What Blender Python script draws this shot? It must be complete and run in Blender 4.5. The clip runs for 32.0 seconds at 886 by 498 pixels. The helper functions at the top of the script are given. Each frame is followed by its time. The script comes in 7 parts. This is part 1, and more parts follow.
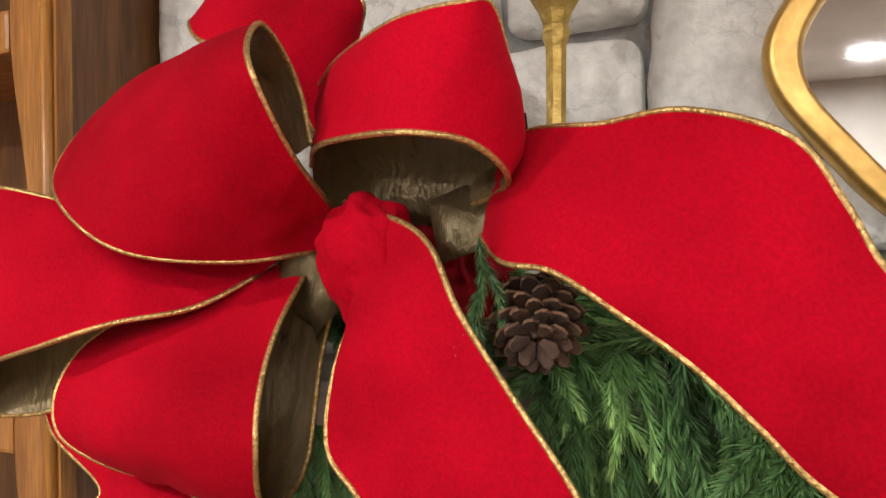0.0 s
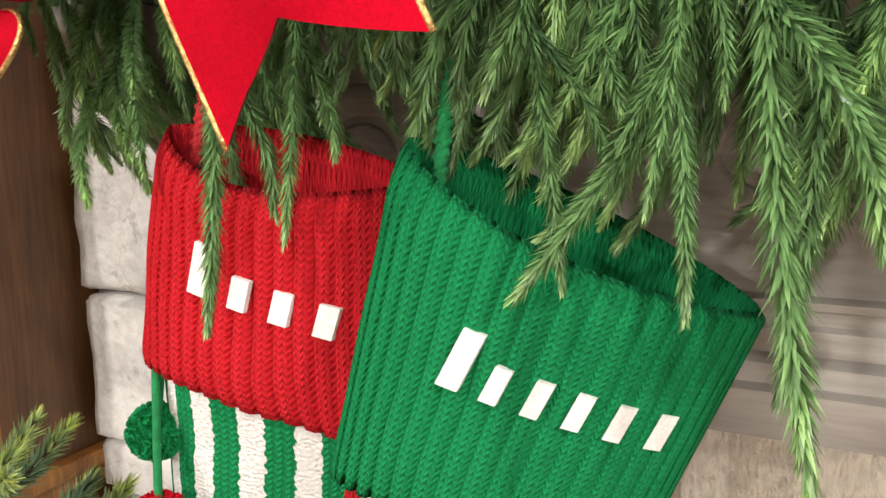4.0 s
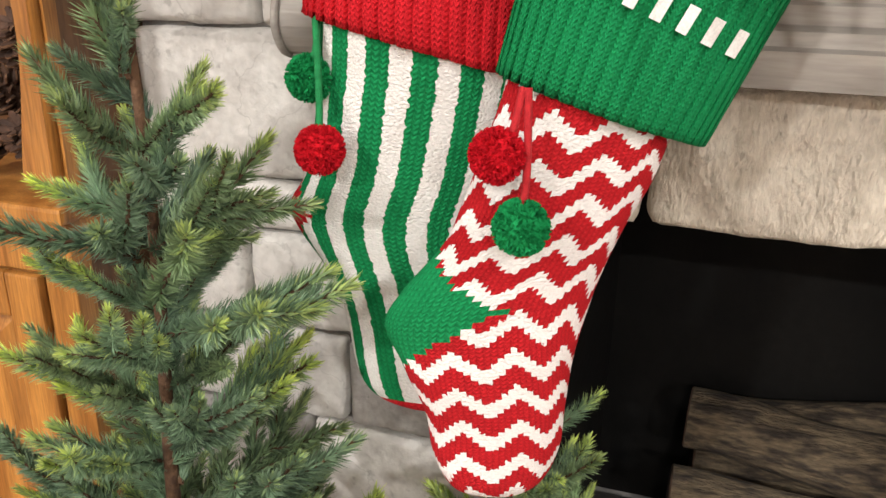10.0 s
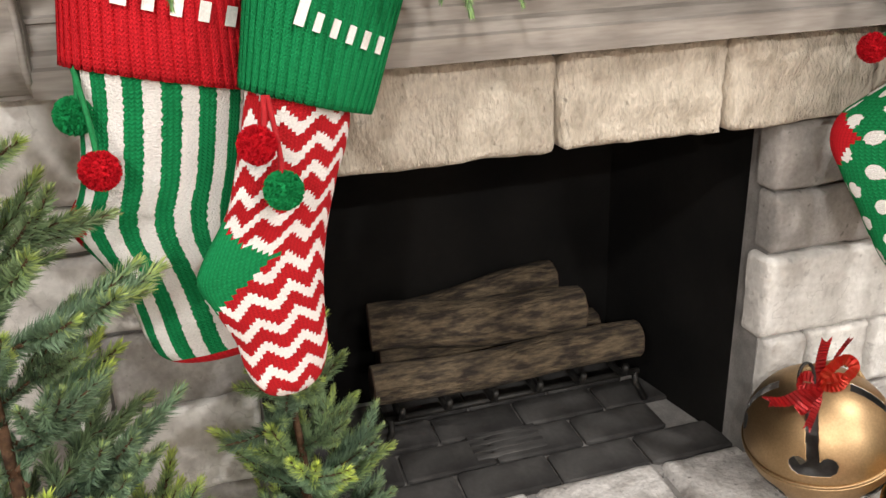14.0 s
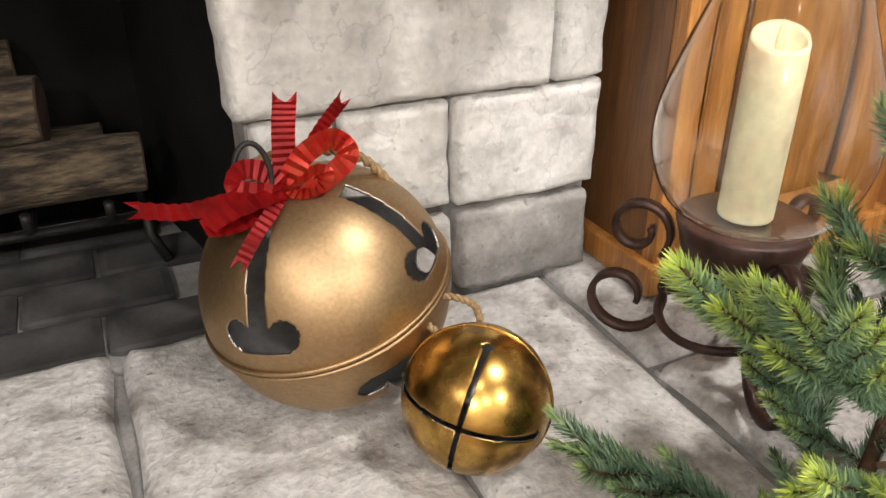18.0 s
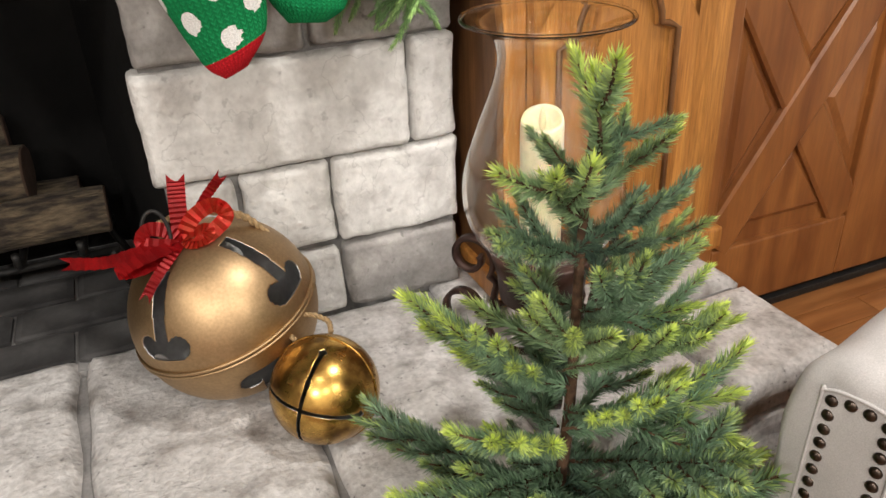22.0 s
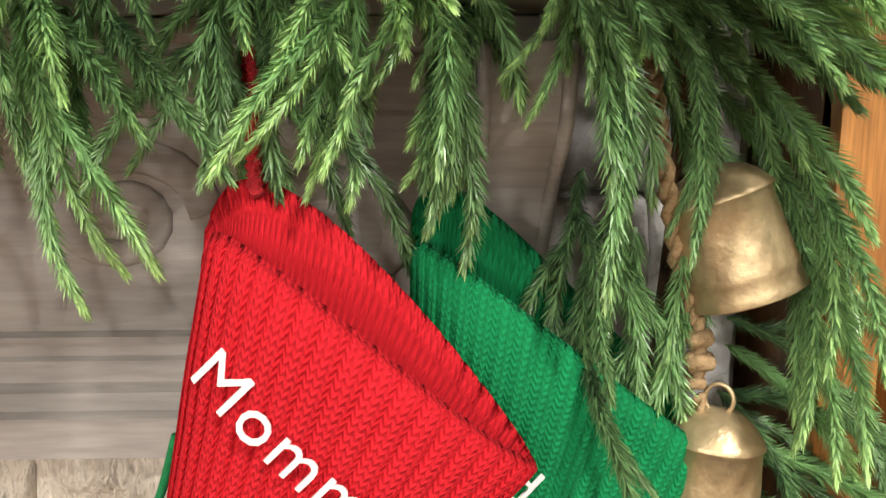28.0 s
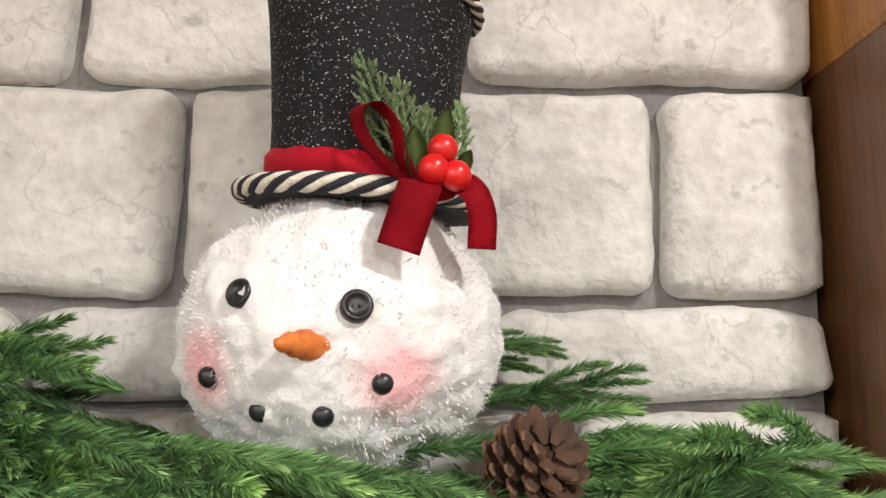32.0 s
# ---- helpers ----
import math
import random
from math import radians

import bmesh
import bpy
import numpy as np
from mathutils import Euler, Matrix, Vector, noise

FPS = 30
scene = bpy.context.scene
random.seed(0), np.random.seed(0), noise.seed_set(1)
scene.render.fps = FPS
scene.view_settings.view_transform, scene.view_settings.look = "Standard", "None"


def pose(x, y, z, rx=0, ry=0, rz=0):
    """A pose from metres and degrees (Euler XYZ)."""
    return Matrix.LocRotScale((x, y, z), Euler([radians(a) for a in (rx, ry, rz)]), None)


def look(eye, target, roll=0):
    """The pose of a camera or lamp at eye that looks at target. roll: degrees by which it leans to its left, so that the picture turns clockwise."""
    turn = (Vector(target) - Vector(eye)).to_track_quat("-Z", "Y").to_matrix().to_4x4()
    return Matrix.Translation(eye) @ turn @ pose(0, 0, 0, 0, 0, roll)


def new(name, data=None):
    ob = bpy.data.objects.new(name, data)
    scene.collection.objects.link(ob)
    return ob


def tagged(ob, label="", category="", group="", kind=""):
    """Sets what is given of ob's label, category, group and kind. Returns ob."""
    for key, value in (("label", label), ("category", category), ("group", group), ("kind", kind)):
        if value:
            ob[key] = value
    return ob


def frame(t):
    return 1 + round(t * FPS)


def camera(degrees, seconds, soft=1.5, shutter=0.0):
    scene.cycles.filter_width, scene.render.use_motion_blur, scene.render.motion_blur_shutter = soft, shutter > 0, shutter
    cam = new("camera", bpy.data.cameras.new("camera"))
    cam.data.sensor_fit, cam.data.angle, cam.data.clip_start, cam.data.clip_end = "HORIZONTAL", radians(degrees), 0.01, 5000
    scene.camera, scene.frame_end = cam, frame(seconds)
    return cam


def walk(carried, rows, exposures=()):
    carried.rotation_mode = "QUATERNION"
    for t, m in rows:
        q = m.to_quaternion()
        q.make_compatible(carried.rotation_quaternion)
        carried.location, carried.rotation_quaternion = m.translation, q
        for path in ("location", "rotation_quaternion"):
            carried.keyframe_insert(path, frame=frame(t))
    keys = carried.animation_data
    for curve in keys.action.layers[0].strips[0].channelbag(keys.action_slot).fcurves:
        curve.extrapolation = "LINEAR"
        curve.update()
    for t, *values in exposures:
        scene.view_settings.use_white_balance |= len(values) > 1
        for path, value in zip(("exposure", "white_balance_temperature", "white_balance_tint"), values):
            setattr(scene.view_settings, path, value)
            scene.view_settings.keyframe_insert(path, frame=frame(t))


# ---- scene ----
cam = camera(60.0, 32.0)
PATH = [
    (0, (0.165, -0.726, 1.751), (-0.666, 1.093, 1.729), -0.3),
    (0.5, (0.176, -0.656, 1.712), (-0.695, 1.144, 1.75), 1.3),
    (1, (0.168, -0.63, 1.688), (-0.758, 1.142, 1.624), 0.7),
    (1.5, (0.151, -0.644, 1.64), (-0.693, 1.167, 1.533), 0.2),
    (2, (0.146, -0.666, 1.622), (-0.642, 1.169, 1.509), -1.0),
    (2.5, (0.126, -0.684, 1.566), (-0.571, 1.186, 1.441), -1.5),
    (3, (0.118, -0.696, 1.524), (-0.556, 1.179, 1.35), -1.9),
    (3.5, (0.159, -0.687, 1.504), (-0.555, 1.167, 1.278), -1.7),
    (4, (0.26, -0.655, 1.497), (-0.594, 1.123, 1.165), -0.5),
    (4.5, (0.331, -0.657, 1.456), (-0.616, 1.081, 1.166), -1.0),
    (6.5, (0.326, -0.644, 1.419), (-0.68, 0.991, 0.86), 0.9),
    (7, (0.318, -0.661, 1.411), (-0.614, 1.008, 0.824), 0.8),
    (7.5, (0.269, -0.727, 1.408), (-0.513, 0.994, 0.755), 0.6),
    (8, (0.231, -0.806, 1.382), (-0.452, 0.946, 0.7), 0.0),
    (8.5, (0.216, -0.852, 1.356), (-0.416, 0.906, 0.641), -0.1),
    (9, (0.196, -0.874, 1.335), (-0.39, 0.895, 0.608), 0.3),
    (9.5, (0.171, -0.884, 1.336), (-0.385, 0.896, 0.615), 1.0),
    (10, (0.154, -0.887, 1.368), (-0.391, 0.909, 0.679), 1.4),
    (10.5, (0.119, -0.833, 1.413), (-0.38, 0.988, 0.752), 2.1),
    (11, (0.103, -0.727, 1.436), (-0.425, 1.116, 0.866), 1.6),
    (11.5, (0.062, -0.686, 1.462), (-0.355, 1.173, 0.853), 1.7),
    (12, (0.001, -0.729, 1.455), (-0.197, 1.185, 0.909), 0.8),
    (12.5, (-0.032, -0.792, 1.44), (0.01, 1.125, 0.869), -0.9),
    (13, (-0.033, -0.85, 1.43), (0.176, 1.037, 0.804), -1.9),
    (13.5, (-0.03, -1.015, 1.433), (0.301, 0.83, 0.736), -2.3),
    (14, (0.008, -1.175, 1.432), (0.478, 0.62, 0.687), -2.9),
    (14.5, (0.065, -1.237, 1.427), (0.691, 0.503, 0.666), -3.2),
    (15, (0.163, -1.26, 1.409), (0.919, 0.424, 0.64), -3.2),
    (15.5, (0.31, -1.219, 1.362), (1.134, 0.431, 0.59), -2.7),
    (17.5, (0.768, -1.029, 1.085), (1.463, 0.63, 0.209), 0.3),
    (18, (0.832, -0.874, 0.934), (1.578, 0.728, -0.003), 0.1),
    (18.5, (0.851, -0.839, 0.882), (1.61, 0.725, -0.106), 0.1),
    (19, (0.863, -0.885, 0.923), (1.599, 0.67, -0.097), 0.5),
    (19.5, (0.891, -1.009, 0.936), (1.563, 0.563, -0.101), 0.0),
    (20, (0.897, -1.106, 0.892), (1.518, 0.465, -0.178), -0.2),
    (20.5, (0.9, -1.156, 0.853), (1.495, 0.417, -0.23), -0.9),
    (21, (0.921, -1.169, 0.901), (1.513, 0.414, -0.169), -1.9),
    (21.5, (0.935, -1.194, 1.01), (1.559, 0.411, -0.007), -2.6),
    (22, (0.965, -1.192, 1.111), (1.628, 0.44, 0.164), -2.7),
    (22.5, (0.978, -1.09, 1.184), (1.698, 0.552, 0.298), -2.3),
    (23, (0.98, -0.964, 1.261), (1.742, 0.691, 0.436), -1.7),
    (23.5, (0.978, -0.895, 1.322), (1.729, 0.78, 0.53), -0.8),
    (24, (1.058, -0.845, 1.357), (1.727, 0.884, 0.608), -0.2),
    (24.5, (1.163, -0.82, 1.379), (1.68, 0.975, 0.663), 0.1),
    (25, (1.212, -0.798, 1.4), (1.556, 1.047, 0.709), 0.2),
    (25.5, (1.222, -0.728, 1.428), (1.444, 1.144, 0.76), 0.2),
    (27.5, (1.205, -0.696, 1.53), (1.229, 1.26, 1.115), -0.6),
    (28, (1.206, -0.679, 1.551), (1.232, 1.288, 1.192), -0.4),
    (28.5, (1.207, -0.667, 1.587), (1.218, 1.318, 1.336), -0.7),
    (29, (1.208, -0.643, 1.613), (1.166, 1.351, 1.459), -0.4),
    (29.5, (1.194, -0.657, 1.636), (1.188, 1.342, 1.607), -0.3),
    (30, (1.192, -0.668, 1.661), (1.185, 1.331, 1.697), -0.0),
    (30.5, (1.176, -0.666, 1.698), (1.172, 1.331, 1.808), 0.1),
    (31, (1.162, -0.655, 1.724), (1.165, 1.337, 1.905), 0.2),
    (31.5, (1.161, -0.637, 1.744), (1.177, 1.348, 1.989), 0.1),
    (32, (1.165, -0.627, 1.77), (1.195, 1.351, 2.067), 0.1),
]
walk(cam, [(t, look(eye, target, roll)) for t, eye, target, roll in PATH], ((0, -1.0), (1, -0.87), (2, -0.6), (3, -0.55), (4, -0.55), (8, -0.7), (10.5, -0.65), (12, -0.88), (13, -0.75), (14, -0.75), (18, -0.92), (20, -0.95), (22, -1.0), (23, -1.05), (24, -1.18), (25, -1.2), (28, -0.65), (29, -0.2), (30, -0.45), (31, -0.85), (32, -1.0)))

# ---- light ----
world = bpy.data.worlds.new("world")
scene.world = world
world.use_nodes = True
world.node_tree.nodes["Background"].inputs[0].default_value = (0.9, 0.93, 1.0, 1)
world.node_tree.nodes["Background"].inputs[1].default_value = 0.25


def ceiling_lamp(x, y, z, size, power, colour=(1.0, 0.95, 0.90)):
    lamp = bpy.data.lights.new("ceiling_lamp_light", "AREA")
    lamp.shape, lamp.size, lamp.energy, lamp.color = "DISK", size, power, colour
    ob = new("ceiling_lamp_light", lamp)
    ob.matrix_world = pose(x, y, z)
    return ob


LAMPS = [(-1.1, -1.75), (0.5, -1.75), (1.9, -1.2), (-1.1, -3.7), (0.5, -3.7), (2.1, -3.7)]
for lx, ly in LAMPS:
    ceiling_lamp(lx, ly, 2.68, 0.16, (34 if ly > -2.5 else 105) * (2.1 if lx < 0 else 0.62 if lx < 1 else 2.1 if ly > -2.5 else 1.6))

# ---- helpers of my own ----


def part(name, bm, material, parent=None, label="", smooth=True):
    """One mesh object from a bmesh, under a thing or a part. Its vertices are in world places."""
    me = bpy.data.meshes.new(name)
    bm.to_mesh(me)
    bm.free()
    if smooth:
        for p in me.polygons:
            p.use_smooth = True
    for m in material if isinstance(material, (list, tuple)) else [material]:
        me.materials.append(m)
    ob = new(name, me)
    if parent is not None:
        ob.parent = parent
        up = Matrix.Identity(4)
        p = parent
        while p is not None:
            up = p.matrix_basis.inverted() @ Matrix.Identity(4) if p.parent is None else up
            p = p.parent
        ob.matrix_parent_inverse = up if parent.parent is None else Matrix.Identity(4)
    if label:
        tagged(ob, label)
    return ob


def thing(name, at, label, category, group="", kind=""):
    ob = new(name)
    ob.empty_display_size = 0.05
    ob.matrix_basis = Matrix.Translation(at)
    return tagged(ob, label, category, group, kind)


def box(bm, x0, x1, y0, y1, z0, z1, bevel=0.0, segments=2):
    m = Matrix.LocRotScale(((x0 + x1) / 2, (y0 + y1) / 2, (z0 + z1) / 2), None, (x1 - x0, y1 - y0, z1 - z0))
    made = bmesh.ops.create_cube(bm, size=1, matrix=m)
    if bevel:
        edges = list({e for v in made["verts"] for e in v.link_edges})
        bmesh.ops.bevel(bm, geom=edges, offset=bevel, segments=segments, affect="EDGES", profile=0.6)
    return bm


def boxed(name, dims, material, parent=None, bevel=0.003, label=""):
    return part(name, box(bmesh.new(), *dims, bevel), material, parent, label, smooth=False)


def grid(bm, rows, closed=False, uv=None, matfun=None):
    """Quads between rows of places; closed joins each row's end to its start."""
    lay = bm.loops.layers.uv.verify() if uv else None
    verts = [[bm.verts.new(p) for p in row] for row in rows]
    for i in range(len(rows) - 1):
        n = len(rows[i])
        for j in range(n if closed else n - 1):
            k = (j + 1) % n
            try:
                f = bm.faces.new((verts[i][j], verts[i][k], verts[i + 1][k], verts[i + 1][j]))
            except ValueError:
                continue
            if lay:
                for loop, (a, b) in zip(f.loops, ((i, j), (i, j + 1), (i + 1, j + 1), (i + 1, j))):
                    loop[lay].uv = uv(a, b)
            if matfun:
                f.material_index = matfun(i, j)
    return verts


def frame_along(points):
    pts = [Vector(p) for p in points]
    out = []
    side = None
    for i, p in enumerate(pts):
        t = (pts[min(i + 1, len(pts) - 1)] - pts[max(i - 1, 0)]).normalized()
        if side is None:
            side = t.orthogonal().normalized()
        side = (side - t * side.dot(t)).normalized()
        out.append((p, t, side, t.cross(side)))
    return out


def tube(bm, points, radius, n=8, caps=True):
    rad = radius if callable(radius) else (lambda f: radius)
    fr = frame_along(points)
    rows = []
    for i, (p, t, a, b) in enumerate(fr):
        r = rad(i / max(1, len(fr) - 1))
        rows.append([p + r * (math.cos(2 * math.pi * k / n) * a + math.sin(2 * math.pi * k / n) * b) for k in range(n)])
    v = grid(bm, rows, closed=True)
    if caps:
        bm.faces.new(v[0][::-1])
        bm.faces.new(v[-1])
    return bm


def lathe(bm, profile, at=(0, 0, 0), n=32, turn=None):
    """A turned body: profile of (radius, height), round the upright at a place, or leaning by turn."""
    rows = []
    for r, h in profile:
        row = [Vector((r * math.cos(2 * math.pi * k / n), r * math.sin(2 * math.pi * k / n), h)) for k in range(n)]
        rows.append([(turn @ p if turn else p) + Vector(at) for p in row])
    return grid(bm, rows, closed=True)


def smooth_line(points, n=24):
    """A Catmull-Rom line through the places."""
    pts = [Vector(p) for p in points]
    pts = [2 * pts[0] - pts[1]] + pts + [2 * pts[-1] - pts[-2]]
    out, segs = [], len(pts) - 3
    for i in range(n + 1):
        f = i / n * segs
        k = min(int(f), segs - 1)
        t = f - k
        a, b, c, d = pts[k : k + 4]
        out.append(0.5 * (2 * b + (c - a) * t + (2 * a - 5 * b + 4 * c - d) * t * t + (3 * b - a - 3 * c + d) * t**3))
    return out


# ---- materials ----


def material(name, col, col2=None, rough=0.6, metal=0.0, scale=6.0, detail=6.0, low=0.35, high=0.65, bump=0.3, grain=90.0,
             depth=0.002, stretch=(1, 1, 1), vary=0.0, speck=0.0, spec=0.5, sheen=0.0, fine=0.12, rough_vary=0.1, crack=0.0):
    m = bpy.data.materials.new(name)
    m.use_nodes = True
    nt = m.node_tree
    nodes, link = nt.nodes, nt.links.new
    bsdf = nodes["Principled BSDF"]
    bsdf.inputs["Roughness"].default_value = rough
    bsdf.inputs["Metallic"].default_value = metal
    bsdf.inputs["Specular IOR Level"].default_value = spec
    if sheen:
        bsdf.inputs["Sheen Weight"].default_value = sheen
        bsdf.inputs["Sheen Roughness"].default_value = 0.4
        bsdf.inputs["Sheen Tint"].default_value = (*[min(1, c * 1.6 + 0.1) for c in col], 1)
    tc, mp = nodes.new("ShaderNodeTexCoord"), nodes.new("ShaderNodeMapping")
    mp.inputs["Scale"].default_value = stretch
    link(tc.outputs["Object"], mp.inputs["Vector"])
    n1, n2 = nodes.new("ShaderNodeTexNoise"), nodes.new("ShaderNodeTexNoise")
    n1.inputs["Scale"].default_value, n1.inputs["Detail"].default_value = scale, detail
    n2.inputs["Scale"].default_value, n2.inputs["Detail"].default_value = grain, 4
    link(mp.outputs[0], n1.inputs["Vector"])
    link(mp.outputs[0], n2.inputs["Vector"])
    ramp = nodes.new("ShaderNodeValToRGB")
    ramp.color_ramp.elements[0].position, ramp.color_ramp.elements[1].position = low, high
    ramp.color_ramp.elements[0].color = (*col, 1)
    ramp.color_ramp.elements[1].color = (*(col2 or [c * 0.8 for c in col]), 1)
    link(n1.outputs["Fac"], ramp.inputs["Fac"])
    hsv = nodes.new("ShaderNodeHueSaturation")
    link(ramp.outputs[0], hsv.inputs["Color"])
    val = nodes.new("ShaderNodeMapRange")
    val.inputs["From Min"].default_value, val.inputs["From Max"].default_value = 0.3, 0.7
    val.inputs["To Min"].default_value, val.inputs["To Max"].default_value = 1 - fine, 1 + fine
    link(n2.outputs["Fac"], val.inputs["Value"])
    last = val.outputs[0]
    if vary:
        info, mr, mul = nodes.new("ShaderNodeObjectInfo"), nodes.new("ShaderNodeMapRange"), nodes.new("ShaderNodeMath")
        mr.inputs["To Min"].default_value, mr.inputs["To Max"].default_value = 1 - vary, 1 + vary
        link(info.outputs["Random"], mr.inputs["Value"])
        mul.operation = "MULTIPLY"
        link(last, mul.inputs[0])
        link(mr.outputs[0], mul.inputs[1])
        last = mul.outputs[0]
    link(last, hsv.inputs["Value"])
    colour = hsv.outputs[0]
    if speck:
        n3, r3, mix = nodes.new("ShaderNodeTexNoise"), nodes.new("ShaderNodeValToRGB"), nodes.new("ShaderNodeMixRGB")
        n3.inputs["Scale"].default_value, n3.inputs["Detail"].default_value = grain * 0.7, 2
        r3.color_ramp.elements[0].position, r3.color_ramp.elements[1].position = 0.66, 0.74
        link(mp.outputs[0], n3.inputs["Vector"])
        link(n3.outputs["Fac"], r3.inputs["Fac"])
        sm = nodes.new("ShaderNodeMath")
        sm.operation = "MULTIPLY"
        sm.inputs[1].default_value = speck
        link(r3.outputs[0], sm.inputs[0])
        link(sm.outputs[0], mix.inputs["Fac"])
        link(colour, mix.inputs["Color1"])
        mix.inputs["Color2"].default_value = (*[c * 0.25 for c in col], 1)
        colour = mix.outputs[0]
    if crack:
        n4, ab, sb, r4, mix = nodes.new("ShaderNodeTexNoise"), nodes.new("ShaderNodeMath"), nodes.new("ShaderNodeMath"), nodes.new("ShaderNodeMapRange"), nodes.new("ShaderNodeMixRGB")
        n4.inputs["Scale"].default_value, n4.inputs["Detail"].default_value = scale * 0.55, 5
        link(mp.outputs[0], n4.inputs["Vector"])
        sb.operation, ab.operation = "SUBTRACT", "ABSOLUTE"
        sb.inputs[1].default_value = 0.47
        link(n4.outputs["Fac"], sb.inputs[0])
        link(sb.outputs[0], ab.inputs[0])
        r4.inputs["From Max"].default_value, r4.inputs["To Min"].default_value, r4.inputs["To Max"].default_value = 0.008, crack, 0.0
        link(ab.outputs[0], r4.inputs["Value"])
        link(r4.outputs[0], mix.inputs["Fac"])
        link(colour, mix.inputs["Color1"])
        mix.inputs["Color2"].default_value = (*[c * 0.4 for c in col], 1)
        colour = mix.outputs[0]
    link(colour, bsdf.inputs["Base Color"])
    rr = nodes.new("ShaderNodeMapRange")
    rr.inputs["To Min"].default_value, rr.inputs["To Max"].default_value = max(0.02, rough - rough_vary), min(1, rough + rough_vary)
    link(n1.outputs["Fac"], rr.inputs["Value"])
    link(rr.outputs[0], bsdf.inputs["Roughness"])
    if bump:
        add, bp = nodes.new("ShaderNodeMath"), nodes.new("ShaderNodeBump")
        add.operation = "MULTIPLY_ADD"
        add.inputs[1].default_value = 0.6
        link(n2.outputs["Fac"], add.inputs[0])
        link(n1.outputs["Fac"], add.inputs[2])
        bp.inputs["Strength"].default_value, bp.inputs["Distance"].default_value = bump, depth
        link(add.outputs[0], bp.inputs["Height"])
        link(bp.outputs[0], bsdf.inputs["Normal"])
    return m


def set_in(m, **values):
    for key, v in values.items():
        m.node_tree.nodes["Principled BSDF"].inputs[key.replace("_", " ")].default_value = v
    return m


STONE = material("limestone", (0.63, 0.618, 0.592), (0.43, 0.415, 0.395), 0.9, scale=17, detail=11, low=0.50, high=0.80, bump=1.0, grain=75, depth=0.006, vary=0.10, speck=0.35, fine=0.10, crack=0.35)
STONE_WARM = material("cream_limestone", (0.58, 0.525, 0.44), (0.40, 0.355, 0.285), 0.9, scale=26, detail=13, low=0.46, high=0.76, bump=1.0, grain=130, depth=0.012, vary=0.08, speck=0.5, fine=0.14, stretch=(1.5, 1, 0.6), crack=0.3)
STONE_GREY = material("grey_stone", (0.42, 0.40, 0.38), (0.24, 0.23, 0.22), 0.9, scale=10, bump=0.9, grain=110, depth=0.004, vary=0.1, speck=0.6)
SLAB = material("hearth_slab_stone", (0.54, 0.525, 0.51), (0.20, 0.178, 0.158), 0.85, scale=17, detail=14, low=0.46, high=0.78, bump=0.9, grain=110, depth=0.0055, vary=0.14, speck=0.7, fine=0.17, crack=0.4)
MORTAR = material("grey_mortar", (0.26, 0.25, 0.24), (0.17, 0.165, 0.16), 0.95, scale=20, bump=0.8, grain=200)
SOOT = material("soot_black_firebrick", (0.003, 0.003, 0.003), (0.008, 0.0075, 0.007), 0.9, scale=5, bump=0.5, grain=60, spec=0.15)
FIREBRICK = material("sooty_grey_firebrick", (0.066, 0.064, 0.062), (0.018, 0.017, 0.017), 0.9, scale=9, bump=0.7, grain=80, vary=0.2)
DRIFT = material("weathered_grey_wood", (0.42, 0.39, 0.355), (0.25, 0.23, 0.21), 0.7, scale=6, detail=9, bump=0.5, grain=60, stretch=(0.35, 2, 3), vary=0.05)
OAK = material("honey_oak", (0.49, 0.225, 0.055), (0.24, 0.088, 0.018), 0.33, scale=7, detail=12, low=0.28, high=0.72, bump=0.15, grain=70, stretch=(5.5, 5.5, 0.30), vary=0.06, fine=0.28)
# darker copy of the honey oak; on cabinet sides it carries painted shade
OAK_DARK_SHADED = material("shaded_dark_oak", (0.19, 0.085, 0.03), (0.085, 0.036, 0.012), 0.4, scale=5, detail=10, low=0.3, high=0.7, bump=0.12, grain=45, stretch=(5, 5, 0.4), fine=0.25)
DOORWOOD = material("red_brown_stained_wood", (0.28, 0.108, 0.030), (0.165, 0.055, 0.015), 0.33, scale=5, detail=9, bump=0.08, grain=40, stretch=(4, 4, 0.5), fine=0.15)
FLOORWOOD = material("amber_floor_wood", (0.36, 0.155, 0.05), (0.22, 0.08, 0.022), 0.35, scale=5, detail=9, bump=0.1, grain=40, stretch=(0.5, 5, 5), vary=0.14)
# this tone sets how much light the unseen walls throw back
PLASTER = material("warm_plaster", (0.56, 0.535, 0.50), (0.50, 0.475, 0.44), 0.9, scale=3, bump=0.2, grain=150)

# ---- room shell ----
boxed("floor", (-3.2, 3.6, -4.6, 1.0, -0.12, -0.012), OAK_DARK_SHADED)
bpy.data.objects["floor"]["kind"] = "structure"
tagged(bpy.data.objects["floor"], "dark subfloor under amber wooden floorboards", "floor")
# ceiling and three walls are out of view, added to bounce lamp light
ceiling = tagged(boxed("ceiling", (-3.2, 3.6, -4.6, 1.0, 2.72, 2.82), PLASTER), "unseen warm white plaster ceiling, added to bounce light", "ceiling", kind="structure")
for nm, d in (("wall_west", (-3.3, -3.2, -4.6, 1.0, 0, 2.72)), ("wall_east", (3.6, 3.7, -4.6, 1.0, 0, 2.72)), ("wall_south", (-3.2, 3.6, -4.7, -4.6, 0, 2.72))):
    tagged(boxed(nm, d, PLASTER), "unseen warm plaster wall, added to bounce light", "wall", kind="structure")
tagged(boxed("wall_north", (-3.2, -0.56, 0.24, 0.36, 0, 2.72), PLASTER), "plain plaster wall behind the hutch", "wall", kind="structure")

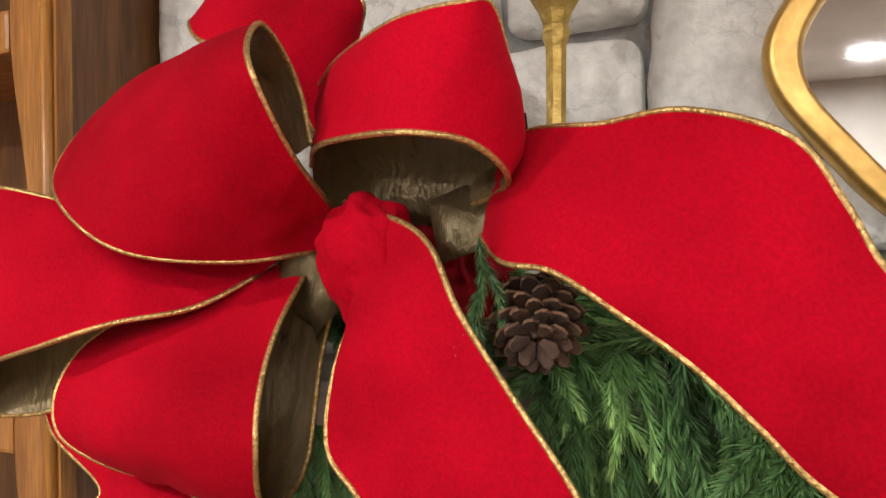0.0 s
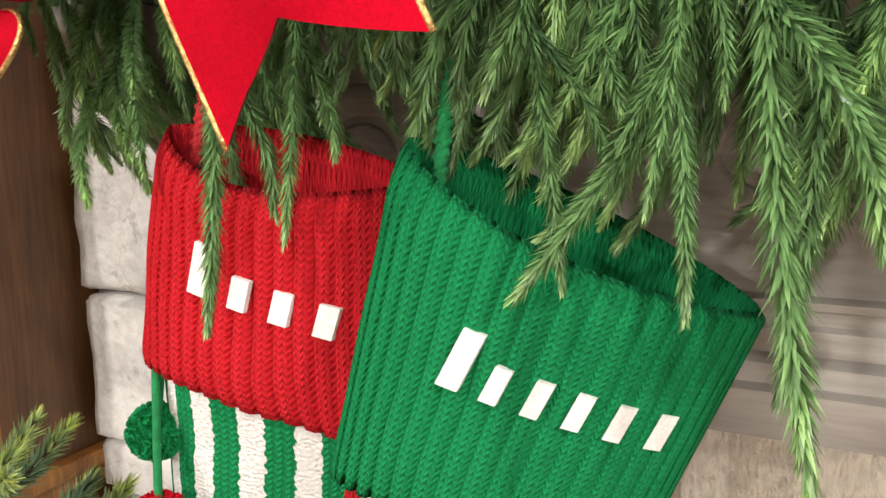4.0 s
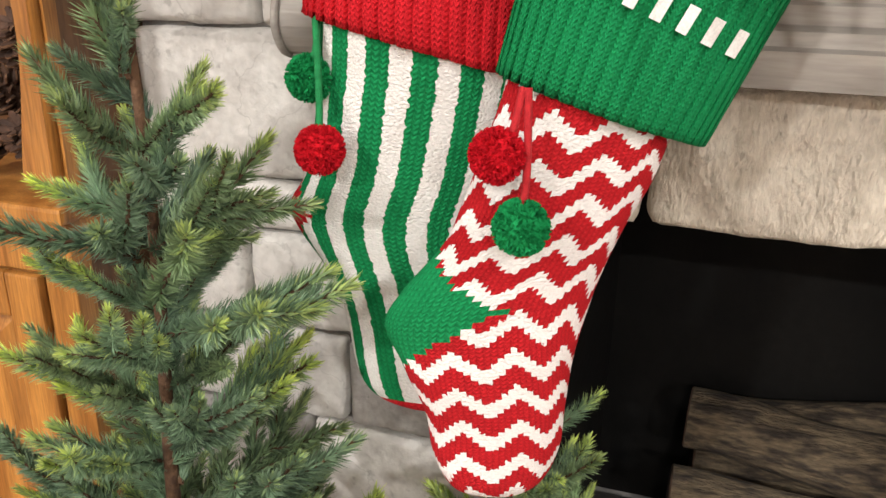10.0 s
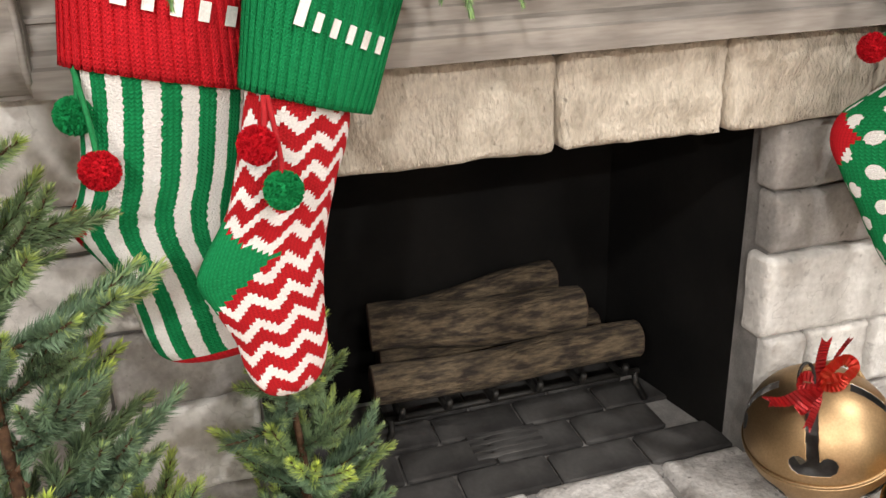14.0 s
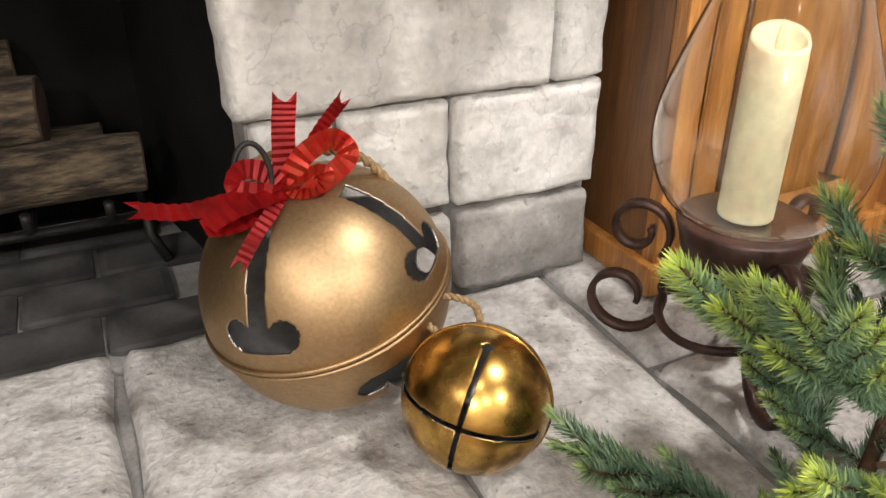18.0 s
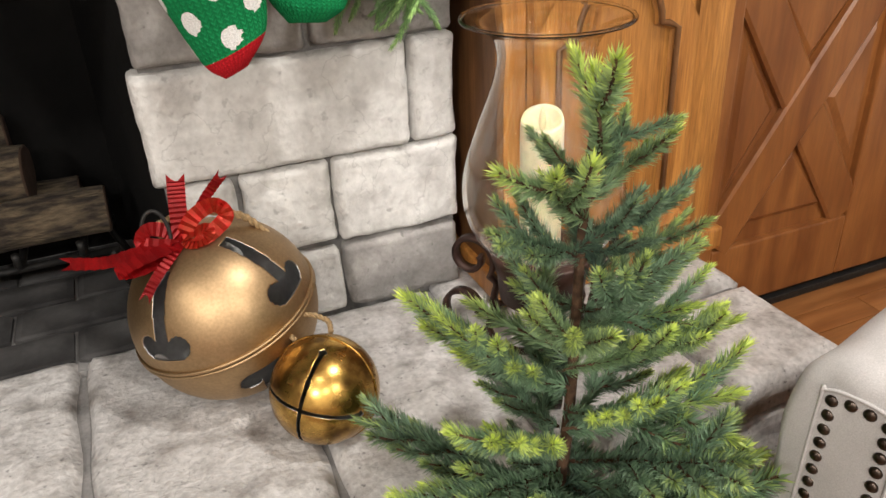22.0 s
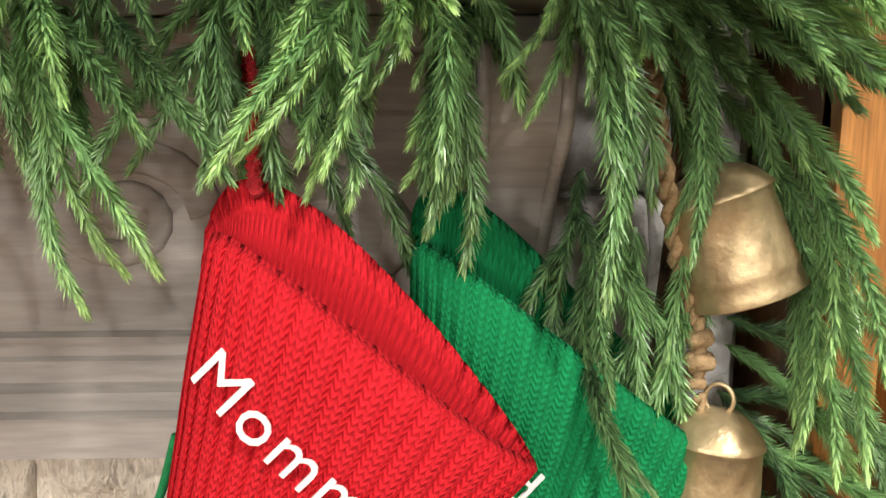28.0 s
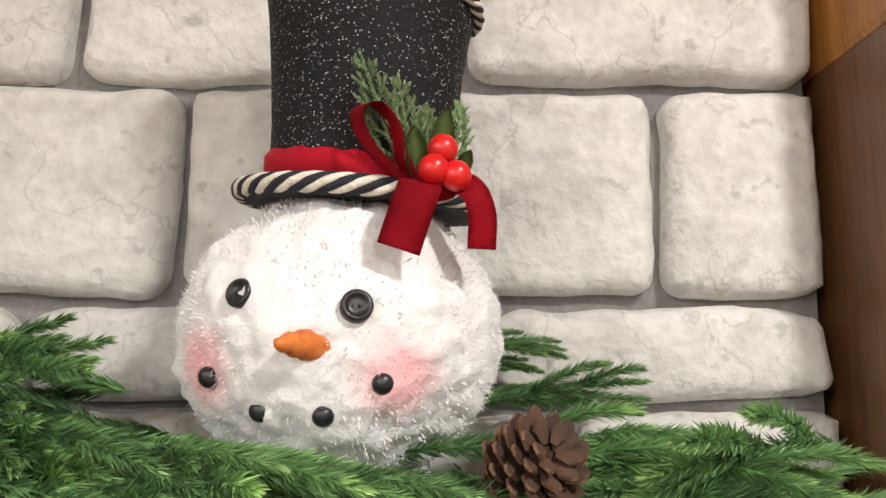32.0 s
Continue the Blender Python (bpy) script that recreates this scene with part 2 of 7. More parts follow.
# ---- fireplace masonry ----
CHIM_X0, CHIM_X1, HEARTH_Z = -0.555, 1.485, 0.345
OPEN_X0, OPEN_X1, OPEN_Z = -0.02, 0.985, 1.098
chimney = thing("chimney_breast", (0.47, 0.2, HEARTH_Z), "pale limestone fireplace chimney breast with grey mortar joints", "fireplace", kind="structure")
for d in ((CHIM_X0 + 0.006, OPEN_X0, 0.016, 0.60, 0, 1.2), (OPEN_X1, CHIM_X1 - 0.006, 0.016, 0.60, 0, 1.2), (CHIM_X0 + 0.006, CHIM_X1 + 0.006, 0.016, 0.60, 1.2, 2.72)):
    part("mortar_backing", box(bmesh.new(), *d), MORTAR, chimney, "recessed grey mortar", smooth=False)


def stone(name, x0, x1, z0, z1, mat, parent, proud=0.0, seed=0, depth=0.05, rough=0.004, corner=0.02, soft=0.005, nx=None, nz=None):
    """One hewn block in the wall: a bowed, uneven face with rounded, chipped edges. Its face looks to -y."""
    rng = random.Random(seed)
    w, h = x1 - x0, z1 - z0
    nx = nx or max(8, min(34, int(w / 0.0095)))
    nz = nz or max(7, min(24, int(h / 0.0095)))
    off = Vector((rng.uniform(-50, 50), rng.uniform(-50, 50), rng.uniform(-50, 50)))
    rows = []
    for j in range(nz + 1):
        row = []
        for i in range(nx + 1):
            u, v = i / nx, j / nz
            u, v = 0.5 - 0.5 * math.cos(math.pi * u) * (0.35) + (u - 0.5) * 0.65, 0.5 - 0.5 * math.cos(math.pi * v) * 0.35 + (v - 0.5) * 0.65
            x, z = x0 + u * w, z0 + v * h
            ex, ez = min(u, 1 - u) * w, min(v, 1 - v) * h
            # rounded corners in plan
            if ex < corner and ez < corner:
                dx, dz = corner - ex, corner - ez
                r = math.hypot(dx, dz)
                if r > corner:
                    f = corner / r
                    x += (dx - dx * f) * (1 if u < 0.5 else -1)
                    z += (dz - dz * f) * (1 if v < 0.5 else -1)
            wob = noise.noise(Vector((x * 9, z * 9, 0)) + off) * 0.006 * (1 if min(ex, ez) < 0.012 else 0.2) + noise.noise(Vector((x * 40, z * 40, 4)) + off) * 0.0025 * (1 if min(ex, ez) < 0.012 else 0.0)
            edge = min(min(ex, ez) / (soft + 2.2 * soft * abs(noise.noise(Vector((x * 11, z * 11, 9)) + off))), 1.0)
            y = -proud - 0.012 * math.sqrt(max(0, 1 - (1 - edge) ** 2)) - 0.002 * math.sin(math.pi * u) * math.sin(math.pi * v)
            y += rough * noise.fractal(Vector((x * 14, z * 14, 0)) + off, 0.8, 2.0, 4) * (0.3 + 0.7 * edge)
            row.append((x + wob, y + 0.006, z + wob))
        rows.append(row)
    bm = bmesh.new()
    v = grid(bm, rows)
    rim = v[0][:] + [r[-1] for r in v[1:]] + v[-1][-2::-1] + [r[0] for r in v[-2:0:-1]]
    back = [bm.verts.new((p.co.x, depth, p.co.z)) for p in rim]
    for i in range(len(rim)):
        k = (i + 1) % len(rim)
        bm.faces.new((rim[k], rim[i], back[i], back[k]))
    bmesh.ops.recalc_face_normals(bm, faces=bm.faces)
    return part(name, bm, mat, parent)


G = 0.005


def course(z0, z1, cuts, mats, parent, proud=0.0, seed=0, rough=0.004, corner=None):
    for i, (a, b) in enumerate(zip(cuts, cuts[1:])):
        if a is None or b is None:
            continue
        rng = random.Random(seed * 31 + i)
        m = mats[i % len(mats)]
        g = G if z0 > 1.6 else 0.0032
        stone("stone", a + g, b - g, z0 + g, z1 - g, m, chimney, proud + rng.uniform(0, 0.006), seed * 31 + i, rough=rough, corner=corner or (0.02 if z0 > 1.6 else 0.009), soft=0.010 if z0 > 1.6 else 0.004)


# above the mantel
course(1.660, 1.735, (-0.555, -0.27, -0.02, 0.24, 0.55, 0.86, 1.05, 1.28, 1.497), (STONE,), chimney, seed=1)
course(1.735, 1.945, (-0.555, -0.33, -0.14, 0.042), (STONE,), chimney, seed=31)
course(1.945, 2.100, (-0.555, -0.28, -0.10, 0.042), (STONE,), chimney, seed=32)
course(2.100, 2.190, (-0.555, -0.20, 0.042), (STONE,), chimney, seed=33)
course(1.735, 1.822, (0.042, 0.33, 0.60, 0.835, 1.205, 1.497), (STONE,), chimney, seed=2, corner=0.035)
course(1.822, 2.006, (0.042, 0.30, 0.56, 0.76, 0.955, 1.356, 1.497), (STONE,), chimney, seed=3)
course(2.006, 2.190, (0.042, 0.38, 0.62, 0.86, 1.19, 1.497), (STONE,), chimney, seed=4)
course(2.190, 2.420, (-0.555, -0.32, 0.0, 0.25, 0.55, 0.80, 1.05, 1.30, 1.497), (STONE,), chimney, seed=5)
course(2.420, 2.715, (-0.555, -0.15, 0.2, 0.5, 0.9, 1.15, 1.497), (STONE,), chimney, seed=6)
# beside the mantel frieze
course(1.475, 1.655, (-0.555, -0.30), (STONE,), chimney, seed=7)
course(1.290, 1.475, (-0.555, -0.362, -0.22), (STONE,), chimney, seed=8)
course(1.475, 1.655, (1.30, 1.485), (STONE_GREY,), chimney, seed=9)
course(1.268, 1.475, (1.29, 1.40, 1.485), (STONE_GREY, STONE), chimney, seed=10)
# left pier
course(1.095, 1.290, (-0.555, -0.09), (STONE,), chimney, seed=11)
course(1.020, 1.095, (-0.555, -0.312, -0.09), (STONE,), chimney, seed=12)
course(0.880, 1.020, (-0.555, -0.40, -0.02), (STONE, STONE), chimney, seed=13)
course(0.740, 0.880, (-0.555, -0.25, -0.02), (STONE, STONE_GREY), chimney, seed=14)
course(0.560, 0.740, (-0.555, -0.31, -0.02), (STONE_GREY, STONE), chimney, seed=15)
course(0.345, 0.560, (-0.555, -0.22, -0.02), (STONE, STONE_GREY), chimney, seed=16)
# right pier
course(0.345, 0.482, (0.985, 1.255, 1.485), (STONE, STONE_GREY), chimney, seed=17)
course(0.482, 0.642, (0.985, 1.095, 1.252, 1.485), (STONE,), chimney, seed=18)
course(0.642, 0.826, (0.965, 1.40, 1.485), (STONE,), chimney, seed=19, proud=0.006)
course(0.826, 0.956, (0.975, 1.24, 1.485), (STONE_GREY, STONE_GREY), chimney, seed=20)
course(0.956, 1.096, (0.965, 1.20, 1.485), (STONE_GREY, STONE_GREY), chimney, seed=21)
# lintel
course(1.092, 1.262, (-0.10, 0.128, 0.519, 0.831, 1.15, 1.485), (STONE_WARM,), chimney, proud=0.016, seed=22, rough=0.016, corner=0.020)

# firebox
firebox = thing("firebox", (0.48, 0.3, HEARTH_Z), "soot-black firebox with a grey firebrick floor", "firebox", kind="structure")
bm = bmesh.new()
grid(bm, [[(-0.03, 0.045, z), (0.08, 0.52, z), (0.90, 0.52, z), (0.995, 0.045, z)] for z in (0.33, 0.6, 0.9, 1.22)])
bm.faces.new([bm.verts.new(p) for p in ((-0.03, 0.0, 1.21), (0.08, 0.52, 1.21), (0.90, 0.52, 1.21), (0.995, 0.0, 1.21))])
part("firebox_lining", bm, SOOT, firebox, smooth=False)
bm = box(bmesh.new(), -0.02, 0.985, 0.03, 0.53, 0.2, 0.335)
part("floor_bed", bm, MORTAR, firebox, smooth=False)
bm = box(bmesh.new(), -0.5, 0.5, -0.5, 0.5, -0.5, 0.5, 0.06, 1)
for v in bm.verts:
    v.co.x, v.co.y, v.co.z = v.co.x * 0.205, v.co.y * 0.105, v.co.z * 0.05
brick0 = part("brick", bm, FIREBRICK, firebox, smooth=False)
brick0.matrix_parent_inverse = Matrix.Identity(4)
brick0.location = (-0.40, -0.20, -0.025)
for r in range(4):
    for c in range(5):
        x, y = -0.02 + 0.105 * (r % 2) + c * 0.212 + 0.06, 0.105 + r * 0.112
        if not 0.02 < x < 0.94 or (r == 0 and c == 0):
            continue
        b = brick0.copy()
        scene.collection.objects.link(b)
        b.location = (x - 0.48, y - 0.3, -0.023 + random.Random(r * 7 + c).uniform(-0.002, 0.002))
brick0.location = (0.09 - 0.48, 0.105 - 0.3, -0.023)

# hearth
hearth = thing("hearth", (0.7, -0.25, 0), "raised hearth of pale rough limestone slabs with grey joints", "hearth", kind="structure")
bm = box(bmesh.new(), -0.60, 1.94, -0.485, 0.02, 0, 0.328)
box(bm, 1.487, 1.94, 0.02, 0.16, 0, 0.328)
part("mortar_backing", bm, MORTAR, hearth, "recessed grey mortar", smooth=False)


def slab(x0, x1, y0, y1, seed, z0=0.268, z1=0.349):
    """A hearth slab: uneven worn top, broken rounded front edge."""
    rng = random.Random(seed)
    off = Vector((rng.uniform(-40, 40), rng.uniform(-40, 40), 0))
    nx, ny = max(8, int((x1 - x0) / 0.0115)), max(8, int((y1 - y0) / 0.0115))
    rows = []
    for j in range(ny + 1):
        row = []
        for i in range(nx + 1):
            u, v = i / nx, j / ny
            x, y = x0 + u * (x1 - x0), y0 + v * (y1 - y0)
            e = min(u * (x1 - x0), (1 - u) * (x1 - x0), v * (y1 - y0), (1 - v) * (y1 - y0))
            edge = min(e / 0.03, 1)
            wob = noise.noise(Vector((x * 8, y * 8, 0)) + off) * 0.008 * (1 if e < 0.01 else 0.1)
            z = z1 - 0.016 * (1 - math.sqrt(max(0, 1 - (1 - edge) ** 2))) + 0.0048 * noise.fractal(Vector((x * 13, y * 13, 0)) + off, 0.75, 2.1, 5) * (0.4 + 0.6 * edge) + 0.004 * math.floor(2.5 * noise.noise(Vector((x * 5, y * 7, 3)) + off)) / 2.5 * edge
            row.append((x + wob, y + wob, z))
        rows.append(row)
    bm = bmesh.new()
    v = grid(bm, rows)
    rim = v[0][:] + [r[-1] for r in v[1:]] + v[-1][-2::-1] + [r[0] for r in v[-2:0:-1]]
    mid = [bm.verts.new((p.co.x, p.co.y + 0.004 * noise.noise(Vector((p.co.x * 20, 3, 5)) + off), z0 + 0.012)) for p in rim]
    for i in range(len(rim)):
        k = (i + 1) % len(rim)
        bm.faces.new((rim[k], rim[i], mid[i], mid[k]))
    bm.faces.new(mid)
    bmesh.ops.recalc_face_normals(bm, faces=bm.faces)
    return part("slab", bm, SLAB, hearth)


xs = (-0.62, -0.30, 0.08, 0.495, 0.79, 1.413, 1.725, 1.962)
for i, (a, b) in enumerate(zip(xs, xs[1:])):
    if a == 0.79:
        slab(a + 0.008, 1.108, -0.505, 0.055, 90)
        slab(1.120, b - 0.008, -0.505, 0.0, 91)
    elif a > 1.4:
        slab(a + 0.008, b - 0.008, -0.505, -0.26, 92 + i)
        slab(a + 0.008, b - 0.008, -0.246, 0.16, 102 + i)
    else:
        slab(a + 0.008, b - 0.008, -0.505, 0.06 if a > -0.1 else 0.0, 92 + i)


def hearth_face(cuts, z0, z1, seed):
    for i, (a, b) in enumerate(zip(cuts, cuts[1:])):
        ob = stone("stone", a + G, b - G, z0 + G, z1 - G, SLAB, hearth, 0.0, seed * 17 + i, rough=0.006)
        for v in ob.data.vertices:
            v.co.y -= 0.488


hearth_face((-0.60, -0.2, 0.25, 0.62, 0.968, 1.33, 1.66, 1.945), 0.10, 0.268, 5)
hearth_face((-0.60, -0.35, 0.1, 0.5, 0.83, 1.12, 1.5, 1.945), 0.0, 0.10, 6)


class Nodes:
    """Short hand for building a node material."""

    def __init__(self, name):
        self.m = bpy.data.materials.new(name)
        self.m.use_nodes = True
        self.nt = self.m.node_tree
        self.bsdf = self.nt.nodes["Principled BSDF"]

    def add(self, kind):
        return self.nt.nodes.new("ShaderNode" + kind)

    def link(self, a, b):
        self.nt.links.new(a, b)

    def put(self, socket, value):
        if isinstance(value, bpy.types.NodeSocket):
            self.link(value, socket)
        else:
            socket.default_value = value

    def math(self, op, a, b=0.0, c=0.0):
        n = self.add("Math")
        n.operation = op
        for s, v in zip(n.inputs, (a, b, c)):
            self.put(s, v)
        return n.outputs[0]

    def mix(self, fac, a, b):
        n = self.add("MixRGB")
        self.put(n.inputs[0], fac)
        for s, v in ((n.inputs[1], a), (n.inputs[2], b)):
            self.put(s, (*v, 1) if isinstance(v, tuple) and len(v) == 3 else v)
        return n.outputs[0]

    def noise(self, vector, scale, detail=3.0, rough=0.5):
        n = self.add("TexNoise")
        if vector is not None:
            self.link(vector, n.inputs["Vector"])
        n.inputs["Scale"].default_value, n.inputs["Detail"].default_value, n.inputs["Roughness"].default_value = scale, detail, rough
        return n.outputs["Fac"]

    def ramp(self, fac, stops):
        n = self.add("ValToRGB")
        self.link(fac, n.inputs["Fac"])
        els = n.color_ramp.elements
        while len(els) < len(stops):
            els.new(0.5)
        for e, (p, c) in zip(els, stops):
            e.position, e.color = p, (*c, 1)
        return n.outputs[0]

    def bump(self, height, strength, distance):
        n = self.add("Bump")
        self.link(height, n.inputs["Height"])
        n.inputs["Strength"].default_value, n.inputs["Distance"].default_value = strength, distance
        self.link(n.outputs[0], self.bsdf.inputs["Normal"])


def knit(name, base, second=None, pattern="plain", stitch=0.0045):
    """Knitted wool: stitches in relief, a pattern of a second yarn worked in with ragged edges. UVs are in metres."""
    k = Nodes(name)
    uv = k.add("TexCoord").outputs["UV"]
    sep = k.add("SeparateXYZ")
    k.link(uv, sep.inputs[0])
    u, v = sep.outputs[0], sep.outputs[1]
    rag = k.math("MULTIPLY", k.math("SUBTRACT", k.noise(uv, 210, 2), 0.5), 0.010)
    # the colours change from column to column of stitches
    uc = k.math("MULTIPLY", k.math("FLOOR", k.math("DIVIDE", u, stitch)), stitch)
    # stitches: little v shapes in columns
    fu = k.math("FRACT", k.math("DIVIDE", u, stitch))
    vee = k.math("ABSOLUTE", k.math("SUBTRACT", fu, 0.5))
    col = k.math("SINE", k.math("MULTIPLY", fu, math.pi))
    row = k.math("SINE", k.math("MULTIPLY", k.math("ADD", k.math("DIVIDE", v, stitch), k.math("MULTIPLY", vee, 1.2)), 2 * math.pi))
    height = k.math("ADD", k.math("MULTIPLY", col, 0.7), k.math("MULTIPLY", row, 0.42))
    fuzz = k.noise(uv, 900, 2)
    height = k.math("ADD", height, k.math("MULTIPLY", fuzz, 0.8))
    # shade in the gaps between stitches, painted into the yarn's colour
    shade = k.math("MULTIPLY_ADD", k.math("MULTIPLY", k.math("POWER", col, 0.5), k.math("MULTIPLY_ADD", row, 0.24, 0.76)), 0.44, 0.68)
    tone = k.mix(k.noise(uv, 30, 3), tuple(c * 0.82 for c in base), base)
    if pattern == "stripe":
        band = k.math("FRACT", k.math("DIVIDE", k.math("ADD", k.math("ADD", u, k.math("MULTIPLY", rag, 0.55)), 0.004), second[1]))
        fac = k.math("GREATER_THAN", band, 0.53)
    elif pattern == "chevron":
        zig = k.math("PINGPONG", k.math("ADD", uc, 0.002), 0.0185)
        band = k.math("FRACT", k.math("DIVIDE", k.math("ADD", k.math("ADD", k.math("ADD", v, 0.020), k.math("MULTIPLY", rag, 0.8)), k.math("MULTIPLY", zig, 1.15)), second[1]))
        fac = k.math("GREATER_THAN", band, 0.58)
    elif pattern == "dots":
        b = k.math("DIVIDE", k.math("ADD", v, k.math("MULTIPLY", rag, 0.4)), 0.0285)
        rowno = k.math("FLOOR", b)
        shift = k.math("MULTIPLY", k.math("MODULO", rowno, 2.0), 0.5)
        a = k.math("FRACT", k.math("ADD", k.math("DIVIDE", k.math("ADD", u, k.math("MULTIPLY", rag, 0.4)), 0.060), shift))
        du = k.math("MULTIPLY", k.math("SUBTRACT", a, 0.5), 0.066)
        dv = k.math("MULTIPLY", k.math("SUBTRACT", k.math("FRACT", b), 0.5), 0.0245)
        dist = k.math("SQRT", k.math("ADD", k.math("MULTIPLY", du, du), k.math("MULTIPLY", dv, dv)))
        fac = k.math("LESS_THAN", k.math("ADD", dist, k.math("MULTIPLY", rag, 0.75)), 0.0108)
    else:
        fac = None
    if fac is not None:
        terry = k.noise(uv, 420, 3)
        white = k.mix(terry, (0.77, 0.76, 0.74), (0.90, 0.89, 0.87))
        sh = k.mix(fac, k.mix(1.0, tone, tone), white)
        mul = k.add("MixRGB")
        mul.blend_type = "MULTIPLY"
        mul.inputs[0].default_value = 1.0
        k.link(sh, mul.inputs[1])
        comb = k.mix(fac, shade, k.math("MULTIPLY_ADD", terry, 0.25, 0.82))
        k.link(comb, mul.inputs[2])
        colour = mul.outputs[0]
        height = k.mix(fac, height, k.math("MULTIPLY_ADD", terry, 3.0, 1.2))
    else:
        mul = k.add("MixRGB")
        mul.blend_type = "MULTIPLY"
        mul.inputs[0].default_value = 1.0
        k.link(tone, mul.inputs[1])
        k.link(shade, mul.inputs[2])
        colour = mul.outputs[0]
    k.link(colour, k.bsdf.inputs["Base Color"])
    k.bsdf.inputs["Roughness"].default_value = 0.95
    k.bsdf.inputs["Specular IOR Level"].default_value = 0.15
    k.bsdf.inputs["Sheen Weight"].default_value = 0.25
    k.bsdf.inputs["Sheen Tint"].default_value = (*base, 1)
    k.bump(height, 0.9, 0.0012)
    return k.m


WOOL_RED, WOOL_GREEN = (0.58, 0.015, 0.024), (0.008, 0.24, 0.078)
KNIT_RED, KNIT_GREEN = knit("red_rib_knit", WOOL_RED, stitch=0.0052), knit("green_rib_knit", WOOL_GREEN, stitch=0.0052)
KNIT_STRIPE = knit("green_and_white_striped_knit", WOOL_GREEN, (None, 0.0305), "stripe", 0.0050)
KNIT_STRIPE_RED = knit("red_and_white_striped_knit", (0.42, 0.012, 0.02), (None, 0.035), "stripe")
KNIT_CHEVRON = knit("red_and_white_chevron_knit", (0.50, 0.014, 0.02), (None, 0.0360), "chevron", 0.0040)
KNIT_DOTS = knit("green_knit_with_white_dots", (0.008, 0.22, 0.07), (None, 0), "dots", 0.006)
POM_RED = material("red_yarn_pompom", (0.58, 0.010, 0.020), (0.44, 0.007, 0.015), 0.95, scale=120, bump=0.6, grain=700, depth=0.003, spec=0.1, fine=0.15)
POM_GREEN = material("green_yarn_pompom", (0.012, 0.28, 0.085), (0.008, 0.20, 0.06), 0.95, scale=120, bump=0.6, grain=700, depth=0.003, spec=0.1, fine=0.15)
THREAD = material("white_embroidery_thread", (0.88, 0.87, 0.85), (0.78, 0.77, 0.75), 0.5, scale=80, bump=0.6, grain=500, depth=0.001, sheen=0.2)
VELVET = material("red_velvet", (0.50, 0.0012, 0.016), (0.26, 0.0008, 0.008), 0.85, scale=7, detail=12, low=0.32, high=0.72, bump=0.45, grain=500, depth=0.0016, spec=0.06, sheen=0.07, fine=0.14)
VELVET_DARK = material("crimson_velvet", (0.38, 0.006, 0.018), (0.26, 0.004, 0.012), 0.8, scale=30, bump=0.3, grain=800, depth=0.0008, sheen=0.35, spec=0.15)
LINING = material("dull_gold_lame", (0.27, 0.205, 0.105), (0.16, 0.118, 0.058), 0.38, metal=0.45, scale=26, detail=8, bump=0.9, grain=140, depth=0.004, stretch=(1, 1, 0.4))
GOLDWIRE = material("twisted_gold_wire_edge", (0.75, 0.52, 0.22), (0.40, 0.26, 0.09), 0.35, metal=0.85, scale=420, bump=0.9, grain=500, depth=0.0015, stretch=(1, 1, 1))
BRASS = material("brushed_antique_brass", (0.46, 0.32, 0.18), (0.36, 0.245, 0.13), 0.46, metal=1.0, scale=9, detail=8, bump=0.02, grain=240, rough_vary=0.07)
STEEL = material("dull_steel_inside", (0.42, 0.42, 0.42), (0.28, 0.28, 0.28), 0.35, metal=1.0, scale=12, bump=0.1)
GOLDLEAF = material("worn_gold_leaf", (0.60, 0.37, 0.10), (0.17, 0.09, 0.025), 0.27, metal=1.0, scale=24, detail=10, low=0.44, high=0.66, bump=0.15, grain=120, depth=0.001, rough_vary=0.14)
TINBELL = material("aged_gold_painted_tin", (0.57, 0.45, 0.26), (0.36, 0.265, 0.14), 0.42, metal=0.65, scale=22, detail=8, bump=0.6, grain=110, depth=0.003, speck=0.25)
ROPE = material("jute_rope", (0.42, 0.29, 0.15), (0.27, 0.18, 0.085), 0.95, scale=160, bump=1.0, grain=600, depth=0.002)
IRON = material("black_wrought_iron", (0.02, 0.02, 0.02), (0.035, 0.033, 0.03), 0.55, metal=0.6, scale=60, bump=0.4)
RUSTIRON = material("brown_wrought_iron", (0.055, 0.024, 0.016), (0.03, 0.014, 0.010), 0.45, metal=0.35, scale=40, bump=0.35, grain=120)
BARK = material("grey_brown_log_bark", (0.115, 0.086, 0.052), (0.024, 0.017, 0.012), 0.95, scale=30, detail=12, low=0.40, high=0.62, bump=1.0, grain=90, depth=0.014, stretch=(0.6, 2, 2), speck=0.3, fine=0.35)
CUTWOOD = material("sawn_log_end", (0.085, 0.048, 0.030), (0.045, 0.026, 0.016), 0.9, scale=18, bump=0.6, grain=90)
WAX = material("ivory_wax", (0.62, 0.57, 0.37), (0.56, 0.50, 0.32), 0.55, scale=16, bump=0.15, grain=60)
set_in(WAX, Subsurface_Weight=0.25)
TWIG = material("brown_trunk_wrap", (0.13, 0.068, 0.035), (0.06, 0.03, 0.016), 0.9, scale=80, bump=1.0, grain=240, depth=0.003)
CONE = material("brown_pinecone_scale", (0.09, 0.044, 0.025), (0.035, 0.018, 0.012), 0.8, scale=40, bump=0.5, grain=200, vary=0.1)
CONE_TIP = material("tan_pinecone_scale_tip", (0.19, 0.10, 0.052), (0.09, 0.046, 0.026), 0.8, scale=60, bump=0.4, grain=200)
BUTTON = material("black_plastic_button", (0.012, 0.012, 0.014), (0.02, 0.02, 0.022), 0.36, scale=60, bump=0.1)
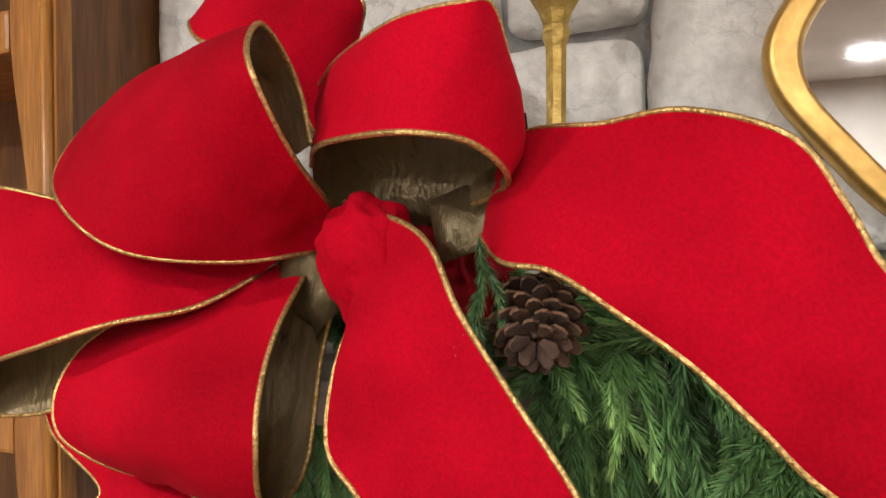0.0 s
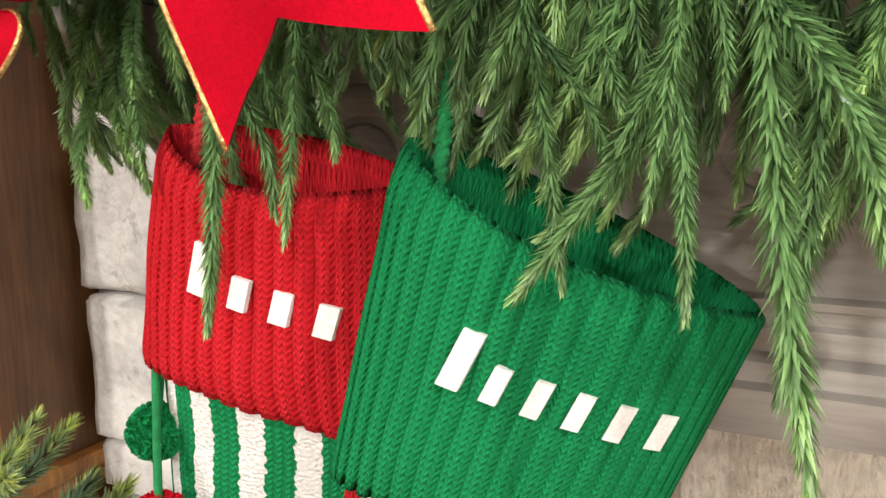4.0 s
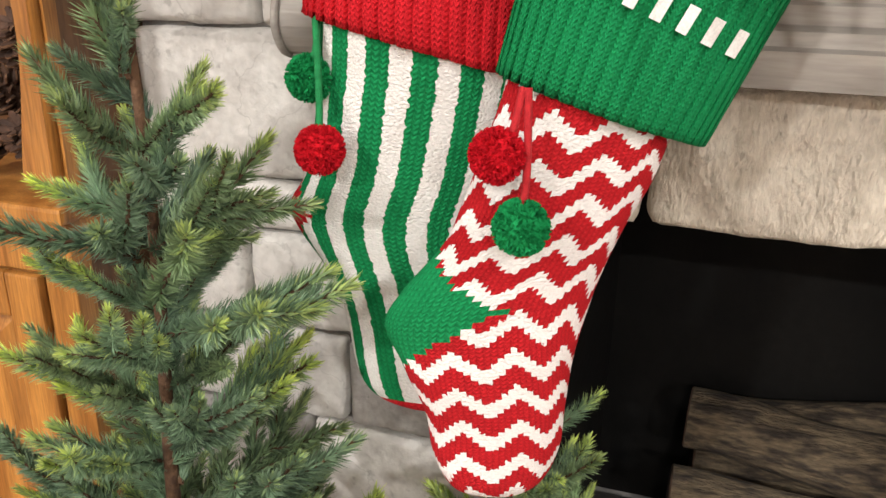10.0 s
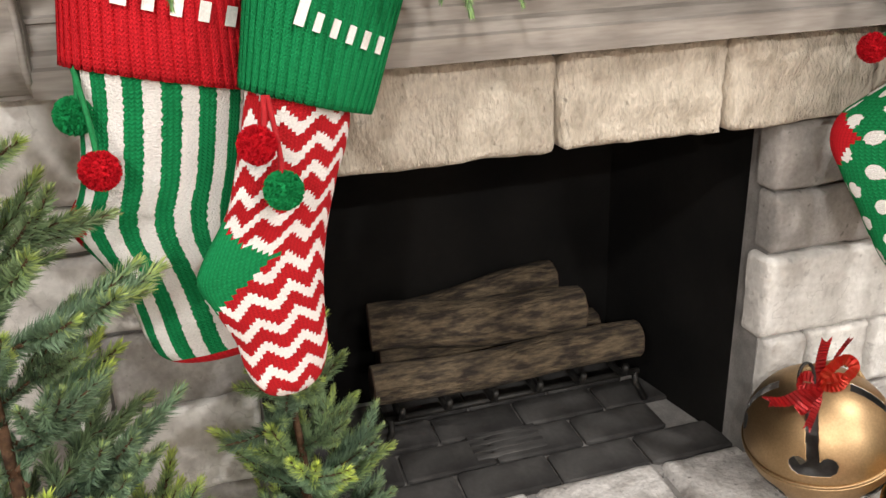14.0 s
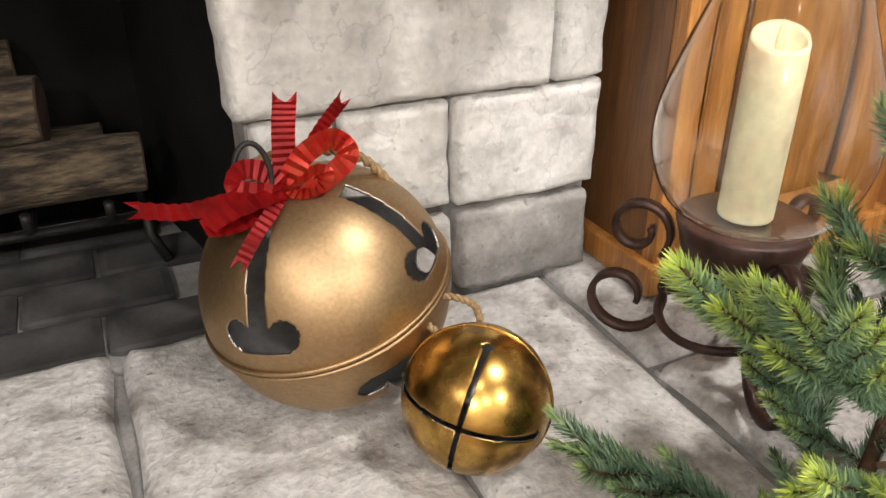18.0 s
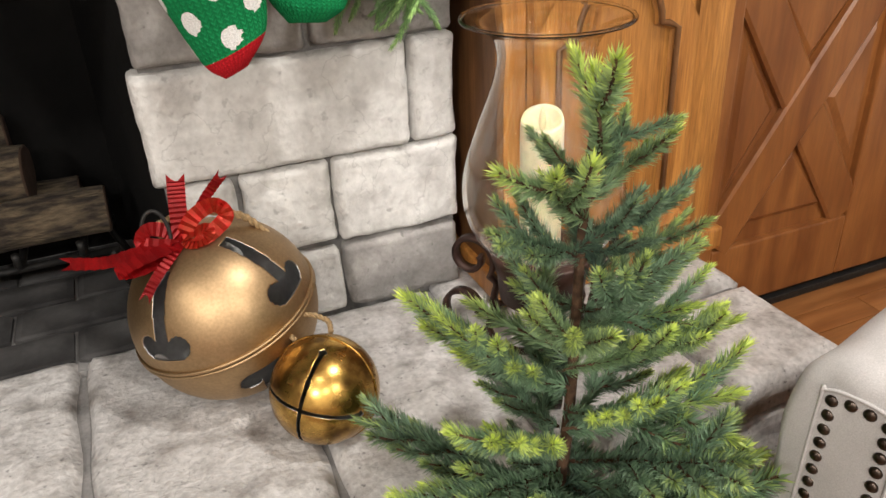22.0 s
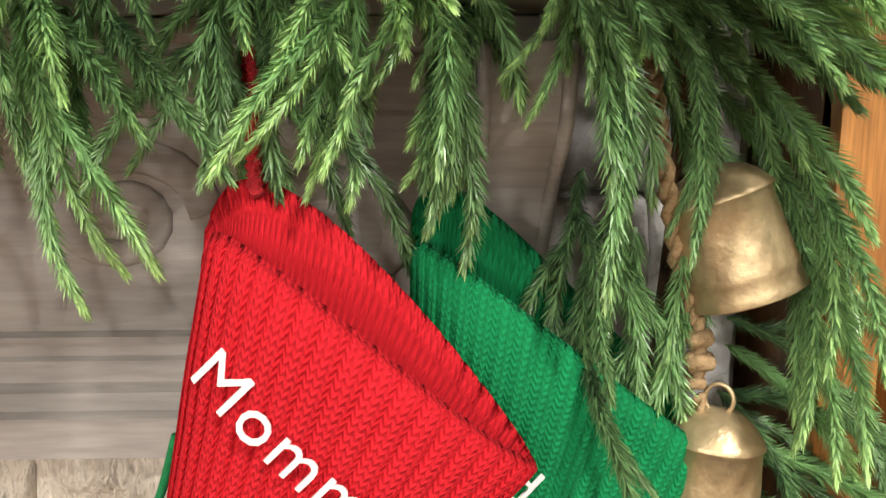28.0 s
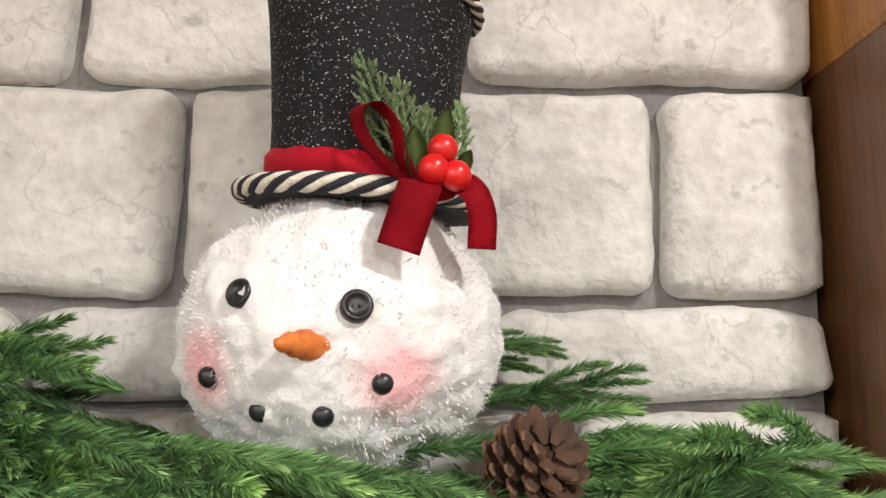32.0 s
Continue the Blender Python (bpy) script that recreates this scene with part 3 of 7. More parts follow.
CARROT = material("orange_clay_nose", (0.68, 0.20, 0.035), (0.50, 0.12, 0.02), 0.6, scale=60, bump=0.5, grain=200)
FELT = material("black_glitter_felt", (0.012, 0.012, 0.013), (0.02, 0.02, 0.022), 0.8, scale=200, bump=0.8, grain=600, depth=0.002)
CORDWHITE = material("cream_cotton_cord", (0.74, 0.70, 0.60), (0.6, 0.56, 0.47), 0.9, scale=120, bump=0.6, grain=500)
CORDBLACK = material("navy_black_cotton_cord", (0.012, 0.013, 0.022), (0.02, 0.02, 0.03), 0.9, scale=120, bump=0.6, grain=500)
BERRY = material("glossy_red_berry", (0.66, 0.012, 0.012), (0.5, 0.01, 0.01), 0.3, scale=40, bump=0.1)
LINEN = material("light_grey_linen", (0.50, 0.485, 0.475), (0.42, 0.405, 0.395), 0.95, scale=12, bump=0.5, grain=700, depth=0.001)
NAIL = material("dark_bronze_nailhead", (0.12, 0.095, 0.08), (0.07, 0.055, 0.045), 0.3, metal=1.0, scale=60, bump=0.1)
GILT = material("gilded_wood", (0.62, 0.40, 0.13), (0.44, 0.26, 0.07), 0.38, metal=0.8, scale=16, bump=0.3, grain=90)
MIRROR = material("mirror_silver", (0.86, 0.87, 0.88), (0.85, 0.86, 0.87), 0.02, metal=1.0, scale=2, bump=0, fine=0.0, rough_vary=0.0)
COPPER = material("brushed_copper_tube", (0.50, 0.22, 0.12), (0.36, 0.15, 0.08), 0.3, metal=1.0, scale=14, bump=0.05, stretch=(6, 6, 0.4))
SKYGLOW = Nodes("daylight_behind_the_pane")
SKYGLOW.bsdf.inputs["Emission Color"].default_value = (0.50, 0.72, 1.0, 1)
SKYGLOW.bsdf.inputs["Emission Strength"].default_value = 0.75
SKYGLOW = SKYGLOW.m


def clear_glass(name):
    """Clear blown glass."""
    k = Nodes(name)
    k.bsdf.inputs["Base Color"].default_value = (0.975, 0.99, 0.985, 1)
    k.bsdf.inputs["Transmission Weight"].default_value = 1.0
    k.bsdf.inputs["Roughness"].default_value = 0.015
    k.bsdf.inputs["IOR"].default_value = 1.45
    return k.m


GLASS = clear_glass("clear_glass")


def needles(name, dark, mid, tip, rough=0.5, tip_from=0.55):
    """Plastic fir needles: darker along the stem, paler to its tip, each needle a little different."""
    k = Nodes(name)
    sep = k.add("SeparateXYZ")
    k.link(k.add("TexCoord").outputs["UV"], sep.inputs[0])
    rnd = k.add("NewGeometry").outputs["Random Per Island"]
    obj = k.add("ObjectInfo").outputs["Random"]
    f = k.math("ADD", k.math("ADD", sep.outputs[1], k.math("MULTIPLY", rnd, 0.30)), k.math("MULTIPLY", obj, 0.45))
    c = k.ramp(k.math("MULTIPLY", f, 0.6), [(0.05, dark), (0.42, mid), (0.55 + 0.25 * tip_from, mid), (1.0, tip)])
    each = k.add("HueSaturation")
    k.link(c, each.inputs["Color"])
    k.link(k.math("ADD", k.math("MULTIPLY_ADD", rnd, 0.6, 0.38), k.math("MULTIPLY", obj, 0.5)), each.inputs["Value"])
    c = each.outputs[0]
    k.link(c, k.bsdf.inputs["Base Color"])
    k.bsdf.inputs["Roughness"].default_value = rough
    k.bsdf.inputs["Specular IOR Level"].default_value = 0.6
    tr = k.add("BsdfTranslucent")
    k.link(c, tr.inputs["Color"])
    mx = k.add("MixShader")
    mx.inputs[0].default_value = 0.28
    k.link(k.bsdf.outputs[0], mx.inputs[1])
    k.link(tr.outputs[0], mx.inputs[2])
    k.link(mx.outputs[0], k.nt.nodes["Material Output"].inputs["Surface"])
    return k.m


GARLAND = needles("garland_needles", (0.060, 0.145, 0.066), (0.210, 0.39, 0.15), (0.47, 0.69, 0.25), 0.34)
SPRUCE = needles("spruce_needles", (0.125, 0.225, 0.17), (0.235, 0.36, 0.225), (0.60, 0.70, 0.12), 0.5, 0.45)
SPRUCE_PALE = needles("pale_spruce_needles", (0.14, 0.24, 0.16), (0.27, 0.39, 0.20), (0.60, 0.70, 0.14), 0.5, 0.3)
SPRIG = needles("frosted_sprig", (0.12, 0.24, 0.08), (0.30, 0.42, 0.20), (0.55, 0.62, 0.45), 0.6)


# ---- greenery builders ----


def twig_mesh(name, stems, length, spread, per_m, rng, width, mats, stem_r=0.0012):
    """Stems set with small needles all round. stems: lists of places. The first material is the stem's."""
    verts, faces, uvs, mi = [], [], [], []
    for pts in stems:
        fr = frame_along(smooth_line(pts, 10))
        total = sum((fr[i + 1][0] - fr[i][0]).length for i in range(len(fr) - 1))
        base = len(verts)
        for i, (p, t, a, b) in enumerate(fr):
            r = stem_r * (1.2 - 0.7 * i / len(fr))
            for k in range(4):
                verts.append(p + r * (math.cos(k * math.pi / 2) * a + math.sin(k * math.pi / 2) * b))
        for i in range(len(fr) - 1):
            for k in range(4):
                q, j = (k + 1) % 4, base + i * 4
                faces.append((j + k, j + q, j + 4 + q, j + 4 + k))
                uvs.append([(0, 0)] * 4)
                mi.append(0)
        n = int(total * per_m)
        for i in range(n):
            f = (i + rng.random()) / n
            s = f * (len(fr) - 1)
            k = min(int(s), len(fr) - 2)
            w = s - k
            p = fr[k][0].lerp(fr[k + 1][0], w)
            t, a, b = fr[k][1], fr[k][2], fr[k][3]
            phi = rng.uniform(0, 2 * math.pi)
            out = math.cos(phi) * a + math.sin(phi) * b
            ang = math.radians(spread * rng.uniform(0.7, 1.25) * (1.0 - 0.55 * max(0, f - 0.8) / 0.2))
            d = t * math.cos(ang) + out * math.sin(ang)
            L = length * rng.uniform(0.78, 1.1) * (1 - 0.30 * f ** 4)
            side = d.cross(t + Vector((0.01, 0.02, 0.03))).normalized() * width * 0.5
            j = len(verts)
            verts += [p, p + d * L * 0.45 + side, p + d * L + t * L * 0.12, p + d * L * 0.45 - side]
            faces.append((j, j + 1, j + 2, j + 3))
            uvs.append([(0.2, f * 0.85), (0.5, f * 0.9 + 0.05), (1, f * 0.9 + 0.12), (0.5, f * 0.9 + 0.05)])
            mi.append(1)
    me = bpy.data.meshes.new(name)
    me.from_pydata([tuple(v) for v in verts], [], faces)
    lay = me.uv_layers.new(name="UVMap")
    lay.data.foreach_set("uv", [c for f in uvs for uv in f for c in uv])
    me.polygons.foreach_set("material_index", mi)
    for m in mats:
        me.materials.append(m)
    me.update()
    return me


def put(name, mesh, m, parent):
    """A part that shares its mesh with others, at a pose in the world."""
    ob = new(name, mesh)
    ob.parent = parent
    ob.matrix_parent_inverse = parent.matrix_basis.inverted() if parent.parent is None else Matrix.Identity(4)
    ob.matrix_basis = m
    return ob


def aim(p, d, roll=0.0, scale=1.0):
    """A pose at p whose +y points along d and whose +z is as near up as it can be."""
    y = Vector(d).normalized()
    x = y.cross(Vector((0, 0, 1)))
    x = x.normalized() if x.length > 1e-4 else Vector((1, 0, 0))
    z = x.cross(y)
    m = Matrix((x, y, z)).transposed().to_4x4()
    return Matrix.Translation(p) @ m @ Matrix.Rotation(radians(roll), 4, "Y") @ Matrix.Scale(scale, 4)


def pinecone(at, axis, size, label, open_=1.0, seed=0, n=70):
    """A pinecone: a core with woody scales in a spiral, each with a pale lip."""
    rng = random.Random(seed)
    th = thing("pinecone", at, label, "pinecone", "pinecones in the greenery")
    m = aim(at, axis)
    bm = bmesh.new()
    lathe(bm, [(0.001, -0.5 * size), (0.16 * size, -0.4 * size), (0.2 * size, -0.1 * size), (0.12 * size, 0.3 * size), (0.001, 0.48 * size)], n=10)
    bmesh.ops.rotate(bm, verts=bm.verts, cent=(0, 0, 0), matrix=Matrix.Rotation(radians(-90), 3, "X"))
    bm.transform(m)
    part("core", bm, CONE, th)
    bm = bmesh.new()
    for i in range(n):
        f = i / n
        phi = i * 2.39996
        y = (-0.46 + 0.95 * f) * size
        R = size * (0.36 * math.sin(math.pi * (0.12 + 0.80 * f)) ** 0.7 + 0.03)
        up = radians(lerp(75, 20, f) - 40 + 25 * open_) * 0.9
        w = size * 0.17 * (1.1 - 0.5 * abs(f - 0.4))
        o = Vector((math.cos(phi), 0, math.sin(phi)))
        s = Vector((-math.sin(phi), 0, math.cos(phi)))
        ax = Vector((0, 1, 0))
        base = ax * y + o * R * 0.3
        tip = ax * (y + R * 0.55) + o * R * rng.uniform(0.95, 1.08)
        mid = base.lerp(tip, 0.62) - ax * size * 0.02
        nrm = (tip - base).cross(s).normalized()
        pts = [base - s * w * 0.2, base + s * w * 0.2, mid + s * w * 0.5, tip + s * w * 0.28, tip + (tip - base) * 0.10, tip - s * w * 0.28, mid - s * w * 0.5]
        top = [bm.verts.new(m @ (p + nrm * size * 0.012)) for p in pts]
        bot = [bm.verts.new(m @ (p - nrm * size * 0.018)) for p in pts]
        f1 = bm.faces.new(top)
        f2 = bm.faces.new(bot[::-1])
        for a in range(7):
            b = (a + 1) % 7
            ff = bm.faces.new((top[b], top[a], bot[a], bot[b]))
            if a in (2, 3, 4, 5):
                ff.material_index = 1
    sc = part("scale_rosette", bm, [CONE, CONE_TIP], th, smooth=False)
    sc["kind"] = "stuff"
    return th


def lerp(a, b, t):
    return a + (b - a) * t

# ---- mantel ----
mantel = thing("mantel", (0.5, -0.1, 1.262), "weathered grey carved wooden mantel with scrolled brackets", "mantel")
MX0, MX1 = -0.33, 1.335
boxed("shelf_board", (MX0 - 0.02, MX1 + 0.02, -0.245, 0.0, 1.612, 1.648), DRIFT, mantel, 0.006)
boxed("cornice", (MX0, MX1, -0.165, 0.0, 1.592, 1.6115), DRIFT, mantel, 0.008)
boxed("frieze_panel", (-0.30, 1.30, -0.045, 0.012, 1.262, 1.591), DRIFT, mantel, 0.002)


def moulding(name, prof, x0, x1, parent, mat):
    """A run of moulding along x with a profile of (y, z)."""
    bm = bmesh.new()
    rows = [[(x, y, z) for y, z in prof] for x in (x0, x1)]
    grid(bm, rows, closed=True)
    bm.faces.new([v for v in bm.verts if abs(v.co.x - x0) < 1e-6])
    bm.faces.new([v for v in bm.verts if abs(v.co.x - x1) < 1e-6])
    bmesh.ops.recalc_face_normals(bm, faces=bm.faces)
    return part(name, bm, mat, parent, smooth=False)


moulding("bottom_moulding", [(-0.044, 1.264), (-0.072, 1.264), (-0.074, 1.300), (-0.066, 1.304), (-0.062, 1.318), (-0.052, 1.324), (-0.050, 1.342), (-0.044, 1.346)], -0.24, 1.235, mantel, DRIFT)
moulding("bead_moulding", [(-0.044, 1.356), (-0.052, 1.358), (-0.053, 1.364), (-0.044, 1.368)], -0.24, 1.235, mantel, DRIFT)
moulding("top_moulding", [(-0.044, 1.545), (-0.060, 1.55), (-0.085, 1.57), (-0.10, 1.5905), (-0.044, 1.5905)], -0.24, 1.235, mantel, DRIFT)


def scroll(cx, cz, size, flip, parent):
    """A carved leaf scroll in low relief."""
    pts = []
    for i in range(30):
        a = i / 29 * 3.6 * math.pi
        r = size * (0.10 + 0.9 * (1 - i / 29) ** 1.2)
        pts.append((cx + flip * r * math.cos(a), -0.0445, cz + r * 0.8 * math.sin(a)))
    bm = tube(bmesh.new(), pts, lambda f: 0.017 * (1.0 - 0.6 * f), 8)
    for v in bm.verts:
        v.co.y = -0.0445 + (v.co.y + 0.0445) * 0.20
    part("carved_scroll", bm, DRIFT, parent)


for sx in range(8):
    scroll(-0.12 + sx * 0.178, 1.455 + 0.012 * (-1) ** sx, 0.072, (-1) ** sx, mantel)


def bracket(x0, x1):
    prof = smooth_line([(0, -0.02, 1.265), (0, -0.055, 1.272), (0, -0.075, 1.305), (0, -0.062, 1.36), (0, -0.075, 1.42), (0, -0.125, 1.49), (0, -0.185, 1.54), (0, -0.205, 1.5905)], 22)
    bm = bmesh.new()
    rows = []
    for x in (x0, x1):
        rows.append([(x, p.y, p.z) for p in prof] + [(x, 0.0, 1.5905), (x, 0.0, 1.265)])
    v = grid(bm, rows, closed=True)
    bm.faces.new(v[0])
    bm.faces.new(v[1][::-1])
    bmesh.ops.recalc_face_normals(bm, faces=bm.faces)
    b = part("bracket", bm, DRIFT, mantel, smooth=False)
    bm = bmesh.new()
    for x in (x0 + 0.006, x1 - 0.006):
        tube(bm, [(x, p.y - 0.002, p.z) for p in prof], 0.005, 6)
    part("bracket_bead", bm, DRIFT, b)


bracket(-0.305, -0.235)
bracket(1.232, 1.297)

# ---- floorboards ----
floor_ob = bpy.data.objects["floor"]
bm = box(bmesh.new(), -0.5, 0.5, -0.5, 0.5, -0.5, 0.5, 0.02, 1)
for v in bm.verts:
    v.co.x, v.co.y, v.co.z = v.co.x * 0.898, v.co.y * 0.078, v.co.z * 0.012
plank_mesh = bpy.data.meshes.new("plank")
bm.to_mesh(plank_mesh)
bm.free()
plank_mesh.materials.append(FLOORWOOD)
for r in range(14):
    for c in range(4):
        put("plank", plank_mesh, pose(1.7 + c * 0.9 - 0.45 * (r % 2), -0.95 + r * 0.080, -0.006), floor_ob)

# ---- door with cross braces ----
DY = 0.05
door = thing("door_1", (2.35, DY, 0), "reddish brown stable door with cross-braced lower panel and glazed top", "door", kind="structure")
bm = bmesh.new()
for d in ((2.02, 2.165, DY, DY + 0.045, 0.03, 2.1), (2.60, 2.86, DY, DY + 0.045, 0.03, 2.1), (2.165, 2.60, DY, DY + 0.045, 0.03, 0.205), (2.165, 2.60, DY, DY + 0.045, 0.855, 1.06), (2.165, 2.60, DY, DY + 0.045, 1.95, 2.1)):
    box(bm, *d, 0.006)
part("door_frame", bm, DOORWOOD, door, smooth=False)
boxed("panel", (2.16, 2.605, DY + 0.02, DY + 0.035, 0.2, 0.86), DOORWOOD, door, 0.0)


def brace(ax, az, bx, bz, y0, half=0.052):
    d = Vector((bx - ax, 0, bz - az))
    n = Vector((-d.z, 0, d.x)).normalized() * half
    bm = bmesh.new()
    rows = [[Vector((ax, y, az)) + n * s + d * f for s, y in ((-1, y0 + 0.02), (-1, y0 + 0.005), (-0.85, y0), (0.85, y0), (1, y0 + 0.005), (1, y0 + 0.02))] for f in (0, 1)]
    grid(bm, rows)
    bmesh.ops.recalc_face_normals(bm, faces=bm.faces)
    part("brace", bm, DOORWOOD, door, smooth=False)


brace(2.17, 0.215, 2.595, 0.85, DY - 0.001)
brace(2.17, 0.85, 2.595, 0.215, DY + 0.003)
for a, b, c in (((2.20, 0.83), (2.56, 0.83), (2.38, 0.60)), ((2.20, 0.235), (2.56, 0.235), (2.38, 0.47)), ((2.178, 0.30), (2.178, 0.77), (2.32, 0.535)), ((2.588, 0.30), (2.588, 0.77), (2.445, 0.535))):
    bm = bmesh.new()
    cx, cz = (a[0] + b[0] + c[0]) / 3, (a[1] + b[1] + c[1]) / 3
    o = [(cx + (p[0] - cx) * 0.80, DY + 0.020, cz + (p[1] - cz) * 0.80) for p in (a, b, c)]
    i = [(cx + (p[0] - cx) * 0.62, DY + 0.010, cz + (p[1] - cz) * 0.62) for p in (a, b, c)]
    v = grid(bm, [o, i], closed=True)
    bm.faces.new(v[1])
    bmesh.ops.recalc_face_normals(bm, faces=bm.faces)
    part("raised_panel", bm, DOORWOOD, door, smooth=False)
pane = boxed("pane", (2.16, 2.605, DY + 0.018, DY + 0.024, 1.055, 1.955), GLASS, door, 0.0)
pane.visible_shadow = False
boxed("muntin", (2.37, 2.395, DY + 0.006, DY + 0.04, 1.06, 1.95), DOORWOOD, door, 0.004)
boxed("threshold", (1.98, 2.9, DY - 0.01, DY + 0.07, 0.0, 0.022), IRON, door, 0.004)
tagged(boxed("wall_north_east", (2.87, 3.6, DY, DY + 0.1, 0, 2.72), PLASTER), "plain plaster wall beside the door", "wall", kind="structure")
tagged(boxed("wall_over_door", (1.49, 2.87, DY, DY + 0.1, 2.11, 2.72), PLASTER), "plain plaster wall above the door", "wall", kind="structure")
tagged(boxed("wall_behind_clock", (1.49, 2.015, DY + 0.14, DY + 0.2, 0, 2.11), PLASTER), "plain plaster wall behind the clock", "wall", kind="structure")
tagged(boxed("backdrop", (1.9, 3.2, DY + 0.5, DY + 0.52, 0.8, 2.3), SKYGLOW), "pale blue daylight beyond the door's pane", "backdrop", kind="structure")

# ---- grandfather clock ----
clock = thing("grandfather_clock", (1.70, -0.02, 0.349), "honey oak grandfather clock with arched base panel and glazed case", "clock")
CZ = 0.349
# same oak as the front, its side darkened by colour to look shaded
bm = bmesh.new()
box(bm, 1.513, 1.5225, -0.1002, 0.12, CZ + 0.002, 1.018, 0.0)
part("base_side", bm, OAK_DARK_SHADED, clock, "oak side with shade put into its colour", smooth=False)
boxed("base_body", (1.523, 1.962, -0.100, 0.12, CZ + 0.002, 1.018), OAK, clock, 0.002)
bm = bmesh.new()
for d in ((1.512, 1.554, -0.128, -0.1005, CZ + 0.03, 1.018), (1.926, 1.968, -0.128, -0.1005, CZ + 0.03, 1.018), (1.554, 1.926, -0.128, -0.1005, 0.960, 1.018), (1.554, 1.926, -0.128, -0.1005, CZ + 0.03, 0.43)):
    box(bm, *d, 0.003)
part("base_frame", bm, OAK, clock, smooth=False)
boxed("plinth", (1.498, 2.000, -0.142, 0.12, CZ + 0.002, CZ + 0.05), OAK, clock, 0.006)


def frame_panel(x0, x1, z0, z1, y_out, y_in, w, mat, parent, name):
    """A bevelled rim round a panel, in four lengths."""
    bm = bmesh.new()
    o = [(x0, y_out, z0), (x1, y_out, z0), (x1, y_out, z1), (x0, y_out, z1)]
    i = [(x0 + w, y_in, z0 + w), (x1 - w, y_in, z0 + w), (x1 - w, y_in, z1 - w), (x0 + w, y_in, z1 - w)]
    grid(bm, [o, i], closed=True)
    bmesh.ops.recalc_face_normals(bm, faces=bm.faces)
    return part(name, bm, mat, parent, smooth=False)


frame_panel(1.554, 1.926, 0.43, 0.960, -0.130, -0.112, 0.022, OAK, clock, "panel_rim")
# raised board with an arched opening
bm = bmesh.new()
ax0, ax1, az0, az1, cxp, rad = 1.576, 1.904, 0.452, 0.938, 1.742, 0.082
arch = [(cxp + 0.118, 0.47), (cxp + 0.118, 0.805), (cxp + 0.098, 0.815)] + [(cxp + rad * math.cos(a), 0.818 + rad * math.sin(a)) for a in [i * math.pi / 14 for i in range(15)]] + [(cxp - 0.098, 0.815), (cxp - 0.118, 0.805), (cxp - 0.118, 0.47)]
n = len(arch)
outer = []
for i, (x, z) in enumerate(arch):
    outer.append((ax1 if i < 3 else ax0 if i > n - 4 else x, az0 if i in (0, n - 1) else z if i in (1, 2, n - 3, n - 2) else az1))
rows = [[(x, -0.113, z) for x, z in outer], [(x, -0.113, z) for x, z in arch], [(cxp + (x - cxp) * 0.93, -0.1015, z - 0.006 if z > 0.8 else z) for x, z in arch]]
grid(bm, rows)
bmesh.ops.recalc_face_normals(bm, faces=bm.faces)
part("arched_panel", bm, OAK, clock, smooth=False)
bm = bmesh.new()
tube(bm, [(x, -0.1135, z) for x, z in arch], 0.006, 6)
part("arch_moulding", bm, OAK_DARK_SHADED, clock)
for i, (y, z0, z1, e) in enumerate(((-0.140, 1.018, 1.032, -0.010), (-0.160, 1.0325, 1.050, 0.010), (-0.148, 1.0505, 1.066, 0.0))):
    boxed("ledge_moulding", (1.486 - e, 1.990 + e, y, 0.12, z0, z1), OAK, clock, 0.006)
# waist
# the waist's side has its shade in the colour too
bm = bmesh.new()
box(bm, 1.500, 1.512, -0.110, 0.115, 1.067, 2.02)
part("waist_side", bm, OAK_DARK_SHADED, clock, "oak side with shade put into its colour", smooth=False)
bm = bmesh.new()
for d in ((1.513, 1.964, 0.08, 0.115, 1.067, 2.02), (1.965, 1.983, -0.1, 0.115, 1.067, 2.02)):
    box(bm, *d)
part("waist_back", bm, OAK_DARK_SHADED, clock, smooth=False)
bm = bmesh.new()
for d in ((1.500, 1.545, -0.125, -0.095, 1.067, 2.02), (1.885, 1.985, -0.125, -0.095, 1.067, 2.02), (1.545, 1.885, -0.125, -0.095, 1.067, 1.135), (1.545, 1.885, -0.125, -0.095, 1.97, 2.02)):
    box(bm, *d, 0.003)
part("waist_frame", bm, OAK, clock, smooth=False)
cdoor = boxed("door", (1.556, 1.574, -0.132, -0.098, 1.137, 1.965), OAK, clock, 0.003)
bm = bmesh.new()
for d in ((1.575, 1.626, -0.138, -0.104, 1.137, 1.965), (1.832, 1.874, -0.138, -0.104, 1.137, 1.965), (1.626, 1.832, -0.138, -0.104, 1.137, 1.172), (1.626, 1.832, -0.138, -0.104, 1.93, 1.965)):
    box(bm, *d, 0.004)
part("door_frame", bm, OAK, cdoor, smooth=False)
frame_panel(1.624, 1.834, 1.170, 1.932, -0.139, -0.118, 0.012, OAK, cdoor, "glazing_bead")
gp = boxed("pane", (1.622, 1.836, -0.116, -0.112, 1.168, 1.934), GLASS, cdoor, 0.0)
gp.visible_shadow = False
for i, tx in enumerate((1.640, 1.672, 1.735, 1.775, 1.812)):
    b2 = bmesh.new()
    lathe(b2, [(0.0001, 1.21 + 0.03 * i), (0.014, 1.21 + 0.03 * i), (0.015, 1.22 + 0.03 * i), (0.015, 1.93), (0.0001, 1.93)], (tx, 0.0, 0), 16)
    part("chime_tube", b2, COPPER, clock)
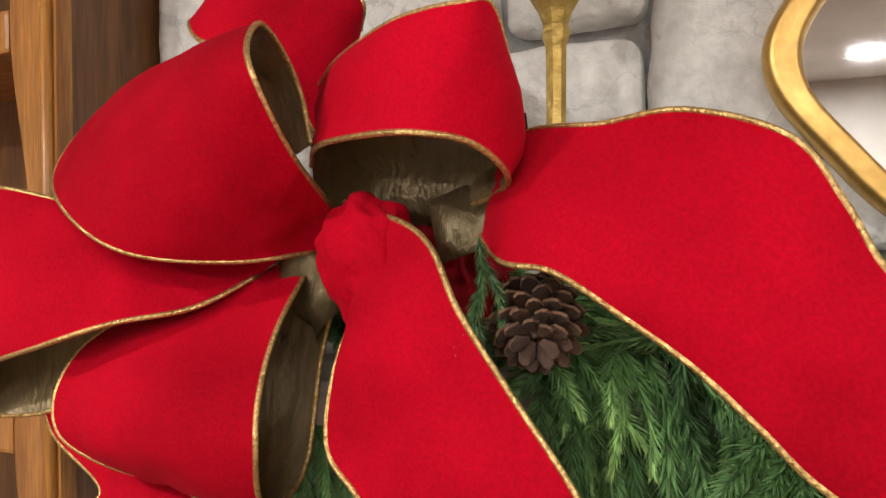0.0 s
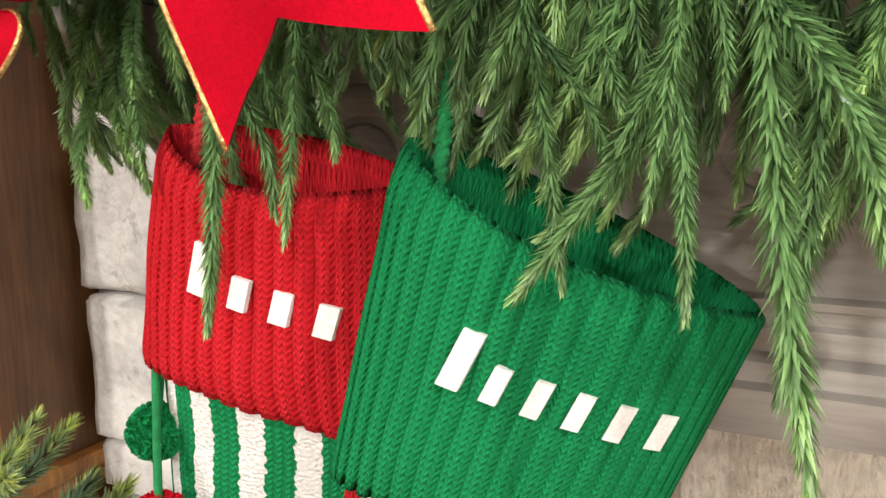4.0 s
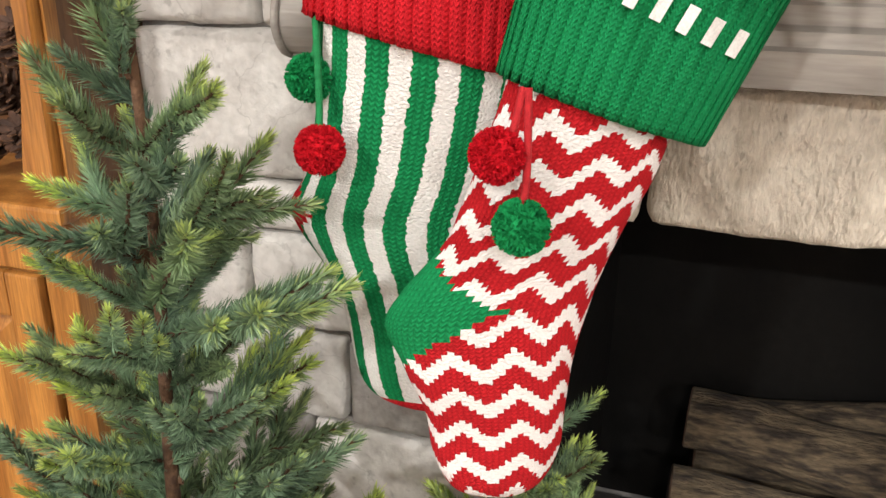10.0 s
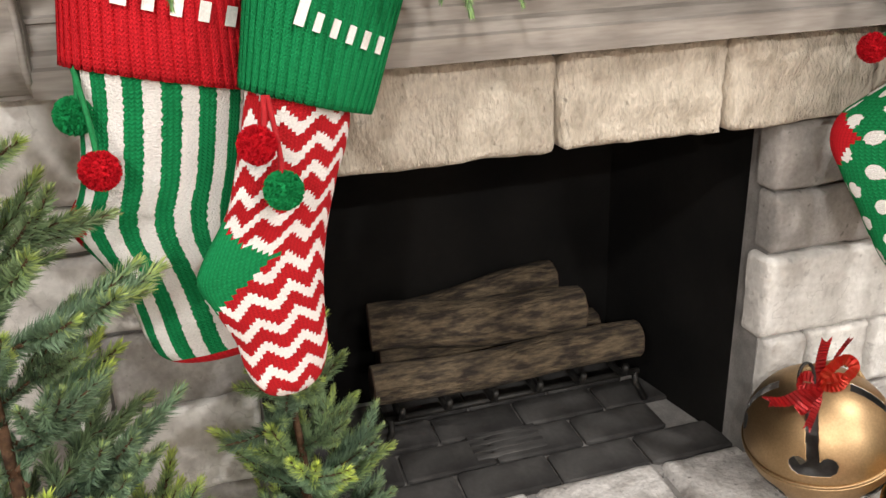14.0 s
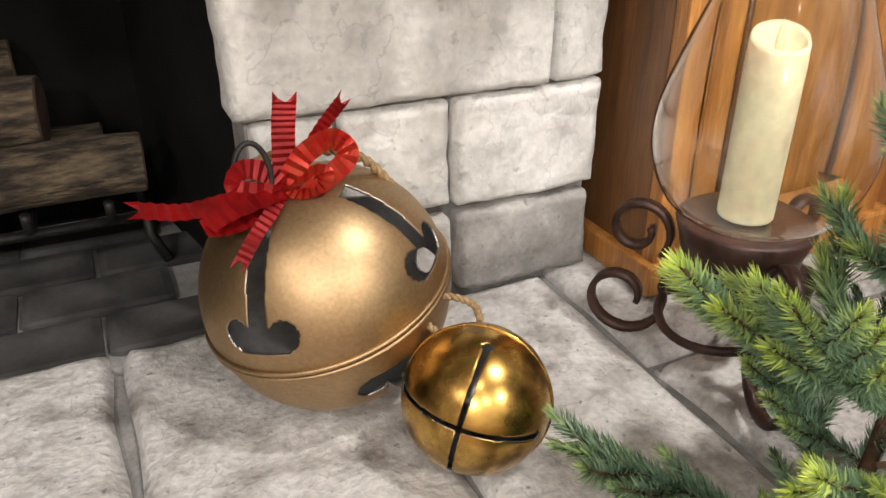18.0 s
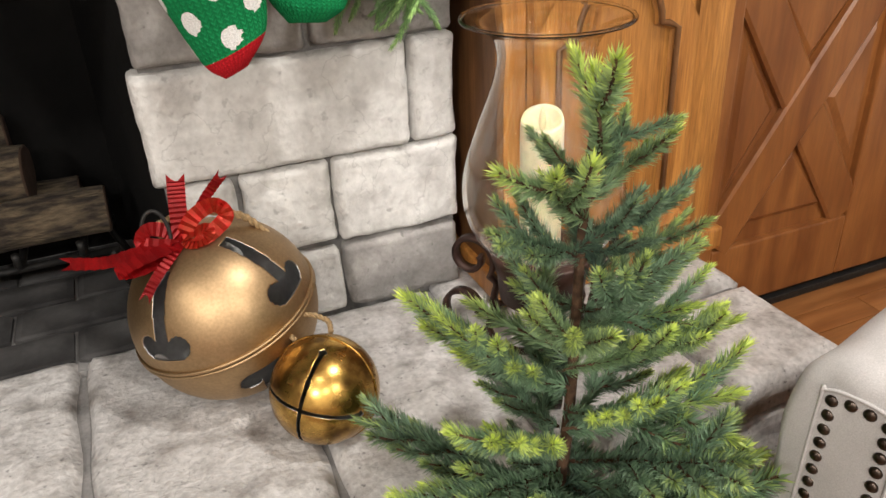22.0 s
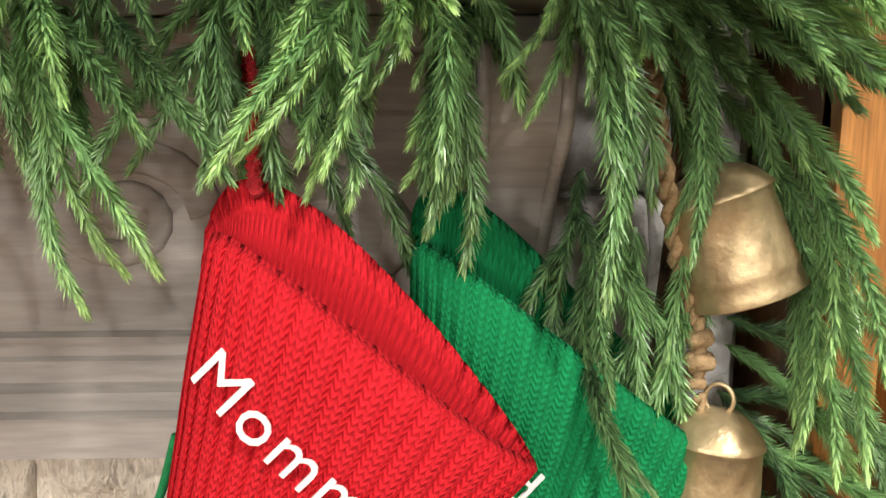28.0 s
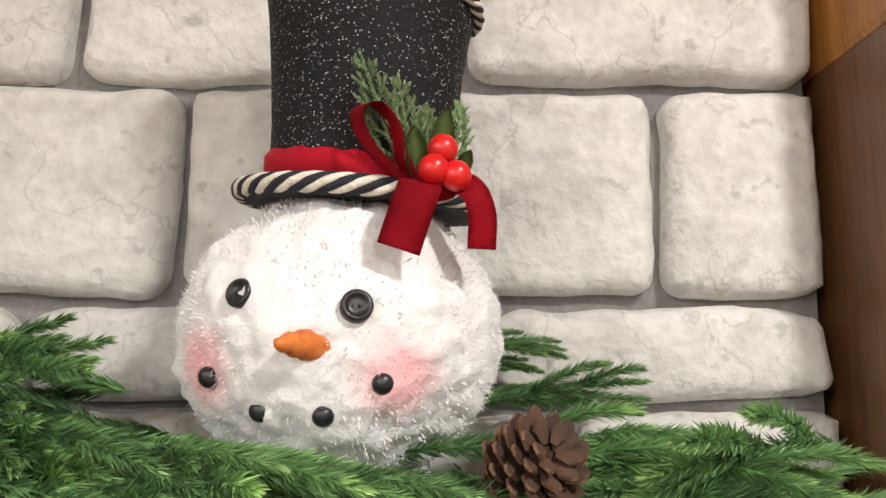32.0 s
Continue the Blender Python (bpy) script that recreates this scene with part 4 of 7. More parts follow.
for i, (tx, tz) in enumerate(((1.685, 1.30), (1.765, 1.36))):
    b2 = bmesh.new()
    lathe(b2, [(0.0001, tz), (0.010, tz), (0.022, tz + 0.012), (0.023, tz + 0.20), (0.010, tz + 0.215), (0.0015, tz + 0.22), (0.0015, 1.94), (0.0001, 1.94)], (tx, -0.03, 0), 18)
    part("weight", b2, COPPER, clock, "copper-coloured hanging weight")
b2 = bmesh.new()
lathe(b2, [(0.0001, -0.004), (0.075, -0.004), (0.078, 0), (0.075, 0.004), (0.0001, 0.004)], (1.75, 0.045, 1.215), 36, Matrix.Rotation(radians(90), 3, "X"))
box(b2, 1.744, 1.756, 0.043, 0.047, 1.29, 1.94)
part("pendulum", b2, STEEL, clock, "pale metal pendulum disc")
boxed("hood", (1.501, 1.985, -0.126, 0.12, 2.021, 2.40), OAK, clock, 0.01)

# ---- hutch ----
hutch = thing("hutch", (-1.0, 0.0, 0), "honey oak hutch with scalloped open shelves above panelled doors", "hutch")
# hutch side: honey oak again, shade painted in with the darker tone
bm = bmesh.new()
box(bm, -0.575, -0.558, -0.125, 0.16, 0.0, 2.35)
part("side", bm, OAK_DARK_SHADED, hutch, "oak side with shade put into its colour", smooth=False)
boxed("back", (-1.5, -0.576, 0.14, 0.16, 0.0, 2.35), OAK_DARK_SHADED, hutch, 0.0)
boxed("far_side", (-1.52, -1.501, -0.145, 0.16, 0.0, 2.35), OAK, hutch, 0.0)
# scalloped stile of the upper part
bm = bmesh.new()
rows = []
for i in range(60):
    z = 1.10 + i / 59 * 1.2
    w = 0.045 + 0.028 * (0.5 + 0.5 * math.cos((z - 1.06) / 0.47 * 2 * math.pi))
    rows.append([(-0.556 - w, -0.126, z), (-0.556 - w, -0.146, z), (-0.556, -0.146, z), (-0.556, -0.126, z)])
grid(bm, rows, closed=True)
part("scalloped_stile", bm, OAK, hutch, smooth=False)
bm = bmesh.new()
tube(bm, [(-0.567, -0.149, 1.1), (-0.567, -0.149, 2.3)], 0.007, 8)
part("stile_bead", bm, OAK, hutch)
for z in (1.53, 1.985):
    boxed("shelf", (-1.50, -0.577, -0.12, 0.139, z, z + 0.02), OAK, hutch, 0.003)
    boxed("shelf_apron", (-1.50, -0.64, -0.140, -0.121, z - 0.02, z + 0.03), OAK, hutch, 0.006)
boxed("counter", (-1.52, -0.540, -0.185, 0.139, 1.062, 1.085), OAK, hutch, 0.006)
boxed("counter_moulding", (-1.51, -0.548, -0.170, 0.139, 1.040, 1.061), OAK, hutch, 0.006)
bm = bmesh.new()
for d in ((-0.604, -0.556, -0.160, -0.126, 0.02, 1.039), (-1.5, -0.604, -0.160, -0.126, 0.985, 1.039), (-1.5, -0.604, -0.160, -0.126, 0.02, 0.10)):
    box(bm, *d, 0.003)
part("lower_frame", bm, OAK, hutch, smooth=False)
for x0, x1 in ((-0.955, -0.612), (-1.31, -0.965)):
    dr = boxed("door", (x0, x1, -0.150, -0.128, 0.105, 0.980), OAK, hutch, 0.002)
    bm = bmesh.new()
    for d in ((x0, x0 + 0.055, -0.166, -0.1505, 0.105, 0.98), (x1 - 0.055, x1, -0.166, -0.1505, 0.105, 0.98), (x0 + 0.055, x1 - 0.055, -0.166, -0.1505, 0.915, 0.98), (x0 + 0.055, x1 - 0.055, -0.166, -0.1505, 0.105, 0.18)):
        box(bm, *d, 0.004)
    part("door_frame", bm, OAK, dr, smooth=False)
    frame_panel(x0 + 0.058, x1 - 0.058, 0.183, 0.912, -0.151, -0.162, 0.03, OAK, dr, "panel_bevel")
    boxed("raised_field", (x0 + 0.087, x1 - 0.087, -0.163, -0.1505, 0.212, 0.883), OAK, dr, 0.003)
for i, (px, py, pz) in enumerate(((-0.68, -0.06, 1.135), (-0.75, -0.08, 1.13), (-0.70, 0.0, 1.14), (-0.71, -0.05, 1.19), (-0.66, -0.02, 1.22), (-0.77, -0.02, 1.18), (-0.64, -0.075, 1.27), (-0.69, -0.05, 1.255), (-0.735, -0.05, 1.25))):
    pinecone((px, py, pz), (0.3 * math.sin(i * 2), -0.8, 0.5), 0.085, "brown open pinecone piled on the hutch counter", 1.0, 40 + i, 50)

# ---- big sleigh bell ----


def sphere_rows(r, n, m):
    return [[Vector((r * math.sin(math.pi * i / m) * math.cos(2 * math.pi * k / n), r * math.sin(math.pi * i / m) * math.sin(2 * math.pi * k / n), r * math.cos(math.pi * i / m))) for k in range(n)] for i in range(m + 1)]


def slot_cut(lat, lon, arms, half, lobes):
    """Whether a place on a bell, in radians of latitude from the pole and of longitude, lies in a slot."""
    for a in arms:
        d = (lon - a + math.pi) % (2 * math.pi) - math.pi
        arc = d * math.sin(lat)
        for l0, l1, w, lobe in half:
            if l0 < lat < l1 and abs(arc) < w:
                return True
            if lobe and math.hypot(abs(arc) - lobe * 1.05, lat - l1 + lobe * 0.35) < lobe * 0.72:
                return True
            if lobe and abs(arc) < lobe * 1.2 and abs(lat - l1) < lobe * 0.42:
                return True
    return False


def shell_bell(th, r, turn, at, n, m, cut, mat, inner, thick):
    """A hollow ball with slots cut through it; the rim of each slot shows its thickness."""
    mt = Matrix.Translation(at) @ turn
    bm = bmesh.new()
    out = [[bm.verts.new(mt @ p) for p in row] for row in sphere_rows(r, n, m)]
    inn = [[bm.verts.new(mt @ p) for p in row] for row in sphere_rows(r - thick, n, m)]
    keep = {}
    for i in range(m):
        for k in range(n):
            lat, lon = math.pi * (i + 0.5) / m, 2 * math.pi * (k + 0.5) / n
            keep[i, k] = not cut(lat, lon)
    for (i, k), ok in keep.items():
        if not ok:
            continue
        q = (k + 1) % n
        for lay, mi, flip in ((out, 0, False), (inn, 1, True)):
            vs = (lay[i][k], lay[i + 1][k], lay[i + 1][q], lay[i][q])
            f = bm.faces.new(vs[::-1] if flip else vs)
            f.material_index = mi
        for (di, dk), (a, b) in (((-1, 0), ((i, k), (i, q))), ((1, 0), ((i + 1, q), (i + 1, k))), ((0, -1), ((i + 1, k), (i, k))), ((0, 1), ((i, q), (i + 1, q)))):
            j = (i + di, (k + dk) % n)
            if j in keep and not keep[j]:
                f = bm.faces.new((out[a[0]][a[1]], out[b[0]][b[1]], inn[b[0]][b[1]], inn[a[0]][a[1]]))
                f.material_index = 1
    bmesh.ops.remove_doubles(bm, verts=bm.verts, dist=1e-5)
    return part("shell", bm, [mat, inner], th)


BB, BR = Vector((1.03, -0.138, 0.490)), 0.140
big = thing("sleigh_bell", (BB.x, BB.y, 0.35), "large brushed brass sleigh bell tied with red ribbon", "sleigh bell", "sleigh bells on the hearth")
pole = Vector((-0.270, -0.035, 0.962)).normalized()
bx = pole.cross(Vector((0, 0, 1))).normalized()
bt = Matrix((bx, pole.cross(bx), pole)).transposed().to_4x4()
arms = [radians(a) for a in (130, 222, 310, 40)]
low_arms = [radians(a) for a in (85, 180, 265, 355)]
shell_bell(big, BR, bt, BB, 400, 240, lambda la, lo: slot_cut(la, lo, arms, ((0.46, 1.30, 0.075, 0.17),), 0) or slot_cut(math.pi - la, lo, low_arms, ((0.40, 1.25, 0.075, 0.17),), 0), BRASS, STEEL, 0.003)
mt = Matrix.Translation(BB) @ bt
bm = bmesh.new()
for dz in (-0.0035, 0.0035):
    tube(bm, [mt @ Vector(((BR + 0.001) * math.cos(a), (BR + 0.001) * math.sin(a), dz)) for a in [2 * math.pi * i / 96 for i in range(97)]], 0.0032, 6, caps=False)
part("seam_band", bm, BRASS, big)
top = mt @ Vector((0, 0, BR))
bm = bmesh.new()
ring = [top + Vector((-0.035 + 0.018 * math.cos(a), -0.02 + 0.006 * math.sin(a), 0.018 + 0.034 * math.sin(a))) for a in [2 * math.pi * i / 28 for i in range(29)]]
tube(bm, ring, 0.0030, 6, caps=False)
part("hanging_ring", bm, IRON, big, "dark iron ring")


def rope(points, r, parent, name="rope", mat=None, turns=60):
    """A two-strand twisted rope along a line."""
    fr = frame_along(smooth_line(points, 60))
    bm = bmesh.new()
    for ph in (0, math.pi):
        tube(bm, [p + r * 0.55 * (math.cos(ph + turns * i / 60 * 2 * math.pi / 6) * a + math.sin(ph + turns * i / 60 * 2 * math.pi / 6) * b) for i, (p, t, a, b) in enumerate(fr)], r * 0.62, 6)
    return part(name, bm, mat or ROPE, parent)


rope([top + Vector(v) for v in ((-0.03, 0.0, 0.005), (-0.025, 0.0, 0.026), (0.03, 0.0, 0.030), (0.085, 0.0, 0.012), (0.125, 0.0, -0.035))], 0.0055, big)


def flat_ribbon(name, pts, width, normal, mat, parent, notch=0.0, crimp=0.0):
    """A narrow ribbon along a line; a notched end; pleats across it."""
    line = smooth_line(pts, 26)
    bm = bmesh.new()
    rows = []
    for i, p in enumerate(line):
        t = (line[min(i + 1, 26)] - line[max(i - 1, 0)]).normalized()
        s = t.cross(Vector(normal)).normalized() * width / 2
        nn = s.cross(t).normalized()
        lift = nn * crimp * (1 if i % 2 else -1)
        row = []
        for c in (-1, -0.5, 0, 0.5, 1):
            q = p + s * c + lift
            if i == 26:
                q += t * notch * (abs(c) - 0.5)
            row.append(q)
        rows.append(row)
    grid(bm, rows)
    bmesh.ops.solidify(bm, geom=bm.faces[:], thickness=0.0008)
    return part(name, bm, mat, parent, smooth=False)


FOIL = material("crimped_red_foil_ribbon", (0.44, 0.010, 0.012), (0.26, 0.005, 0.007), 0.35, metal=0.35, scale=30, bump=0.2, grain=300)
FOIL_GOLD = material("red_foil_ribbon_with_gold_glint", (0.56, 0.016, 0.010), (0.50, 0.05, 0.02), 0.32, metal=0.5, scale=90, bump=0.2, grain=300)
kp = top + Vector((-0.004, -0.020, 0.0))
for pts, w, nr, mt_ in (
    (((0, 0, 0), (-0.05, -0.02, 0.008), (-0.10, -0.035, 0.010), (-0.145, -0.04, 0.022)), 0.022, (0.1, -0.4, 1), FOIL),
    (((0, 0, 0), (-0.05, -0.03, -0.012), (-0.085, -0.05, -0.004), (-0.07, -0.045, 0.004), (-0.01, -0.01, 0.002)), 0.02, (0.1, -0.5, 1), FOIL),
    (((0, 0, 0), (-0.022, -0.026, -0.010), (-0.044, -0.042, -0.026), (-0.062, -0.052, -0.046)), 0.014, (-0.3, -1, 0.5), FOIL),
    (((0, 0, 0), (-0.015, 0.0, 0.02), (-0.04, 0.0, 0.028), (-0.05, -0.01, 0.014), (-0.01, -0.01, 0.0)), 0.020, (0.3, -1, 0.2), FOIL),
    (((0, 0, 0), (0.02, 0.0, 0.032), (0.052, 0.0, 0.046), (0.064, -0.01, 0.028), (0.022, -0.018, 0.0)), 0.022, (-0.3, -1, 0.1), FOIL_GOLD),
    (((0, 0, 0), (0.015, -0.014, 0.0), (0.032, -0.02, 0.008), (0.036, -0.014, 0.02), (0.008, 0, 0.01)), 0.018, (0, -0.6, 1), FOIL_GOLD),
    (((0, 0, 0), (0.005, 0.01, 0.05), (0.01, 0.01, 0.09)), 0.024, (0, -1, 0.1), FOIL),
    (((0, 0, 0), (0.04, 0.01, 0.05), (0.07, 0.015, 0.08)), 0.016, (0.4, -1, 0.1), FOIL),
):
    flat_ribbon("ribbon", [kp + Vector(p) for p in pts], w, nr, mt_, big, 0.014, 0.0008)

# ---- small jingle bell ----
SB, SR = Vector((1.129, -0.318, 0.4265)), 0.078
small = thing("jingle_bell", (SB.x, SB.y, 0.35), "small worn gold-leaf jingle bell with crossed slots, on the hearth", "jingle bell", "sleigh bells on the hearth")
eye = Vector((0.84, -0.86, 0.78))
zz = (eye - SB).normalized()
xx = Vector((0, 0, 1)).cross(zz).normalized()
st = Matrix((xx, zz.cross(xx), zz)).transposed().to_4x4() @ Matrix.Rotation(radians(-12), 4, "Y") @ Matrix.Rotation(radians(14), 4, "X") @ Matrix.Rotation(radians(-2), 4, "Z")
sarms = [radians(a) for a in (75, 165, 255, 345)]


def cross_cut(la, lo):
    for a in sarms:
        d = (lo - a + math.pi) % (2 * math.pi) - math.pi
        if la < 1.12 and abs(d * math.sin(la)) < 0.036 and abs(d) < 1.5:
            return True
        if math.hypot(d * math.sin(la), la - 1.12) < 0.07:
            return True
    return False


shell_bell(small, SR, st, SB, 180, 110, cross_cut, GOLDLEAF, STEEL, 0.002)
bm = bmesh.new()
mt = Matrix.Translation(SB) @ st
tube(bm, [mt @ Vector(((SR + 0.0005) * math.cos(a), (SR + 0.0005) * math.sin(a), 0)) for a in [2 * math.pi * i / 72 for i in range(73)]], 0.0018, 6, caps=False)
part("rim", bm, GOLDLEAF, small)
rope([SB + Vector(v) for v in ((-0.02, 0.05, 0.055), (-0.03, 0.075, 0.065), (0.0, 0.085, 0.075), (0.03, 0.07, 0.066), (0.03, 0.05, 0.055))], 0.004, small)

# ---- hurricane lamp ----
HX, HY = 1.496, -0.289
lampth = thing("hurricane_lamp", (HX, HY, 0.35), "clear glass hurricane lamp on a brown scrolled iron stand", "candle lamp")
bm = bmesh.new()
prof = smooth_line([(0.045, 0, 0.546), (0.072, 0, 0.550), (0.100, 0, 0.574), (0.116, 0, 0.612), (0.120, 0, 0.648), (0.114, 0, 0.690), (0.096, 0, 0.745), (0.076, 0, 0.800), (0.067, 0, 0.840), (0.073, 0, 0.868), (0.090, 0, 0.884), (0.114, 0, 0.893)], 44)
inn = [(p.x - 0.0017, p.z + 0.001) for p in prof[::-1]]
full = [(0.0002, 0.546)] + [(p.x, p.z) for p in prof] + [(prof[-1].x + 0.001, prof[-1].z + 0.002)] + inn + [(0.0002, 0.549)]
lathe(bm, full, (HX, HY, 0), 56)
bmesh.ops.recalc_face_normals(bm, faces=bm.faces)
g = part("glass_shade", bm, GLASS, lampth, "clear flared glass")
g.visible_shadow = False
bm = tube(bmesh.new(), [(HX + 0.1155 * math.cos(a), HY + 0.1155 * math.sin(a), 0.8955) for a in [2 * math.pi * i / 64 for i in range(65)]], 0.0028, 8, caps=False)
g = part("glass_rim", bm, GLASS, lampth, "thick rolled glass rim")
g.visible_shadow = False
bm = bmesh.new()
lathe(bm, [(0.0002, 0.458), (0.056, 0.458), (0.066, 0.466), (0.070, 0.51), (0.080, 0.542), (0.075, 0.545), (0.0002, 0.5445)], (HX, HY, 0), 36)
part("cup", bm, RUSTIRON, lampth, "brown turned cup")
for a in (128, 248, 8):
    ca, sa = math.cos(radians(a)), math.sin(radians(a))
    pts = []
    for i in range(26):
        f = i / 25
        ang = radians(-40 + 420 * f)
        r = 0.043 * (1 - 0.62 * f)
        pts.append((0.122 - r * math.cos(ang) * 1.0, 0.500 + r * math.sin(ang)))
    up = pts[::-1]
    low = []
    for i in range(30):
        f = i / 29
        ang = radians(150 + 400 * f)
        r = 0.058 * (1 - 0.62 * f)
        low.append((0.134 + r * math.cos(ang), 0.399 + r * math.sin(ang)))
    line = up + [(0.076, 0.462)] + low
    bm = bmesh.new()
    zl = min(z for _, z in low)
    fr = frame_along([(HX + r * ca, HY + r * sa, z - zl + 0.357) for r, z in line])
    side = Vector((-sa, ca, 0))
    rows = []
    for p, t, x, y in fr:
        nn = side.cross(t).normalized()
        rows.append([p + side * 0.008 + nn * 0.004, p + side * 0.008 - nn * 0.004, p - side * 0.008 - nn * 0.004, p - side * 0.008 + nn * 0.004])
    v = grid(bm, rows, closed=True)
    bm.faces.new(v[0][::-1])
    bm.faces.new(v[-1])
    part("scroll_leg", bm, RUSTIRON, lampth)
bm = tube(bmesh.new(), [(HX + 0.083 * math.cos(a), HY + 0.083 * math.sin(a), 0.415 - 0.012 * abs(math.sin(1.5 * a))) for a in [2 * math.pi * i / 40 for i in range(41)]], 0.006, 6, caps=False)
part("ring", bm, RUSTIRON, lampth)
candle = thing("pillar_candle", (HX, HY, 0.55), "ivory wax flameless pillar candle standing in the glass", "candle")
bm = bmesh.new()
lathe(bm, [(0.0002, 0.5505), (0.030, 0.5505), (0.0315, 0.554), (0.0315, 0.735), (0.031, 0.752), (0.029, 0.758), (0.026, 0.752), (0.019, 0.738), (0.0002, 0.732)], (HX - 0.004, HY, 0), 40)
for v in bm.verts:
    if v.co.z > 0.73:
        v.co.z += 0.010 * math.sin(math.atan2(v.co.y - HY, v.co.x - HX) * 1 + 0.6)
part("wax", bm, WAX, candle)
bm = bmesh.new()
lathe(bm, [(0.0002, 0.735), (0.005, 0.742), (0.0065, 0.752), (0.004, 0.764), (0.0002, 0.776)], (HX - 0.004, HY, 0), 12)
for v in bm.verts:
    v.co.y = HY + (v.co.y - HY) * 0.5
part("plastic_flame", bm, WAX, candle, "pale plastic flame tip")

# ---- logs and grate ----


def log(p0, p1, r, label, seed, sides=28):
    rng = random.Random(seed)
    th = thing("log", (Vector(p0) + Vector(p1)) / 2, label, "log", "logs on the grate")
    off = Vector((rng.uniform(-9, 9), rng.uniform(-9, 9), 0))
    a, b = Vector(p0), Vector(p1)
    d = (b - a).normalized()
    line = [a.lerp(b, i / 22) + Vector((0, 0, 0.006 * math.sin(i * 0.32 + seed))) for i in range(23)]
    fr = frame_along(line)
    rows = []
    for i, (p, t, u, w) in enumerate(fr):
        row = []
        for k in range(sides):
            ph = 2 * math.pi * k / sides
            rr = r * (1 + 0.10 * noise.noise(Vector((math.cos(ph) * 1.5, math.sin(ph) * 1.5, i * 0.12)) + off) + 0.045 * noise.noise(Vector((math.cos(ph) * 7, math.sin(ph) * 7, i * 0.35)) + off))
            row.append(p + rr * (math.cos(ph) * u + math.sin(ph) * w))
        rows.append(row)
    bm = bmesh.new()
    grid(bm, rows, closed=True)
    part("bark", bm, BARK, th)
    for row, s in ((rows[0], -1), (rows[-1], 1)):
        bm = bmesh.new()
        c = sum(row, Vector()) / sides
        v = grid(bm, [row, [c + (q - c) * 0.94 + d * s * 0.003 for q in row], [c + (q - c) * 0.4 + d * s * 0.003 for q in row]], closed=True)
        bm.faces.new(v[-1])
        bmesh.ops.recalc_face_normals(bm, faces=bm.faces)
        part("cut_end", bm, CUTWOOD, th, "sawn reddish brown log end", smooth=False)
    return th


log((0.24, 0.43, 0.590), (0.755, 0.38, 0.572), 0.057, "grey-barked split log with pale lichen, lying on the others", 1)
log((0.22, 0.33, 0.493), (0.878, 0.32, 0.497), 0.046, "grey-brown bark log resting on the iron grate", 2)
log((0.30, 0.47, 0.585), (0.725, 0.49, 0.625), 0.042, "grey-brown log leaning behind the stack", 3)
log((0.26, 0.455, 0.490), (0.83, 0.45, 0.490), 0.045, "grey-brown bark log at the back of the grate", 4)
grate = thing("fire_grate", (0.55, 0.38, 0.349), "black wrought iron fire grate under the logs", "grate")
for gx in (0.27, 0.38, 0.49, 0.60, 0.71, 0.82):
    bm = tube(bmesh.new(), smooth_line([(gx, 0.485, 0.47), (gx, 0.47, 0.437), (gx, 0.36, 0.432), (gx, 0.275, 0.437), (gx, 0.255, 0.470)], 12), 0.008, 6)
    part("bar", bm, IRON, grate)
for y in (0.30, 0.46):
    bm = tube(bmesh.new(), [(0.24, y, 0.42), (0.88, y, 0.42)], 0.008, 6)
    part("cross_bar", bm, IRON, grate)
    for x in (0.25, 0.87):
        bm = tube(bmesh.new(), [(x, y, 0.42), (x, y - 0.004, 0.39), (x + (0.02 if x > 0.5 else -0.02), y - 0.02, 0.347)], 0.0085, 6)
        part("leg", bm, IRON, grate)
vent = thing("ash_vent", (0.51, 0.22, 0.349), "small slotted grey iron vent in the firebox floor", "vent")
boxed("plate", (0.41, 0.60, 0.17, 0.29, 0.338, 0.3415), IRON, vent, 0.001)
for i in range(4):
    boxed("slat", (0.42, 0.59, 0.185 + i * 0.026, 0.198 + i * 0.026, 0.3416, 0.348), FIREBRICK, vent, 0.002)

# ---- upholstered chair ----
chair = thing("upholstered_chair", (1.85, -0.86, 0), "light grey linen chair with rows of dark nailheads", "chair")


CHAIR = Matrix.Translation((1.527, -0.795, 0)) @ Matrix(((0.26, 0.966, 0, 0), (-0.966, 0.26, 0, 0), (0, 0, 1, 0), (0, 0, 0, 1)))


def arm(u0, u1, length, name):
    """A padded arm, u across and w along it: straight sides, a softly rounded top and a rolled front edge."""
    half = [(-0.020, 0.004), (-0.012, 0.30), (0.0, 0.50), (0.004, 0.585), (0.016, 0.628), (0.038, 0.650), (0.068, 0.656)]
    line = smooth_line([(u0 + a, 0, z) for a, z in half] + [(u1 - a, 0, z) for a, z in half[::-1]], 56)
    mid = Vector(((u0 + u1) / 2, 0, 0.40))
    rows = []
    for w, shrink, sag in ((0.0, 0.030, 0), (0.002, 0.018, 0), (0.009, 0.006, 0), (0.022, 0.0, 0), (0.06, 0.0, 0.002), (0.14, 0.001, 0.0), (0.30, 0.0, -0.004), (length, 0.0, -0.006)):
        row = []
        for p in line:
            d = p - mid
            q = p - Vector((d.x, 0, d.z if d.z > 0 else 0)).normalized() * shrink
            pucker = 0.0035 * noise.noise(Vector((p.x * 30, w * 22, p.z * 14)))
            row.append(CHAIR @ Vector((q.x + pucker, w + pucker * (w < 0.03), q.z - sag)))
        rows.append(row)
    bm = bmesh.new()
    v = grid(bm, rows)
    bm.faces.new(v[0])
    bm.faces.new(v[-1][::-1])
    bmesh.ops.recalc_face_normals(bm, faces=bm.faces)
    return part(name, bm, LINEN, chair)


arm(-0.050, 0.104, 0.56, "arm")
